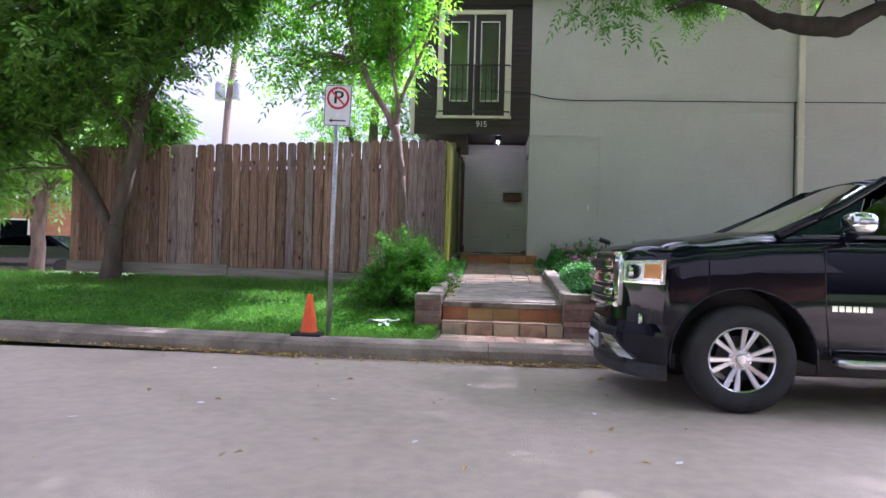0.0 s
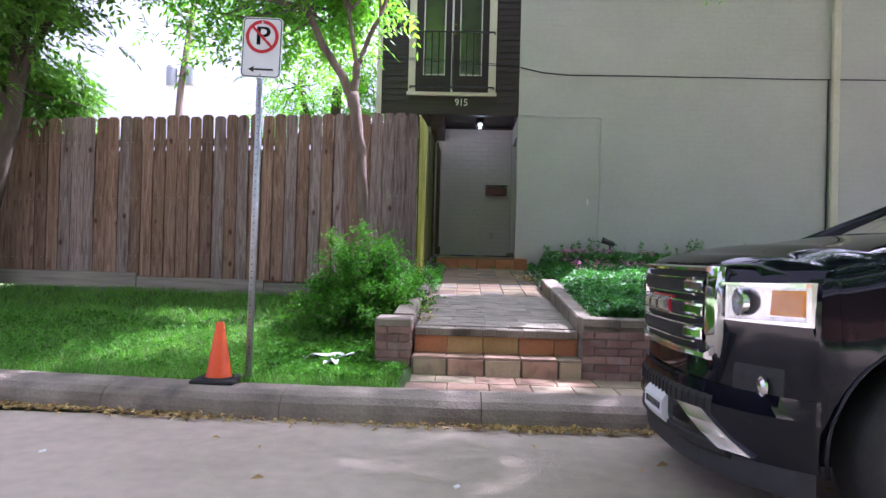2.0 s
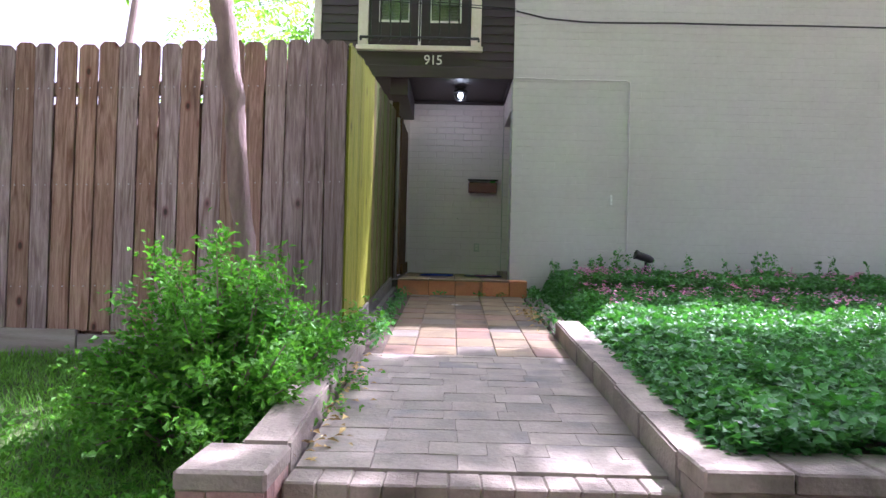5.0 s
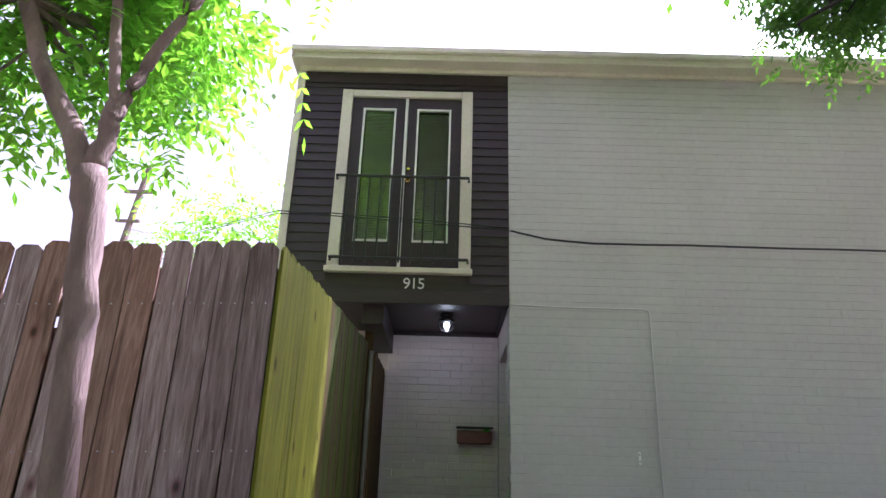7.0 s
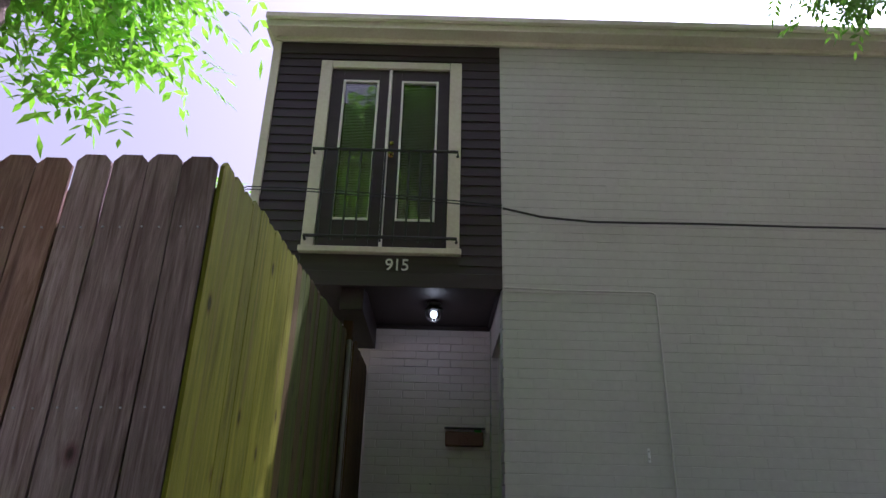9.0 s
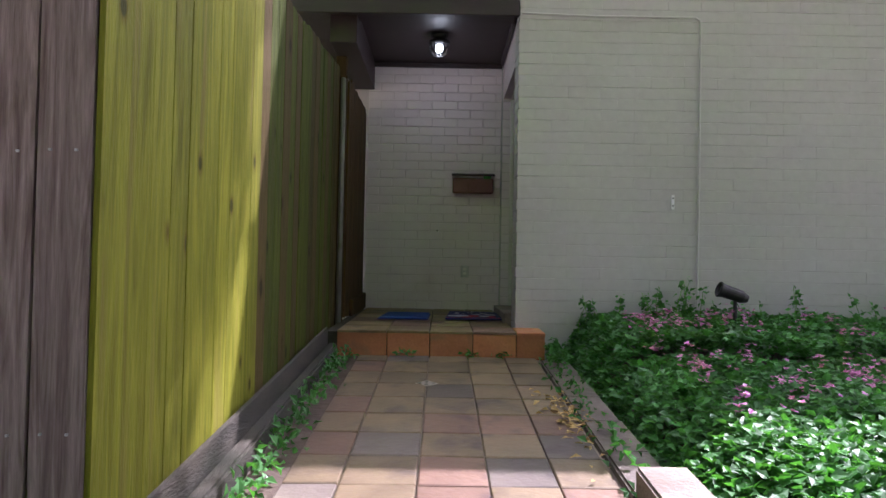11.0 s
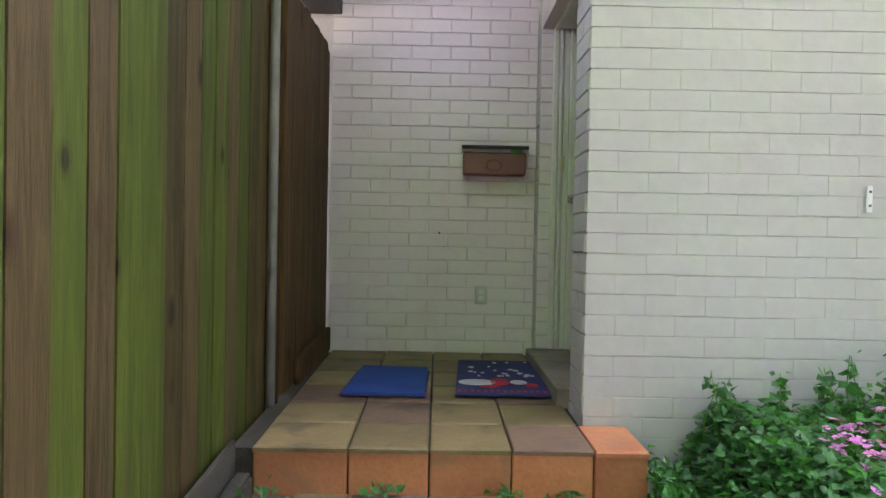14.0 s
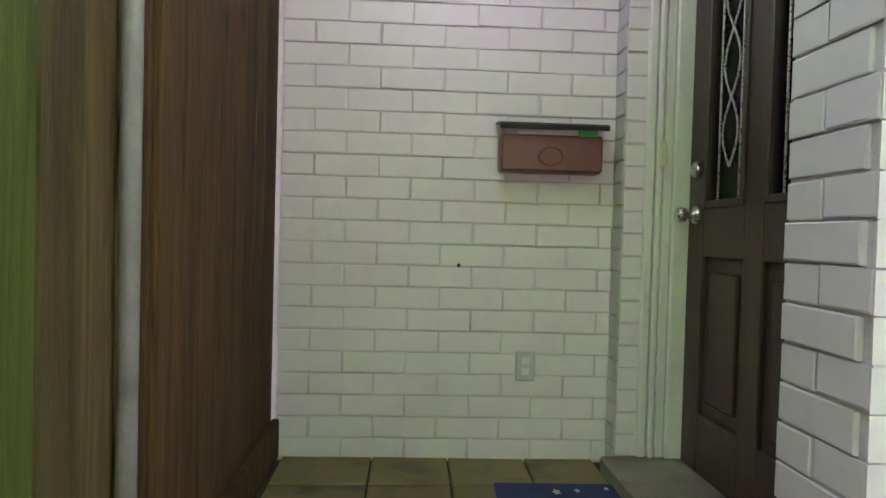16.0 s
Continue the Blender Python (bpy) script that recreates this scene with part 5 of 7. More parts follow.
# big oak whose limb hangs over the bed; its high clumps are unseen, added for shade
tree("oak_tree", "large spreading tree with a dark limb over the bed",
     [[(8.9, 10.6, 0.7, 0.42), (8.8, 10.6, 2.2, 0.34), (8.5, 10.7, 4.2, 0.30), (8.6, 10.8, 6.5, 0.2)],
      [(8.5, 10.7, 4.0, 0.17), (7.2, 10.8, 4.75, 0.13), (6.3, 10.8, 5.15, 0.115), (5.85, 10.8, 5.08, 0.11), (5.35, 10.8, 4.80, 0.15), (4.8, 10.8, 4.80, 0.145), (4.3, 10.8, 4.86, 0.12), (3.75, 10.8, 5.15, 0.10), (3.2, 10.9, 5.3, 0.06), (2.7, 11.0, 5.1, 0.02)],
      [(8.5, 10.8, 5.5, 0.14), (7.0, 11.4, 7.2, 0.09), (5.0, 12.0, 8.2, 0.05), (3.6, 12.2, 8.6, 0.02)],
      [(8.6, 10.8, 6.0, 0.12), (7.5, 9.0, 7.4, 0.08), (5.6, 8.0, 8.2, 0.04), (4.2, 7.4, 8.5, 0.02)],
      [(5.6, 8.0, 8.2, 0.05), (3.0, 7.8, 6.5, 0.035), (1.6, 7.7, 4.7, 0.02), (1.25, 7.7, 4.2, 0.01)]],
     [(3.6, 11.6, 6.1, 0.8, 0.8, 0.55, 2.4), (5.2, 11.2, 6.4, 1.6, 1.2, 0.8, 3), (7.4, 11.8, 8.0, 1.8, 1.3, 0.8, 4), (7.0, 11.0, 7.6, 2.0, 1.8, 1.3, 5), (4.6, 9.2, 8.2, 2.0, 1.6, 0.8, 6), (7.0, 8.5, 7.8, 2.0, 1.8, 1.2, 4), (3.3, 11.7, 5.75, 0.5, 0.4, 0.35, 1.8), (6.4, 6.6, 8.0, 2.0, 1.4, 0.9, 3), (3.9, 14.1, 10.4, 0.9, 0.75, 0.5, 2.2), (3.4, 10.6, 8.4, 2.0, 1.3, 0.6, 3), (4.5, 11.9, 7.9, 1.1, 0.75, 0.5, 1.5), (1.25, 7.7, 4.05, 0.5, 0.3, 0.22, 0.8)],
     1500, 23, M_BARK3, M_LEAF3, 160, 5, 0.26, 0.085, 0.03, high=[(9.8, 9.5, 7.0, 2.2, 2.2, 1.8, 7), (11.5, 12.0, 6.5, 2.0, 1.6, 1.8, 5), (2.6, 9.3, 8.9, 1.8, 1.4, 0.7, 7), (2.0, 7.8, 9.3, 2.0, 1.5, 0.5, 7), (0.8, 7.0, 8.9, 1.8, 1.6, 0.7, 5), (0.3, 8.8, 8.9, 2.2, 1.7, 0.8, 6), (-2.5, 6.8, 8.9, 2.2, 2.2, 0.8, 6), (2.5, 6.5, 8.6, 2.8, 2.4, 0.9, 9), (-0.5, 5.0, 8.8, 2.4, 2.4, 0.8, 7), (4.0, 2.6, 8.8, 3.0, 2.4, 0.9, 9), (1.0, 1.0, 8.9, 2.6, 2.4, 0.8, 7), (5.5, 7.5, 8.6, 2.4, 2.6, 0.9, 7), (7.5, 3.0, 8.9, 2.4, 2.6, 0.9, 6), (3.0, -1.5, 9, 3.2, 2.2, 0.9, 7), (7.5, -1.0, 9, 2.4, 2.2, 0.9, 5), (7.4, 9.8, 7.2, 1.8, 1.4, 0.7, 9), (9.2, 9.6, 7.2, 1.8, 1.5, 0.8, 8), (7.0, 11.4, 8.0, 1.2, 0.7, 0.6, 6), (9.0, 11.4, 8.0, 1.6, 0.7, 0.6, 8), (3.0, 12.74, 8.15, 0.5, 0.35, 0.3, 1.4)], high_count=3700)
# trees beyond the fence, and unseen ones across the street sized to cut skylight
for i, (bx, by, bz, rad, lab, leaf_m) in enumerate(((-3.3, 17.2, 4.9, 1.35, "sunlit tree behind the fence", M_LEAF2), (-13.5, 19.0, 4.2, 2.4, "dense tree beyond the side yard", M_LEAF),
                                                    (-17.0, 24.0, 5.0, 4.0, "dense tree across the side street", M_LEAF3), (-14.0, -12.0, 8.0, 5.5, "large unseen tree across the street holding back skylight", M_LEAF3),
                                                    (-4.0, -12.0, 9.0, 6.0, "large unseen tree across the street holding back skylight", M_LEAF3), (6.0, -11.5, 9.0, 6.0, "large unseen tree across the street holding back skylight", M_LEAF3), (15.0, -11.0, 8.5, 5.5, "large unseen tree across the street holding back skylight", M_LEAF3))):
    tree("tree", lab, [[(bx, by, 0.0, 0.22), (bx + 0.1, by, bz * 0.5, 0.17), (bx + 0.2, by, bz, 0.1)], [(bx + 0.1, by, bz * 0.5, 0.1), (bx - rad * 0.5, by, bz, 0.05)], [(bx + 0.1, by, bz * 0.55, 0.1), (bx + rad * 0.5, by + 0.4, bz + 0.2, 0.05)]],
         [(bx, by, bz + 0.4, rad, rad, rad * 0.75, 5), (bx - rad * 0.6, by, bz - 0.5, rad * 0.6, rad * 0.6, rad * 0.5, 2), (bx + rad * 0.6, by + 0.3, bz - 0.2, rad * 0.6, rad * 0.6, rad * 0.5, 2)],
         (170, 300, 330, 480, 560, 560, 480)[i], 40 + i, M_BARK2, leaf_m, 30, 4, *((0.34, 0.11, 0.045) if i == 0 else (0.6, 0.26, 0.11)))

# grass on the verge
r = np.random.default_rng(3)
n = 60000
gx, gy = r.uniform(-8.2, -0.62, n), 7.24 + 3.1 * r.uniform(0, 1, n) ** 1.15
thin = np.array([lump(a, b, 1.1, 9) for a, b in zip(gx, gy)])
keep = ((thin > -0.42) | (r.uniform(0, 1, n) < 0.25)) & (gy > np.array([verge_front(a) for a in gx]) + 0.02)
gx, gy = gx[keep], gy[keep]
gz = np.array([verge_z(a, b) for a, b in zip(gx, gy)])
g = np.stack([gx, gy, gz], 1)
n = len(g)
d = np.stack([r.normal(0, 0.45, n), r.normal(0, 0.45, n), np.ones(n)], 1)
side_v = np.stack([r.normal(0, 1, n), r.normal(0, 1, n), np.zeros(n)], 1)
side_v /= np.linalg.norm(side_v, axis=1, keepdims=True)
h = (r.uniform(0.035, 0.085, (n, 1)))
v = np.stack([g - side_v * 0.004, g + side_v * 0.004, g + d * h * 0.6 + side_v * 0.003, g + d * h + side_v * r.normal(0, 0.02, (n, 1)), g + d * h * 0.6 - side_v * 0.003], 1).reshape(-1, 3)
f = np.arange(n)[:, None] * 5
tagged(raw("grass", v.tolist(), [tuple(q) for q in np.concatenate([f + np.array([[0, 1, 2, 4]])], 0).tolist()] + [tuple(q) for q in (f + np.array([[4, 2, 3]])).tolist()], M_GRASS),
       "short green grass on the verge", "grass", kind="stuff")

# clover and weeds among the grass
n = 11000
wx = np.concatenate([r.normal(-1.2, 0.45, n // 2), r.uniform(-6.5, -0.7, n - n // 2)])
wy = np.concatenate([r.normal(7.95, 0.28, n // 2), r.uniform(7.55, 9.2, n - n // 2)])
ok = (wx < -0.62) & (wy > 7.5) & ((wx < -0.92) | (wy < 7.9))
wx, wy = wx[ok], wy[ok]
o = np.stack([wx, wy, [verge_z(a, b) + 0.05 for a, b in zip(wx, wy)]], 1)
tagged(leaf_mesh("weeds", leaves(o, np.stack([r.normal(0, 1, len(o)), r.normal(0, 1, len(o)), r.uniform(0.0, 0.7, len(o))], 1), 0.035, 0.026, r), M_BUSH), "low green weeds in the grass", "weeds", kind="stuff")

# bush by the pillar
bush = thing("bush", (-1.22, 9.2, 0.4), "loose bright green bush beside the brick pillar", "bush")
r = np.random.default_rng(11)
stems, bm = [], bmesh.new()
for i in range(185):
    a = r.uniform(0, math.tau)
    q = r.uniform(0, 1) ** 0.6
    ex = -1.14 + 0.68 * q * math.cos(a) + 0.09 * r.normal()
    ey = 9.12 + 0.70 * q * math.sin(a) + 0.08 * r.normal()
    ez = 0.36 + (1.0 + 0.12 * r.normal()) * (1 - 0.80 * q ** 2.2) * (0.55 + 0.45 * r.uniform())
    b0 = Vector((-1.14 + 0.35 * (ex + 1.14), 9.18 + 0.35 * (ey - 9.18), 0.36))
    e = Vector((ex, min(ey, 9.95), max(ez, 0.38)))
    mid = (b0 + e) / 2 + Vector((0, 0, 0.12))
    add_tube(bm, [b0, mid, e], [0.009, 0.006, 0.003], 4, caps=False)
    stems.append((b0, mid, e))
for e in ((-0.42, 9.55, 0.98), (-0.52, 9.75, 1.02), (-0.62, 9.9, 0.9), (-0.58, 9.3, 0.92), (-1.25, 9.3, 1.48), (-0.95, 9.35, 1.36), (-1.55, 9.2, 1.38)):
    b0, e = Vector((-1.1, 9.2, 0.6)), Vector(e)
    mid = (b0 + e) / 2 + Vector((0, 0, 0.1))
    add_tube(bm, [b0, mid, e], [0.007, 0.005, 0.003], 4, caps=False)
    stems += [(b0, mid, e)] * 2
tagged(part("branching", bm, M_BARK, bush), kind="stuff")
o = []
for b0, mid, e in stems:
    for k in range(125):
        t = r.uniform(0.25, 1.03) ** 0.7
        q = b0.lerp(mid, min(1, t * 2)) if t < 0.5 else mid.lerp(e, t * 2 - 1)
        o.append([q.x + r.normal(0, 0.045), q.y + r.normal(0, 0.045), q.z + r.normal(0, 0.04)])
o = np.array(o)
tagged(leaf_mesh("foliage", leaves(o, np.stack([r.normal(0, 1, len(o)), r.normal(-0.2, 1, len(o)), r.normal(0.35, 0.6, len(o))], 1), 0.044, 0.024, r), M_BUSH, bush), kind="stuff")

# ground cover in the bed
r = np.random.default_rng(12)
n = 130000
cx = 1.00 + 6.2 * r.uniform(0, 1, n) ** 1.35
cy = r.uniform(8.12, 13.78, n)


def cover_top(x, y):
    edge = min(1.0, max(0.0, (x - (0.96 + 0.012 * (y - 8))) / 0.22))
    return bed_z(x, y) + edge ** 0.6 * (0.18 + 0.05 * lump(x, y, 2.2, 2) + 0.03 * lump(x, y, 6, 5) + (0.10 if y > 12.6 else 0.0))


top = np.array([cover_top(a, b) for a, b in zip(cx, cy)])
o = np.stack([cx, cy, top - 0.13 * r.uniform(0, 1, n) ** 1.6], 1)
tagged(leaf_mesh("ground_cover", leaves(o, np.stack([r.normal(0, 1, n), r.normal(-0.25, 1, n), r.uniform(-0.1, 0.75, n)], 1), 0.046, 0.040, r, 0.8, 0.12), M_COVER),
       "dense dark green ground cover in the planting bed", "ground cover", kind="stuff")
# trailing shoots against the house wall
o, bm = [], bmesh.new()
for i in range(46):
    x = 1.15 + 6.0 * r.uniform() ** 1.5
    z0 = cover_top(x, 13.6)
    hgt = r.uniform(0.08, 0.30)
    p0, p1 = Vector((x, 13.62, z0 - 0.05)), Vector((x + r.normal(0, 0.07), 13.68, z0 + hgt))
    add_tube(bm, [p0, p0.lerp(p1, 0.5) + Vector((r.normal(0, 0.02), 0, 0)), p1], [0.004, 0.003, 0.002], 4, caps=False)
    for k in range(int(10 + hgt * 60)):
        q = p0.lerp(p1, r.uniform(0.1, 1.0))
        o.append([q.x + r.normal(0, 0.018), q.y + r.normal(0, 0.015), q.z + r.normal(0, 0.012)])
o = np.array(o)
shoots = tagged(leaf_mesh("vine_shoots", leaves(o, r.normal(0, 1, (len(o), 3)), 0.045, 0.04, r, 0.8, 0.1), M_COVER), "small leafy shoots climbing the painted wall", "vine", kind="stuff")
tagged(part("stalks", bm, M_BUSH, shoots), kind="stuff")
# pink flowers
o = []
for i in range(230):
    x, y = 1.38 + 4.2 * r.uniform() ** 1.4, 13.45 - 2.1 * r.uniform() ** 1.1
    c = np.array([x, y, cover_top(x, y) + 0.05])
    for k in range(r.integers(2, 9)):
        o.append(c + r.normal(0, 0.026, 3) * np.array([1, 1, 0.9]))
o = np.repeat(np.array(o), 5, 0)
k = np.tile(np.arange(5), len(o) // 5) * math.tau / 5
tagged(leaf_mesh("flowers", leaves(o, np.stack([np.cos(k), np.sin(k), np.full(len(k), 0.45)], 1) + r.normal(0, 0.35, (len(k), 3)), 0.020, 0.019, r, 0.2, 0.1), M_PINK), "clusters of small pink flowers in the bed", "flowers", kind="stuff")
# weeds at the foot of porch and fence
n = 900
wx = np.concatenate([r.normal(0.97, 0.03, 260), r.normal(-0.53, 0.035, 420), r.choice([-0.1, 0.34, 0.56], 50) + r.normal(0, 0.04, 50), r.normal(0.90, 0.05, 170)])
wy = np.concatenate([r.normal(13.42, 0.12, 260), r.uniform(10.3, 13.4, 420), r.normal(13.455, 0.01, 50), r.uniform(11.0, 13.3, 170)])
o = np.stack([wx, wy, [walk_z(b) + (r.uniform(0.005, 0.035) if -0.45 < a < 0.85 else r.uniform(0.01, 0.10)) for a, b in zip(wx, wy)]], 1)
tagged(leaf_mesh("weeds", leaves(o, r.normal(0, 1, (n, 3)) + np.array([0, 0, 0.4]), 0.045, 0.03, r), M_COVER), "small weeds growing in the joints", "weeds", kind="stuff")
# dead leaves in the gutter and on the walk
n = 1500
lx = np.concatenate([r.uniform(-5.5, 1.6, 500), r.normal(-3.3, 0.35, 260), r.normal(-2.2, 0.25, 160), r.normal(0.35, 0.35, 330), r.normal(-0.55, 0.07, 120), r.normal(0.80, 0.06, 130)])
ly = np.concatenate([6.90 - np.abs(r.normal(0, 0.06, 1250)), r.uniform(8.3, 10.2, 120), r.normal(12.0, 0.25, 130)])
lz = np.where(ly < 7, 0.045, [walk_z(b) + 0.012 for b in ly]) + r.uniform(0, 0.012, n)
ly = ly + np.where((ly < 7) & (lx < -1.5), 0.09 * (-lx - 1.5), 0)
o = np.stack([lx, ly, lz], 1)
tagged(leaf_mesh("dead_leaves", leaves(o, np.stack([r.normal(0, 1, n), r.normal(0, 1, n), r.normal(0.05, 0.15, n)], 1), 0.05, 0.024, r, 0.5), M_DRY), "dry yellow leaves lying in the gutter and on the walk", "leaves", kind="stuff")
n = 60
o = np.stack([r.uniform(-5, 2.5, n), r.uniform(1.5, 6.6, n), np.full(n, 0.05)], 1)
tagged(leaf_mesh("dead_leaves", leaves(o, np.stack([r.normal(0, 1, n), r.normal(0, 1, n), r.normal(0.03, 0.1, n)], 1), 0.06, 0.03, r, 0.5), M_DRY), "a few dry leaves scattered on the street", "leaves", kind="stuff")

# ---- upper french window ----
FW = thing("window_french", (-0.44, FY, 3.93), "tall dark french window in a cream frame with closed blinds", "window", kind="structure")
part("frame_board", boxes((-1.195, -1.075, FY - 0.035, FY + 0.05, 3.99, 6.17), bevel=0.005), M_CREAM, FW)
part("frame_board", boxes((0.185, 0.31, FY - 0.035, FY + 0.05, 3.99, 6.17), bevel=0.005), M_CREAM, FW)
part("frame_board", boxes((-1.072, 0.182, FY - 0.033, FY + 0.05, 6.08, 6.168), bevel=0.005), M_CREAM, FW)
part("window_sill", boxes((-1.215, 0.33, FY - 0.06, FY + 0.05, 3.93, 3.988), bevel=0.006), M_CREAM, FW)
for x0, x1, g0, g1 in ((-1.072, -0.463, -0.945, -0.565), (-0.427, 0.182, -0.325, 0.065)):
    leaf_door = part("door_leaf", boxes((x0, g0 - 0.001, FY + 0.0, FY + 0.04, 3.99, 6.078), (g1 + 0.001, x1, FY + 0.0, FY + 0.04, 3.99, 6.078), (g0, g1, FY + 0.0, FY + 0.04, 3.99, 4.285), (g0, g1, FY + 0.0, FY + 0.04, 5.94, 6.078)), M_SIDING, FW)
    w = 0.022
    part("glazing_bead", boxes((g0, g0 + w, FY - 0.008, FY + 0.03, 4.287, 5.938), (g1 - w, g1, FY - 0.008, FY + 0.03, 4.287, 5.938), (g0 + w, g1 - w, FY - 0.008, FY + 0.03, 4.287, 4.287 + w), (g0 + w, g1 - w, FY - 0.008, FY + 0.03, 5.938 - w, 5.938)), M_WHITE, leaf_door, "white glazing bead")
    pane = part("pane", boxes((g0 + w, g1 - w, FY + 0.012, FY + 0.017, 4.287 + w, 5.938 - w)), M_GLASS, leaf_door)
    pane.visible_shadow = False
    bm = bmesh.new()
    z = 4.33
    while z < 5.90:
        vs = [bm.verts.new((a, FY + 0.05 + dy, z + dz)) for a, dy, dz in ((g0 + 0.03, 0, 0), (g1 - 0.03, 0, 0), (g1 - 0.03, 0.007, 0.0165), (g0 + 0.03, 0.007, 0.0165))]
        bm.faces.new(vs)
        z += 0.0185
    tagged(part("blind", bm, M_BLIND, leaf_door, "grey slatted blind"), kind="stuff")
part("astragal", boxes((-0.461, -0.429, FY - 0.02, FY + 0.03, 4.0, 6.075), bevel=0.004), M_WHITE, FW, "white strip between the leaves")
part("window_handle", lathe([(0.0, 0.0), (0.028, 0.0), (0.028, 0.01), (0.016, 0.02), (0.016, 0.04), (0.03, 0.05), (0.028, 0.075), (0.0, 0.08)], Matrix.Translation((-0.395, FY - 0.002, 5.02)) @ Matrix.Rotation(math.pi / 2, 4, "X"), 16), M_BRASS, FW, "brass knob")
part("deadbolt", lathe([(0.0, 0.0), (0.022, 0.0), (0.02, 0.014), (0.0, 0.016)], Matrix.Translation((-0.395, FY - 0.002, 5.16)) @ Matrix.Rotation(math.pi / 2, 4, "X"), 14), M_BRASS, FW)
part("dark_backing", boxes((-1.07, 0.18, FY + 0.10, FY + 0.115, 4.0, 6.08)), M_DARK, FW)
RAIL = thing("balcony_rail", (-0.44, FY - 0.1, 3.99), "black wrought-iron rail across the french window", "rail")
for z in (4.055, 5.0):
    part("rail_bar", tube([(-1.16, FY - 0.04, z), (-1.16, FY - 0.13, z), (0.28, FY - 0.13, z), (0.28, FY - 0.04, z)], 0.016, 6), M_IRON, RAIL)
for i in range(11):
    x = -1.03 + 0.1185 * i
    part("baluster", boxes((x - 0.009, x + 0.009, FY - 0.139, FY - 0.121, 4.01, 5.0)), M_IRON, RAIL)


def lettering(text, size, at, depth, material, name, parent, label=""):
    cu = bpy.data.curves.new(name, "FONT")
    cu.body, cu.size, cu.extrude, cu.align_x, cu.align_y = text, size, depth, "CENTER", "CENTER"
    tmp = new(name + "_outline", cu)
    me = bpy.data.meshes.new_from_object(tmp.evaluated_get(bpy.context.evaluated_depsgraph_get()))
    bpy.data.objects.remove(tmp)
    me.transform(at)
    me.name = name
    return link(name, me, parent, label, material)


NUM = thing("house_number", (-0.28, FY - 0.02, 3.80), "white metal house number 915 on the dark siding", "house number")
for i, ch in enumerate("915"):
    lettering(ch, 0.165, Matrix.Translation((-0.345 + 0.075 * i, FY - 0.026, 3.815)) @ Matrix.Rotation(math.pi / 2, 4, "X"), 0.005, M_WHITE, "digit", NUM)

# porch lantern
LAMP = thing("ceiling_lantern", (0.08, 14.55, 3.70), "small lit lantern on the porch ceiling", "lamp")
part("canopy", lathe([(0.0, 0.0), (0.075, 0.0), (0.07, -0.02), (0.05, -0.035), (0.05, -0.05), (0.095, -0.058), (0.10, -0.075), (0.085, -0.085), (0.0, -0.085)], Matrix.Translation((0.08, 14.55, 3.70)), 20), M_IRON, LAMP, smooth=False)
part("bulb", lathe([(0.03, -0.085), (0.035, -0.10), (0.036, -0.13), (0.025, -0.15), (0.0, -0.155)], Matrix.Translation((0.08, 14.55, 3.70)), 16), M_BULB, LAMP, "glowing bulb", smooth=True)
part("glass_bowl", lathe([(0.078, -0.085), (0.08, -0.11), (0.072, -0.15), (0.05, -0.175), (0.0, -0.182)], Matrix.Translation((0.08, 14.55, 3.70)), 20), M_LENS, LAMP, smooth=True)
for k in range(6):
    t = k * math.tau / 6
    part("cage_rib", tube([(0.08 + r0 * math.cos(t), 14.55 + r0 * math.sin(t), 3.70 + h) for r0, h in ((0.082, -0.08), (0.085, -0.11), (0.076, -0.155), (0.05, -0.182), (0.005, -0.19))], 0.004, 5), M_IRON, LAMP)
glim = new("lantern_light", bpy.data.lights.new("lantern_light", "POINT"))
glim.data.energy, glim.data.color, glim.data.shadow_soft_size = 1.2, (0.85, 1.0, 0.85), 0.06
glim.location = (0.08, 14.55, 3.49)

# ---- front door ----
FD = thing("door_front", (0.96, 14.7, 1.25), "dark stained wooden front door with leaded glass, closed", "door", kind="structure")
DX, D0, D1, DZ0, DZ1 = 0.965, 14.22, 15.20, 1.26, 3.30
part("stile", boxes((DX, DX + 0.045, D0, D0 + 0.13, DZ0, DZ1), bevel=0.004), M_DOOR, FD)
part("stile", boxes((DX, DX + 0.045, D1 - 0.13, D1, DZ0, DZ1), bevel=0.004), M_DOOR, FD)
part("stile", boxes((DX, DX + 0.045, 14.65, 14.77, DZ0, DZ1), bevel=0.004), M_DOOR, FD)
for z0, z1 in ((DZ0, DZ0 + 0.22), (DZ0 + 0.80, DZ0 + 0.98), (DZ1 - 0.16, DZ1)):
    part("cross_rail", boxes((DX + 0.002, DX + 0.043, D0 + 0.13, 14.65, z0, z1), bevel=0.003), M_DOOR, FD)
    part("cross_rail", boxes((DX + 0.002, DX + 0.043, 14.77, D1 - 0.13, z0, z1), bevel=0.003), M_DOOR, FD)
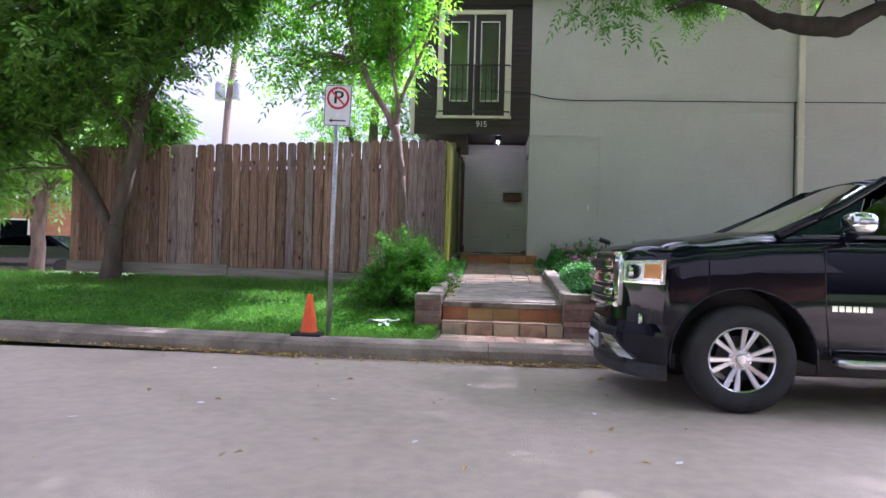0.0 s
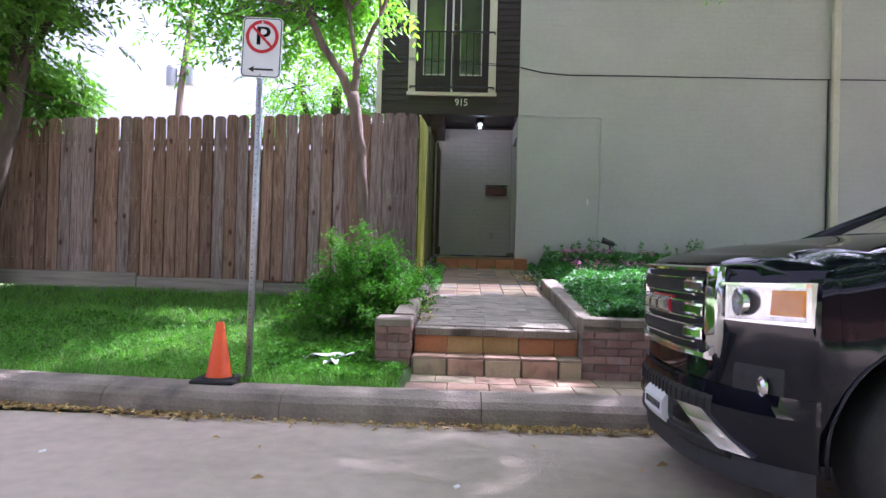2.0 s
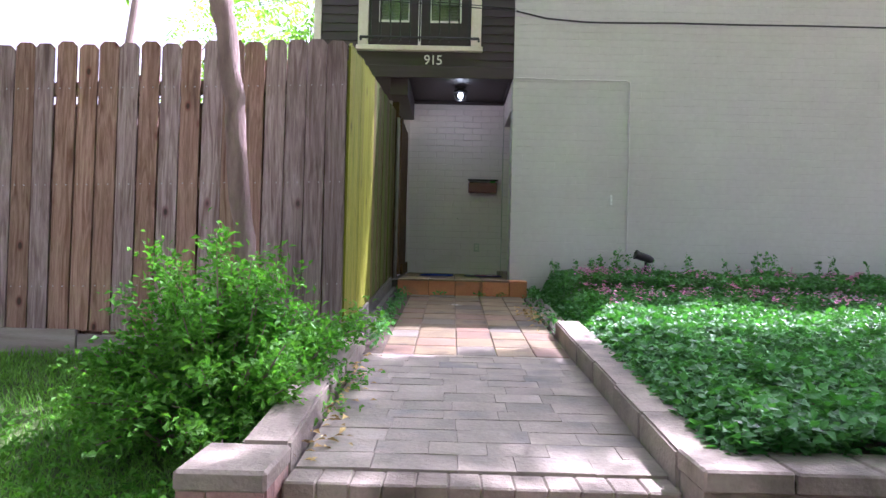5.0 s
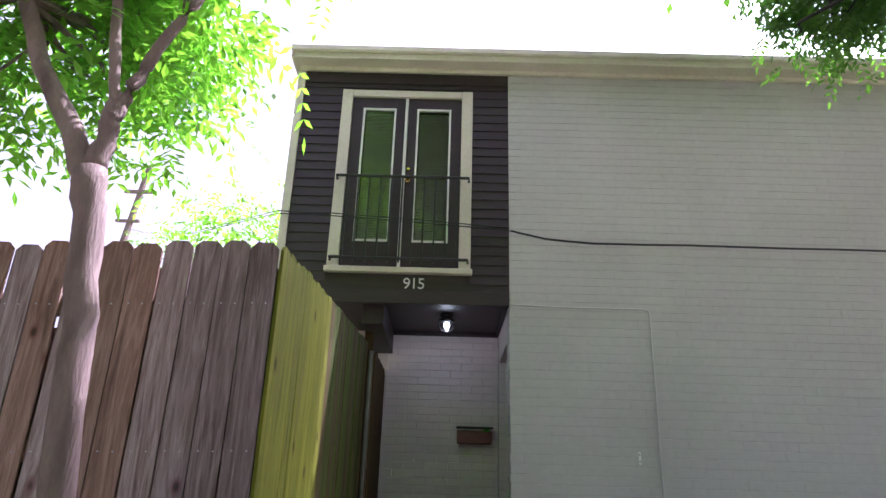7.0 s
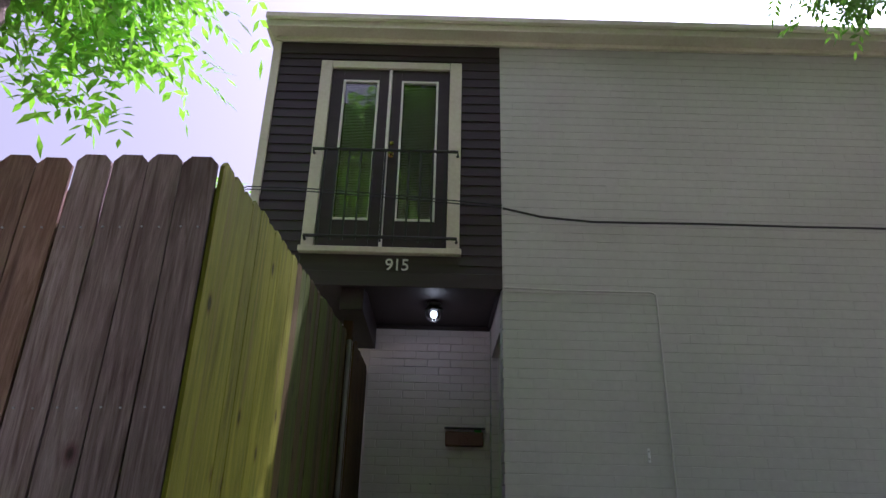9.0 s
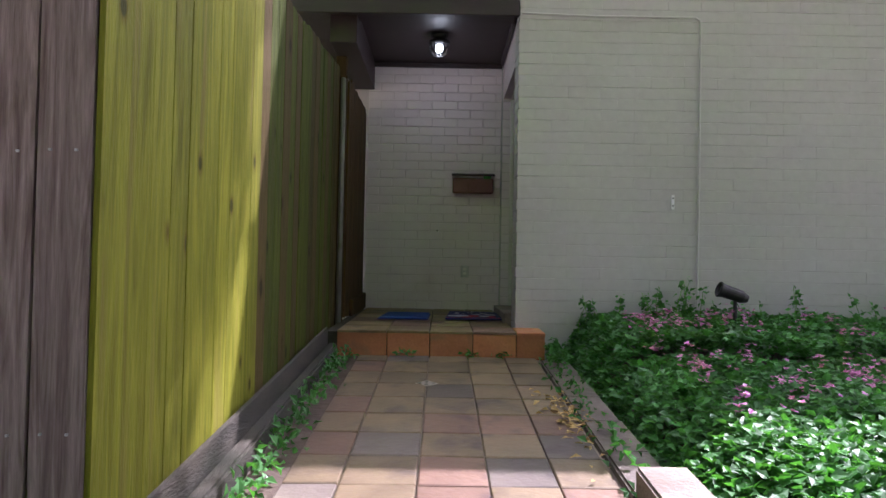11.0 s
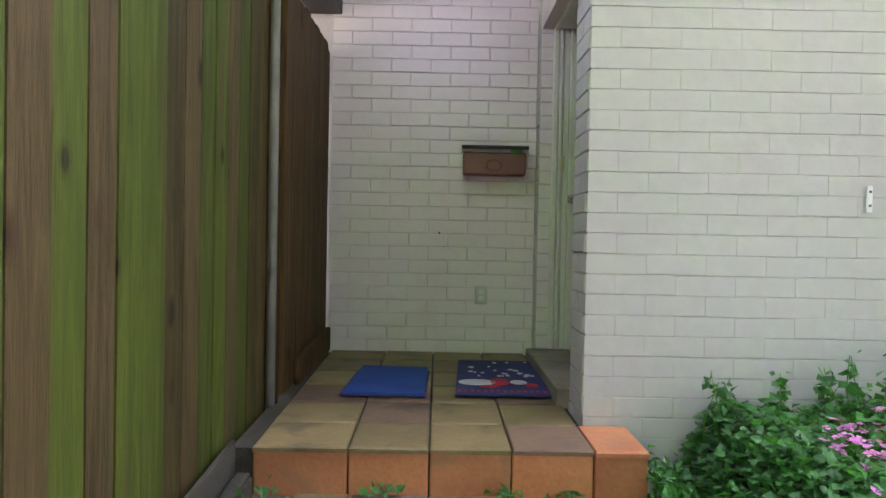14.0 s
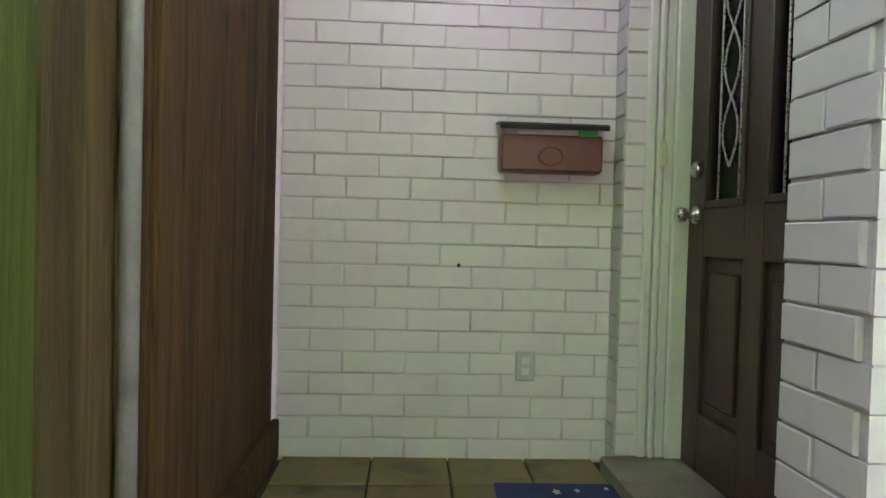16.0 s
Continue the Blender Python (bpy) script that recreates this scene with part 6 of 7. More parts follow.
for y0, y1 in ((D0 + 0.13, 14.65), (14.77, D1 - 0.13)):
    bm = boxes((DX + 0.018, DX + 0.034, y0 + 0.002, y1 - 0.002, DZ0 + 0.22, DZ0 + 0.80))
    add_box(bm, DX + 0.006, DX + 0.018, y0 + 0.045, y1 - 0.045, DZ0 + 0.27, DZ0 + 0.75, bevel=0.01)
    part("panel", bm, M_DOOR, FD)
    part("moulding", boxes((DX - 0.008, DX + 0.01, y0, y0 + 0.025, DZ0 + 0.98, DZ1 - 0.16), (DX - 0.008, DX + 0.01, y1 - 0.025, y1, DZ0 + 0.98, DZ1 - 0.16), (DX - 0.008, DX + 0.01, y0 + 0.025, y1 - 0.025, DZ0 + 0.98, DZ0 + 1.005), bevel=0.004), M_DOOR, FD)
    lite = part("leaded_pane", boxes((DX + 0.020, DX + 0.026, y0 + 0.01, y1 - 0.01, DZ0 + 0.98, DZ1 - 0.16)), M_LENS, FD, "leaded glass pane")
    yc = (y0 + y1) / 2
    for z in (DZ0 + 1.12, DZ0 + 1.36, DZ0 + 1.60):
        for sgn in (-1, 1):
            part("came", tube([(DX + 0.016, yc + sgn * 0.055 * math.sin(math.pi * u), z + 0.24 * u) for u in np.linspace(0, 1, 9)], 0.004, 5), M_NICKEL, lite)
    for dy in (-0.075, 0.075):
        part("came", tube([(DX + 0.016, yc + dy, DZ0 + 1.0), (DX + 0.016, yc + dy, DZ1 - 0.17)], 0.004, 5), M_NICKEL, lite)
    # pale sheet added behind the glass to imitate its bright reflection
    part("pale_curtain", boxes((DX + 0.09, DX + 0.10, y0 - 0.02, y1 + 0.02, DZ0 + 0.9, DZ1)), M_BLIND, FD)
knob_m = Matrix.Translation((DX, D1 - 0.07, 2.215)) @ Matrix.Rotation(-math.pi / 2, 4, "Y")
part("door_knob", lathe([(0.0, 0.0), (0.034, 0.0), (0.034, 0.008), (0.014, 0.014), (0.013, 0.04), (0.026, 0.046), (0.030, 0.062), (0.024, 0.078), (0.0, 0.082)], knob_m, 20), M_NICKEL, FD, "round satin nickel knob", smooth=True)
part("deadbolt", lathe([(0.0, 0.0), (0.032, 0.0), (0.03, 0.014), (0.018, 0.022), (0.0, 0.022)], Matrix.Translation((DX, D1 - 0.07, 2.385)) @ Matrix.Rotation(-math.pi / 2, 4, "Y"), 18), M_NICKEL, FD, smooth=True)
JAMB = thing("door_casing", (0.85, 15.24, 1.25), "white-painted moulded casing of the front door", "door frame", kind="structure")
for a, b, y in ((0.80, 0.835, 15.222), (0.838, 0.862, 15.208), (0.865, 0.905, 15.218), (0.905, 1.02, 15.205)):
    part("moulding", boxes((a, b, y, 15.254, 1.256, 3.36), bevel=0.006), M_WHITE, JAMB)
part("head", boxes((0.80, 1.02, 14.12, 15.2, 3.305, 3.36), bevel=0.005), M_WHITE, JAMB)
part("near_jamb", boxes((0.86, 1.02, 14.118, 14.215, 1.256, 3.304), bevel=0.005), M_WHITE, JAMB)
part("bell_button", boxes((0.842, 0.868, 15.192, 15.207, 2.40, 2.50), bevel=0.005), M_IVORY, JAMB, "ivory bell button")
# sheet added behind the door, painted near-black for an unlit hall
tagged(part("hall_dark", boxes((1.12, 1.16, 14.12, 15.36, 1.0, 3.7)), M_DARK), "near-black sheet for the unlit hall behind the front door", "wall", kind="structure")

# mailbox on the back wall
MB = thing("mailbox", (0.43, BY - 0.06, 2.37), "brown metal wall mailbox stuffed with mail", "mailbox")
bm = bmesh.new()
add_box(bm, 0.232, 0.638, BY - 0.112, BY - 0.014, 2.372, 2.52, bevel=0.01)
part("body", bm, M_MAIL, MB)
part("lid", prism([(BY - 0.014, 2.575), (BY - 0.014, 2.567), (BY - 0.135, 2.552), (BY - 0.142, 2.535), (BY - 0.148, 2.552), (BY - 0.13, 2.562)], Matrix(((0, 0, 1, 0.222), (1, 0, 0, 0), (0, 1, 0, 0), (0, 0, 0, 1))), 0.43), M_IRON, MB, "dark open lid")
part("emblem", lathe([(0.042, 0.0), (0.048, 0.004), (0.054, 0.0)], Matrix.Translation((0.43, BY - 0.112, 2.435)) @ Matrix.Rotation(math.pi / 2, 4, "X") @ Matrix.Diagonal((1, 0.75, 1, 1)), 28), M_MAIL, MB)
part("letter", boxes((0.25, 0.62, BY - 0.075, BY - 0.065, 2.45, 2.553)), M_PAPER, MB, "white letter")
part("letter", boxes((0.30, 0.60, BY - 0.098, BY - 0.09, 2.45, 2.540)), M_PAPER, MB, "white letter")
part("letter", boxes((0.54, 0.615, BY - 0.107, BY - 0.10, 2.48, 2.542)), M_GREENP, MB, "green printed letter")
OUT = thing("outlet", (0.37, BY, 1.58), "painted electrical outlet on the brick wall", "outlet")
part("cover_plate", boxes((0.33, 0.41, BY - 0.020, BY - 0.007, 1.525, 1.645), bevel=0.005), M_BLIND, OUT)
for z in (1.565, 1.608):
    part("socket", boxes((0.353, 0.387, BY - 0.0225, BY - 0.0195, z - 0.014, z + 0.014), bevel=0.001), M_WHITE, OUT)
tagged(part("wall_hook", boxes((0.08, 0.092, BY - 0.03, BY - 0.008, 1.985, 2.0), bevel=0.002), M_IRON), "tiny rusty hook in the brick wall", "hook")

# mats
MAT1 = thing("door_mat", (-0.18, 14.56, 1.18), "plain bright blue door mat with a dark rim", "mat")
part("mat_top", prism([(-0.378, 14.205), (0.02, 14.19), (0.035, 14.86), (-0.35, 14.885)], Matrix.Translation((0, 0, 1.186)), 0.012, bevel=0.003), M_BLUEMAT, MAT1)
part("rim", prism([(-0.39, 14.193), (0.032, 14.178), (0.047, 14.872), (-0.362, 14.897)], Matrix.Translation((0, 0, 1.181)), 0.008), M_NAVY, MAT1)
MAT2 = thing("door_mat", (0.42, 14.68, 1.18), "navy door mat with white and red winter motifs", "mat")
part("mat_top", prism([(0.175, 14.19), (0.65, 14.20), (0.695, 15.10), (0.22, 15.11)], Matrix.Translation((0, 0, 1.186)), 0.012, bevel=0.003), M_NAVY, MAT2)
r = random.Random(9)
for cx0, cy0, rx, ry, mt in ((0.30, 14.46, 0.10, 0.07, M_MATW), (0.42, 14.47, 0.05, 0.09, M_MATR), (0.52, 14.47, 0.045, 0.05, M_MATW), (0.36, 14.36, 0.05, 0.03, M_MATR), (0.58, 14.40, 0.035, 0.05, M_MATR)):
    part("motif", prism([(cx0 + rx * math.cos(t), cy0 + ry * math.sin(t)) for t in np.linspace(0, math.tau, 17)[:-1]], Matrix.Translation((0, 0, 1.196)), 0.005), mt, MAT2)
for i in range(26):
    cx0, cy0 = r.uniform(0.24, 0.63), r.uniform(14.62, 15.05)
    q = r.uniform(0.008, 0.022)
    part("motif", prism([(cx0 + q * (1 if k % 2 else 0.45) * math.cos(k * math.pi / 5), cy0 + q * 1.5 * (1 if k % 2 else 0.45) * math.sin(k * math.pi / 5)) for k in range(10)], Matrix.Translation((0, 0, 1.196)), 0.005), M_MATW, MAT2)
for i in range(14):
    cx0 = 0.19 + 0.033 * i
    part("motif", boxes((cx0, cx0 + 0.016, 14.245, 14.275, 1.196, 1.2005)), M_MATR, MAT2)

# ---- things on the front wall ----
PIPE = thing("downspout", (6.03, FY - 0.06, 1.0), "off-white rectangular downspout on the painted wall", "downspout")
part("pipe", boxes((5.97, 6.09, FY - 0.095, FY - 0.012, 1.1, 6.38), bevel=0.012), M_CREAM, PIPE)
for z in (1.8, 3.6, 5.4):
    part("strap", boxes((5.955, 6.105, FY - 0.102, FY - 0.008, z, z + 0.03), bevel=0.003), M_CREAM, PIPE)
part("elbow", tube([(6.03, FY - 0.055, 6.3), (6.03, FY - 0.08, 6.42), (6.03, 13.64, 6.48)], 0.055, 10), M_CREAM, PIPE)
tagged(part("cable", tube([(5.93, FY - 0.02, 1.1), (5.935, FY - 0.02, 2.6), (5.93, FY - 0.02, 4.33)], 0.012, 6), M_IRON), "black cable running down beside the downspout", "cable")
pts = [(HX + 0.01, FY - 0.03, 4.44), (0.9, FY - 0.035, 4.40), (1.1, FY - 0.035, 4.355), (1.3, FY - 0.035, 4.338)] + [(x, FY - 0.03, 4.325 + 0.012 * lump(x, 0.3, 0.8)) for x in np.linspace(1.6, 13.5, 24)]
tagged(part("wire", tube(pts, 0.011, 6), M_IRON), "black wire stapled across the painted brick wall", "wire")
for dz in (0.0, 0.03):
    tagged(part("wire", tube([(HX, FY - 0.06, 4.43 + dz), (-0.4, FY - 0.16, 4.46 + dz), (-1.2, FY - 0.17, 4.50 + dz), (-1.75, FY - 0.12, 4.53 + dz), (-4.0, 17.0, 5.6 + dz), (-8.0, 23.5, 8.2 + dz), (-12.1, 30.0, 11.0 + dz)], 0.006, 5), M_IRON), "thin service wire from the house to the pole", "wire")
COND = thing("conduit", (2.12, FY - 0.02, 1.2), "thin painted conduit on the brick wall", "conduit")
part("run", tube([(HX + 0.01, FY - 0.018, 3.625), (1.3, FY - 0.018, 3.61), (2.09, FY - 0.018, 3.612), (2.13, FY - 0.018, 3.59), (2.135, FY - 0.018, 3.54), (2.13, FY - 0.018, 2.4), (2.12, FY - 0.018, 1.15)], 0.009, 6), M_BRICK, COND)
PLATE = thing("wall_switch", (1.93, FY, 2.15), "small white bracket screwed to the wall", "bracket")
part("plate", boxes((1.918, 1.942, FY - 0.016, FY - 0.007, 2.10, 2.215), bevel=0.003), M_PAPER, PLATE)
for z in (2.125, 2.185):
    part("screw", boxes((1.925, 1.935, FY - 0.019, FY - 0.015, z, z + 0.01)), M_IRON, PLATE)
SPOT = thing("garden_spotlight", (2.22, 13.4, 1.1), "black garden spotlight standing among the plants", "spotlight")
part("stake", tube([(2.24, 13.4, 0.95), (2.24, 13.4, 1.43)], 0.014, 8), M_IRON, SPOT)
part("head", lathe([(0.0, -0.10), (0.03, -0.10), (0.045, -0.06), (0.048, 0.07), (0.058, 0.11), (0.052, 0.115), (0.04, 0.09), (0.0, 0.09)], Matrix.Translation((2.22, 13.38, 1.465)) @ Matrix.Rotation(-1.25, 4, "Y"), 18), M_IRON, SPOT, smooth=False)

# ---- street sign, cone, litter ----
SIGN = thing("no_parking_sign", (-1.76, 7.37, 0.2), "white no-parking sign with a red ring on a steel pole", "sign")
lean = Matrix.Translation((-1.76, 7.40, 0.2)) @ Matrix.Rotation(radians(0.6), 4, "Y")
bm = bmesh.new()
add_tube(bm, [(0, 0, -0.1), (0, 0, 2.60)], 0.026, 10)
bm.transform(lean)
part("pole", bm, M_STEEL, SIGN, "perforated galvanised pole", smooth=True)
bm = bmesh.new()
for i in range(46):
    bmesh.ops.create_cube(bm, size=1, matrix=lean @ Matrix.Translation((0, -0.0255, 0.1 + 0.052 * i)) @ Matrix.Diagonal((0.006, 0.003, 0.009, 1)))
tagged(part("pole_holes", bm, M_SIGNK, SIGN), kind="stuff")


def rounded(w, h, rad, n=5):
    out = []
    for cx0, cy0, a0 in ((w / 2 - rad, h / 2 - rad, 0), (-w / 2 + rad, h / 2 - rad, 90), (-w / 2 + rad, -h / 2 + rad, 180), (w / 2 - rad, -h / 2 + rad, 270)):
        out += [(cx0 + rad * math.cos(radians(a0 + 90 * k / n)), cy0 + rad * math.sin(radians(a0 + 90 * k / n))) for k in range(n + 1)]
    return out


face = lean @ Matrix.Translation((0.012, -0.03, 2.515)) @ Matrix.Rotation(radians(1.0), 4, "Y") @ UPRIGHT
part("plate", prism(rounded(0.305, 0.457, 0.035), face, 0.004), M_SIGNW, SIGN)
bm = bmesh.new()
outer, inner = rounded(0.292, 0.444, 0.03), rounded(0.278, 0.43, 0.024)
vo, vi = [bm.verts.new((*q, 0.0)) for q in outer], [bm.verts.new((*q, 0.0)) for q in inner]
for k in range(len(vo)):
    bm.faces.new((vo[k], vo[(k + 1) % len(vo)], vi[(k + 1) % len(vo)], vi[k]))
bm.transform(face @ Matrix.Translation((0, 0, 0.0052)))
part("border_line", bm, M_SIGNK, SIGN)
lettering("P", 0.20, face @ Matrix.Translation((0, 0.082, 0.0055)) @ Matrix.Diagonal((1.12, 1, 1, 1)), 0.0006, M_SIGNK, "letter_p", SIGN, "black letter P")
lettering("P", 0.20, face @ Matrix.Translation((0.006, 0.082, 0.0055)) @ Matrix.Diagonal((1.12, 1, 1, 1)), 0.0006, M_SIGNK, "letter_p", SIGN, "black letter P")
part("red_ring", lathe([(0.100, 0.0), (0.100, 0.0012), (0.125, 0.0012), (0.125, 0.0)], face @ Matrix.Translation((0, 0.082, 0.0062)), 48), M_SIGNR, SIGN, "red prohibition ring")
bm = boxes((-0.105, 0.105, -0.0095, 0.0095, 0.0, 0.0012))
bm.transform(face @ Matrix.Translation((0, 0.082, 0.0076)) @ Matrix.Rotation(radians(-45), 4, "Z"))
part("red_slash", bm, M_SIGNR, SIGN, "red slash")
part("arrow", prism([(-0.095, -0.165), (-0.05, -0.14), (-0.055, -0.158), (0.095, -0.158), (0.095, -0.172), (-0.055, -0.172), (-0.05, -0.19)], face @ Matrix.Translation((0, 0, 0.0048)), 0.0012), M_SIGNK, SIGN, "black arrow")
for y in (0.19, -0.205):
    part("bolt", lathe([(0.009, 0.0), (0.009, 0.006), (0.0, 0.008)], face @ Matrix.Translation((0, y, 0.004)), 8), M_STEEL, SIGN)
CONE = thing("traffic_cone", (-1.96, 7.33, 0.2), "bright orange traffic cone with a black base on the kerb", "traffic cone")
part("cone_shell", lathe([(0.098, 0.03), (0.092, 0.045), (0.028, 0.435), (0.022, 0.44), (0.018, 0.435), (0.02, 0.40)], Matrix.Translation((-1.96, 7.33, 0.205)), 28), M_CONE, CONE, smooth=True)
part("base", boxes((-2.125, -1.795, 7.165, 7.495, 0.204, 0.232), bevel=0.012), M_RUBBER, CONE)
part("collar", lathe([(0.125, 0.026), (0.118, 0.034), (0.10, 0.036)], Matrix.Translation((-1.96, 7.33, 0.205)), 28), M_RUBBER, CONE)
for nm, pts, lab in (("litter_strip", [(-1.50, 7.98, 0.005), (-1.42, 7.99, 0.035), (-1.22, 8.03, 0.025), (-1.08, 8.06, 0.03)], "crumpled white plastic strip on the grass"), ("litter_paper", [(-1.28, 7.80, 0.02), (-1.22, 7.81, 0.05), (-1.16, 7.80, 0.03)], "crumpled scrap of white paper on the grass")):
    bm = bmesh.new()
    rings = []
    for i, q in enumerate(pts):
        z = verge_z(q[0], q[1]) + q[2] + 0.035
        rings.append([bm.verts.new((q[0] + 0.01 * (i % 2), q[1] + u, z + 0.022 * math.sin(3 * i + 9 * u * 5))) for u in (-0.045, -0.015, 0.015, 0.045)])
    for r0, r1 in zip(rings, rings[1:]):
        for k in range(3):
            bm.faces.new((r0[k], r0[k + 1], r1[k + 1], r1[k]))
    g = bmesh.ops.extrude_face_region(bm, geom=list(bm.faces))["geom"]
    bmesh.ops.translate(bm, verts=[v for v in g if isinstance(v, bmesh.types.BMVert)], vec=(0, 0, 0.006))
    tagged(part(nm, bm, M_PAPER), lab, "litter")
r = random.Random(31)
for i in range(9):
    x, y = r.uniform(-3.5, 1.0), r.uniform(3.5, 6.8)
    bm = prism([(0, 0), (0.04, 0.005), (0.05, 0.03), (0.01, 0.025)], Matrix.Translation((x, y, 0.045)) @ Matrix.Rotation(r.uniform(0, 6), 4, "Z") @ Matrix.Rotation(0.15, 4, "X"), 0.002)
    tagged(part("litter_scrap", bm, M_PAPER), "small pale scrap of litter on the street", "litter", group="scraps on the street")

# ---- distance ----
POLE = thing("utility_pole", (-12.3, 30, 0), "wooden utility pole with two grey transformers", "utility pole")
part("pole", tube([(-12.75, 30, 0), (-12.3, 30, 8), (-11.6, 30, 13.6)], [0.17, 0.15, 0.11], 10), M_POLE, POLE)
for dx in (-0.42, 0.42):
    part("transformer", lathe([(0.0, 0.0), (0.22, 0.0), (0.23, 0.05), (0.23, 0.75), (0.18, 0.84), (0.0, 0.86)], Matrix.Translation((-12.25 + dx, 29.9, 8.0)), 16), M_STEEL, POLE, "grey transformer can")
part("cross_arm", boxes((-12.3, -11.2, 29.85, 29.97, 12.4, 12.52)), M_POLE, POLE)
part("cross_arm", boxes((-12.4, -11.5, 29.85, 29.97, 11.2, 11.30)), M_POLE, POLE)
ACROSS = thing("house", (2, -19, 0), "long orange brick house across the street", "house")
part("wall", boxes((-14, 14, -26, -19, 0, 3.2)), M_HOUSEB, ACROSS)
part("roof", prism([(-26.5, 3.2), (-18.4, 3.2), (-22.5, 5.6)], Matrix(((0, 0, 1, -14.5), (1, 0, 0, 0), (0, 1, 0, 0), (0, 0, 0, 1))), 29), M_ROOF, ACROSS)
HOUSE = thing("house", (-22, 34, 0), "low orange brick house across the side street", "house")
part("wall", boxes((-31, -16, 32, 40, 0, 3.4)), M_HOUSEB, HOUSE)
part("roof", prism([(31.4, 3.4), (40.6, 3.4), (36, 5.8)], Matrix(((0, 0, 1, -31.5), (1, 0, 0, 0), (0, 1, 0, 0), (0, 0, 0, 1))), 16), M_ROOF, HOUSE)
for x in (-28, -24, -20):
    win = part("window", boxes((x - 0.8, x + 0.8, 31.93, 31.99, 1.0, 2.4)), M_WHITE, HOUSE)
    part("pane", boxes((x - 0.72, x + 0.72, 31.91, 31.925, 1.08, 2.32)), M_TINT, win)
tagged(part("garden_wall_far", boxes((-23, -13.0, 25.0, 25.3, 0.0, 1.0), bevel=0.02), M_CONC), "pale low wall along the side street", "wall", kind="structure")
CAR = thing("parked_car", (-16.0, 22.5, 0.02), "dark car parked on the side street", "car")
part("body", prism([(-18.2, 0.35), (-18.1, 0.85), (-17.2, 0.98), (-16.6, 1.42), (-15.0, 1.44), (-14.3, 1.0), (-13.7, 0.9), (-13.6, 0.35)], UPRIGHT @ Matrix.Translation((0, 0, -23.4)), 1.7, bevel=0.06), M_PAINT, CAR)
part("side_window", prism([(-17.0, 1.0), (-16.5, 1.36), (-15.1, 1.38), (-14.6, 1.02)], UPRIGHT @ Matrix.Translation((0, 0, -21.71)), 0.02), M_TINT, CAR)
for x in (-17.3, -14.5):
    part("wheel", lathe([(0.0, 0.0), (0.2, 0.0), (0.2, 0.02), (0.31, 0.0), (0.32, -0.2)], Matrix.Translation((x, 21.68, 0.34)) @ Matrix.Rotation(math.pi / 2, 4, "X"), 20), M_RUBBER, CAR)

# ---- tiles ----


def tile_mesh(name, material, seed, ease=0.02, t=0.02):
    """A tile one unit wide and long, slightly uneven, with eased edges."""
    q = random.Random(seed)
    vs = []
    for z, inset in ((0.0, 0.0), (t - 0.004, 0.0), (t, ease)):
        for sx, sy in ((0, 0), (1, 0), (1, 1), (0, 1)):
            vs.append((sx + (inset if sx == 0 else -inset), sy + (inset if sy == 0 else -inset), z + q.uniform(-0.002, 0.002) * (z > 0)))
    fs = [(j + i, j + (i + 1) % 4, j + 4 + (i + 1) % 4, j + 4 + i) for j in (0, 4) for i in range(4)] + [(8, 9, 10, 11)]
    me = bpy.data.meshes.new(name)
    me.from_pydata(vs, [], fs)
    me.update()
    me.materials.append(material)
    return me


TY_, TR_, TP_, TG_, TW_, TO_, TD_, TF_, TT_ = ([tile_mesh("tile", m, 60 + i, 0.004 if m is M_FLAG else 0.02) for i in range(3)] for m in (M_TILE_Y, M_TILE_R, M_TILE_P, M_TILE_G, M_TILE_W, M_TILE_O, M_TILE_D, M_FLAG, M_TILE_T))
r = random.Random(77)


def tile(parent, kind_of, x0, x1, y0, y1, m, gap=0.006):
    me = kind_of[r.randrange(3)]
    link("tile", me, parent, at=m @ Matrix.Translation((x0 + gap / 2, y0 + gap / 2, r.uniform(-0.001, 0.002))) @ Matrix.Diagonal((x1 - x0 - gap, y1 - y0 - gap, 1, 1)))


COLS = [-0.45, -0.235, 0.06, 0.335, 0.60, 0.83]
slope = math.atan(0.0775)
y = 10.274
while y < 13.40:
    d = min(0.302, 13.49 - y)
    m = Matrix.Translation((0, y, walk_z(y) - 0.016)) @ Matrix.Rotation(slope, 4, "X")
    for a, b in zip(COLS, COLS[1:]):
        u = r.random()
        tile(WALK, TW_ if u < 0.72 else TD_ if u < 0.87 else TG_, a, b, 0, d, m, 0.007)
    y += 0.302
# small worn pavers on the street end of the walk, joints nearly flush
y = 8.275
while y < 10.26:
    d = min(r.uniform(0.12, 0.17), 10.272 - y)
    m = Matrix.Translation((0, y, walk_z(y) - 0.0165)) @ Matrix.Rotation(slope, 4, "X")
    x = -0.555
    while x < 0.83:
        w = min(r.uniform(0.2, 0.34), 0.838 - x)
        if 0.838 - x - w < 0.1:
            w = 0.838 - x
        tile(WALK, TF_, x, x + w, 0, d, m, 0.0006)
        x += w
    y += d
decor = Matrix.Translation((0.06, 12.69, walk_z(12.69) - 0.0145)) @ Matrix.Rotation(slope, 4, "X") @ Matrix.Rotation(math.pi / 4, 4, "Z")
tile(WALK, [tile_mesh("tile", M_DECOR, 5)] * 3, -0.055, 0.055, -0.055, 0.055, decor)
for dx, dy in ((0, 0.0), (0.03, 0.03), (-0.03, 0.03), (0.03, -0.03), (-0.03, -0.03)):
    bm = boxes((dx - 0.009, dx + 0.009, dy - 0.009, dy + 0.009, 0.019, 0.0235))
    bm.transform(decor)
    part("tile_motif", bm, M_DECORG, WALK)
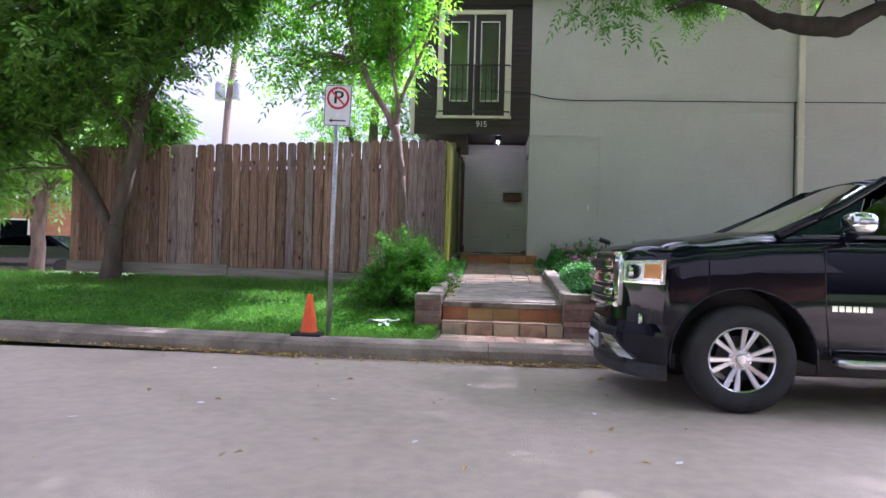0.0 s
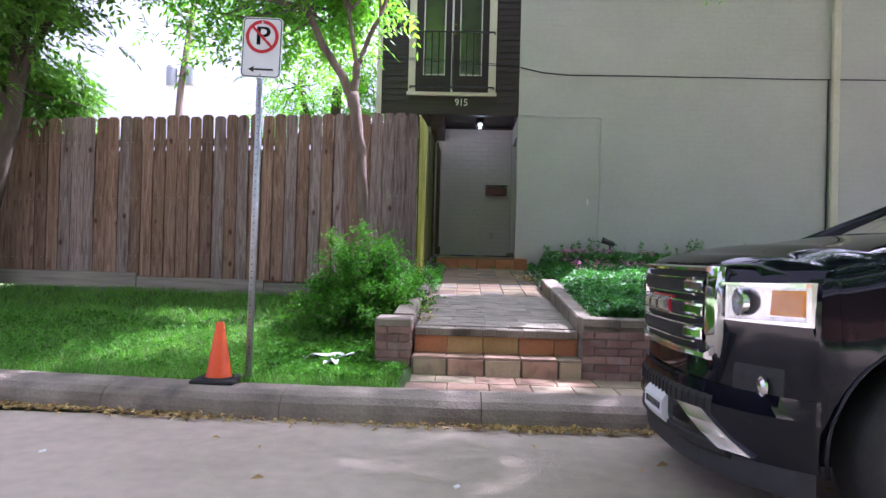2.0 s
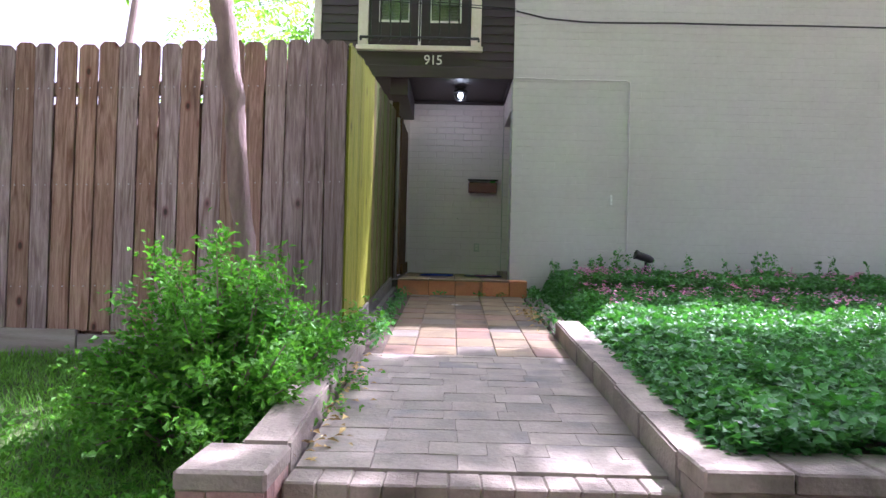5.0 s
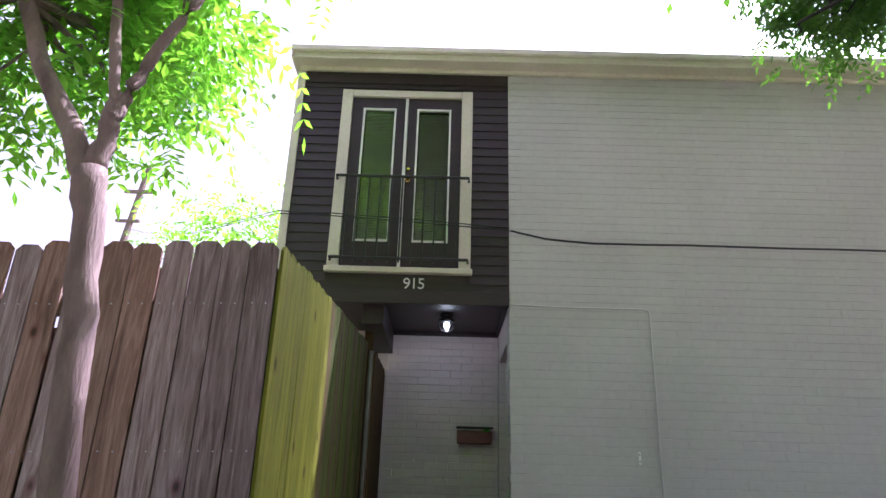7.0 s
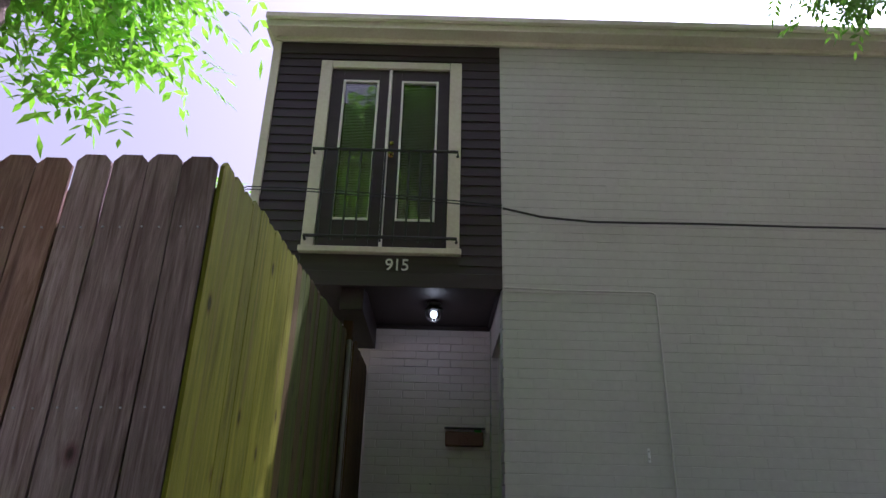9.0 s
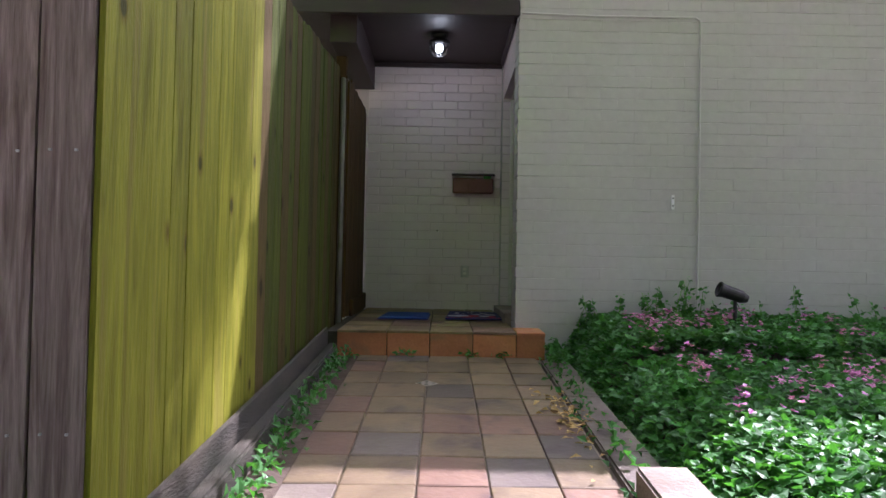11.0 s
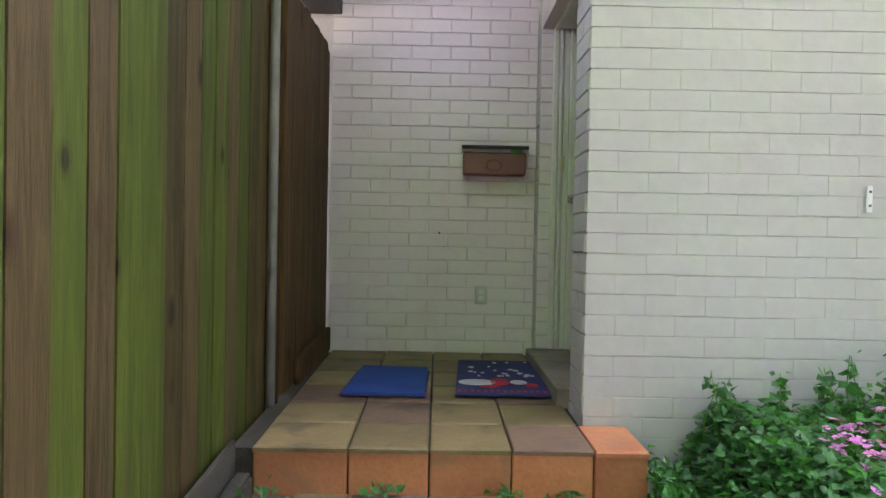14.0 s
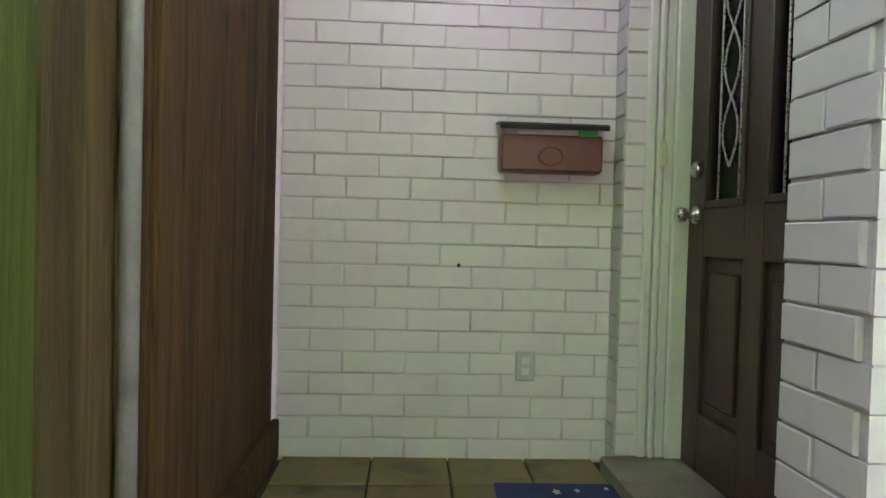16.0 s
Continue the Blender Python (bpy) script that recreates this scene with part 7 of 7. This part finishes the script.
# porch floor and riser
PCOLS = [-0.612, -0.25, 0.06, 0.375, 0.69]
ps = math.atan(0.05 / 2.1)
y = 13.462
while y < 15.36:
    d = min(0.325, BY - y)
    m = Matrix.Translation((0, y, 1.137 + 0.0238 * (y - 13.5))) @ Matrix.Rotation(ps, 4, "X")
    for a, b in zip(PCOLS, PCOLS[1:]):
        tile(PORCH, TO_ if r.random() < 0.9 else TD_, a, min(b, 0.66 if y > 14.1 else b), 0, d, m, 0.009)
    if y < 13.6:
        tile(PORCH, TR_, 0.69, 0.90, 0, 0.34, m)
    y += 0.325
up = Matrix.Rotation(math.pi / 2, 4, "X")
for a, b in zip(PCOLS + [0.90], (PCOLS + [0.90])[1:]):
    tile(PORCH, TR_, a, b, 0, 0.185, Matrix.Translation((0, 13.50, 0.955)) @ up)
# steps
SCOLS = [-0.565, -0.28, 0.03, 0.335, 0.64, 0.835]
for i, (a, b) in enumerate(zip(SCOLS, SCOLS[1:])):
    tile(STEPS, (TR_, TY_, TY_, TR_, TR_)[i], a, b, 0, 0.165, Matrix.Translation((0, 8.168, 0.345)) @ up)
    tile(STEPS, (TP_, TP_, TP_, TP_, TT_)[i], a, b, 0, 0.262, Matrix.Translation((0, 7.915, 0.330)))
    tile(STEPS, (TT_, TP_, TT_, TP_, TT_)[i], a + 0.012, b, 0, 0.145, Matrix.Translation((0, 7.92, 0.185)) @ up)
for i in range(10):
    a = -0.68 + 0.32 * i
    tile(LAND, TT_ if r.random() < 0.6 else TP_, a, a + 0.32, 0, 0.31, Matrix.Translation((0, 7.60, 0.176)))
    tile(LAND, TP_ if r.random() < 0.4 else TT_, a + 0.1, a + 0.42, 0, 0.305, Matrix.Translation((0, 7.29, 0.176)))

# ---- old bricks of pillar and garden wall ----
old = []
for i in range(4):
    me = brick_mesh("brick", 0.192, 0.060, 0.016, 300 + i)
    me.materials.clear()
    me.materials.append(M_OLDBRICK)
    old.append(me)


def old_wall(parent, m, length, rows):
    q = random.Random(int(length * 1000))
    for k in range(rows):
        x = -0.1 if k % 2 else 0.0
        while x < length - 0.02:
            a, b = max(0.0, x), min(length, x + 0.192)
            if b - a > 0.03:
                link("brick", old[q.randrange(4)], parent, at=m @ Matrix.Translation((a, 0, 0.068 * k)) @ Matrix.Diagonal(((b - a) / 0.192, q.uniform(0.7, 1.2), 1, 1)))
            x += 0.20


old_wall(WALL_R, Matrix.Translation((0.845, 7.965, 0.185)), 2.6, 6)
old_wall(PILLAR, Matrix.Translation((-0.872, 7.965, 0.185)), 0.285, 6)
old_wall(PILLAR, Matrix.Translation((-0.865, 8.255, 0.185)) @ Matrix.Rotation(-math.pi / 2, 4, "Z"), 0.29, 6)
old_wall(PILLAR, Matrix.Translation((-0.595, 7.965, 0.185)) @ Matrix.Rotation(math.pi / 2, 4, "Z"), 0.29, 6)

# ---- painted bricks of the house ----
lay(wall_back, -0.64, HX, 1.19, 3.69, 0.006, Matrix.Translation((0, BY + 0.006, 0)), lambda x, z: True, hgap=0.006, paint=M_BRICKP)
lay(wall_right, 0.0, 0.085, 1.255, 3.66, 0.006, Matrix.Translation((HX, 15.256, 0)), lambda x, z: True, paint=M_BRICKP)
lay(wall_right, 0.0, 0.115, 1.19, 3.66, 0.006, Matrix.Translation((HX + 0.006, BY, 0)) @ Matrix.Rotation(-math.pi / 2, 4, "Z"), lambda x, z: True, 1)
lay(wall_front, 0.0, 0.29, 0.93, 3.66, 0.008, Matrix.Translation((HX + 0.006, 14.112, 0)) @ Matrix.Rotation(-math.pi / 2, 4, "Z"), lambda x, z: True, 1)
lay(wall_front, HX - 0.002, 9.6, 0.75, EAVE - 0.03, 0.0008, Matrix.Translation((0, FY + 0.006, 0)), lambda x, z: x < 2.3 and 0.9 < z < 3.3, 0, 0.0042, 0.002, 0.15)
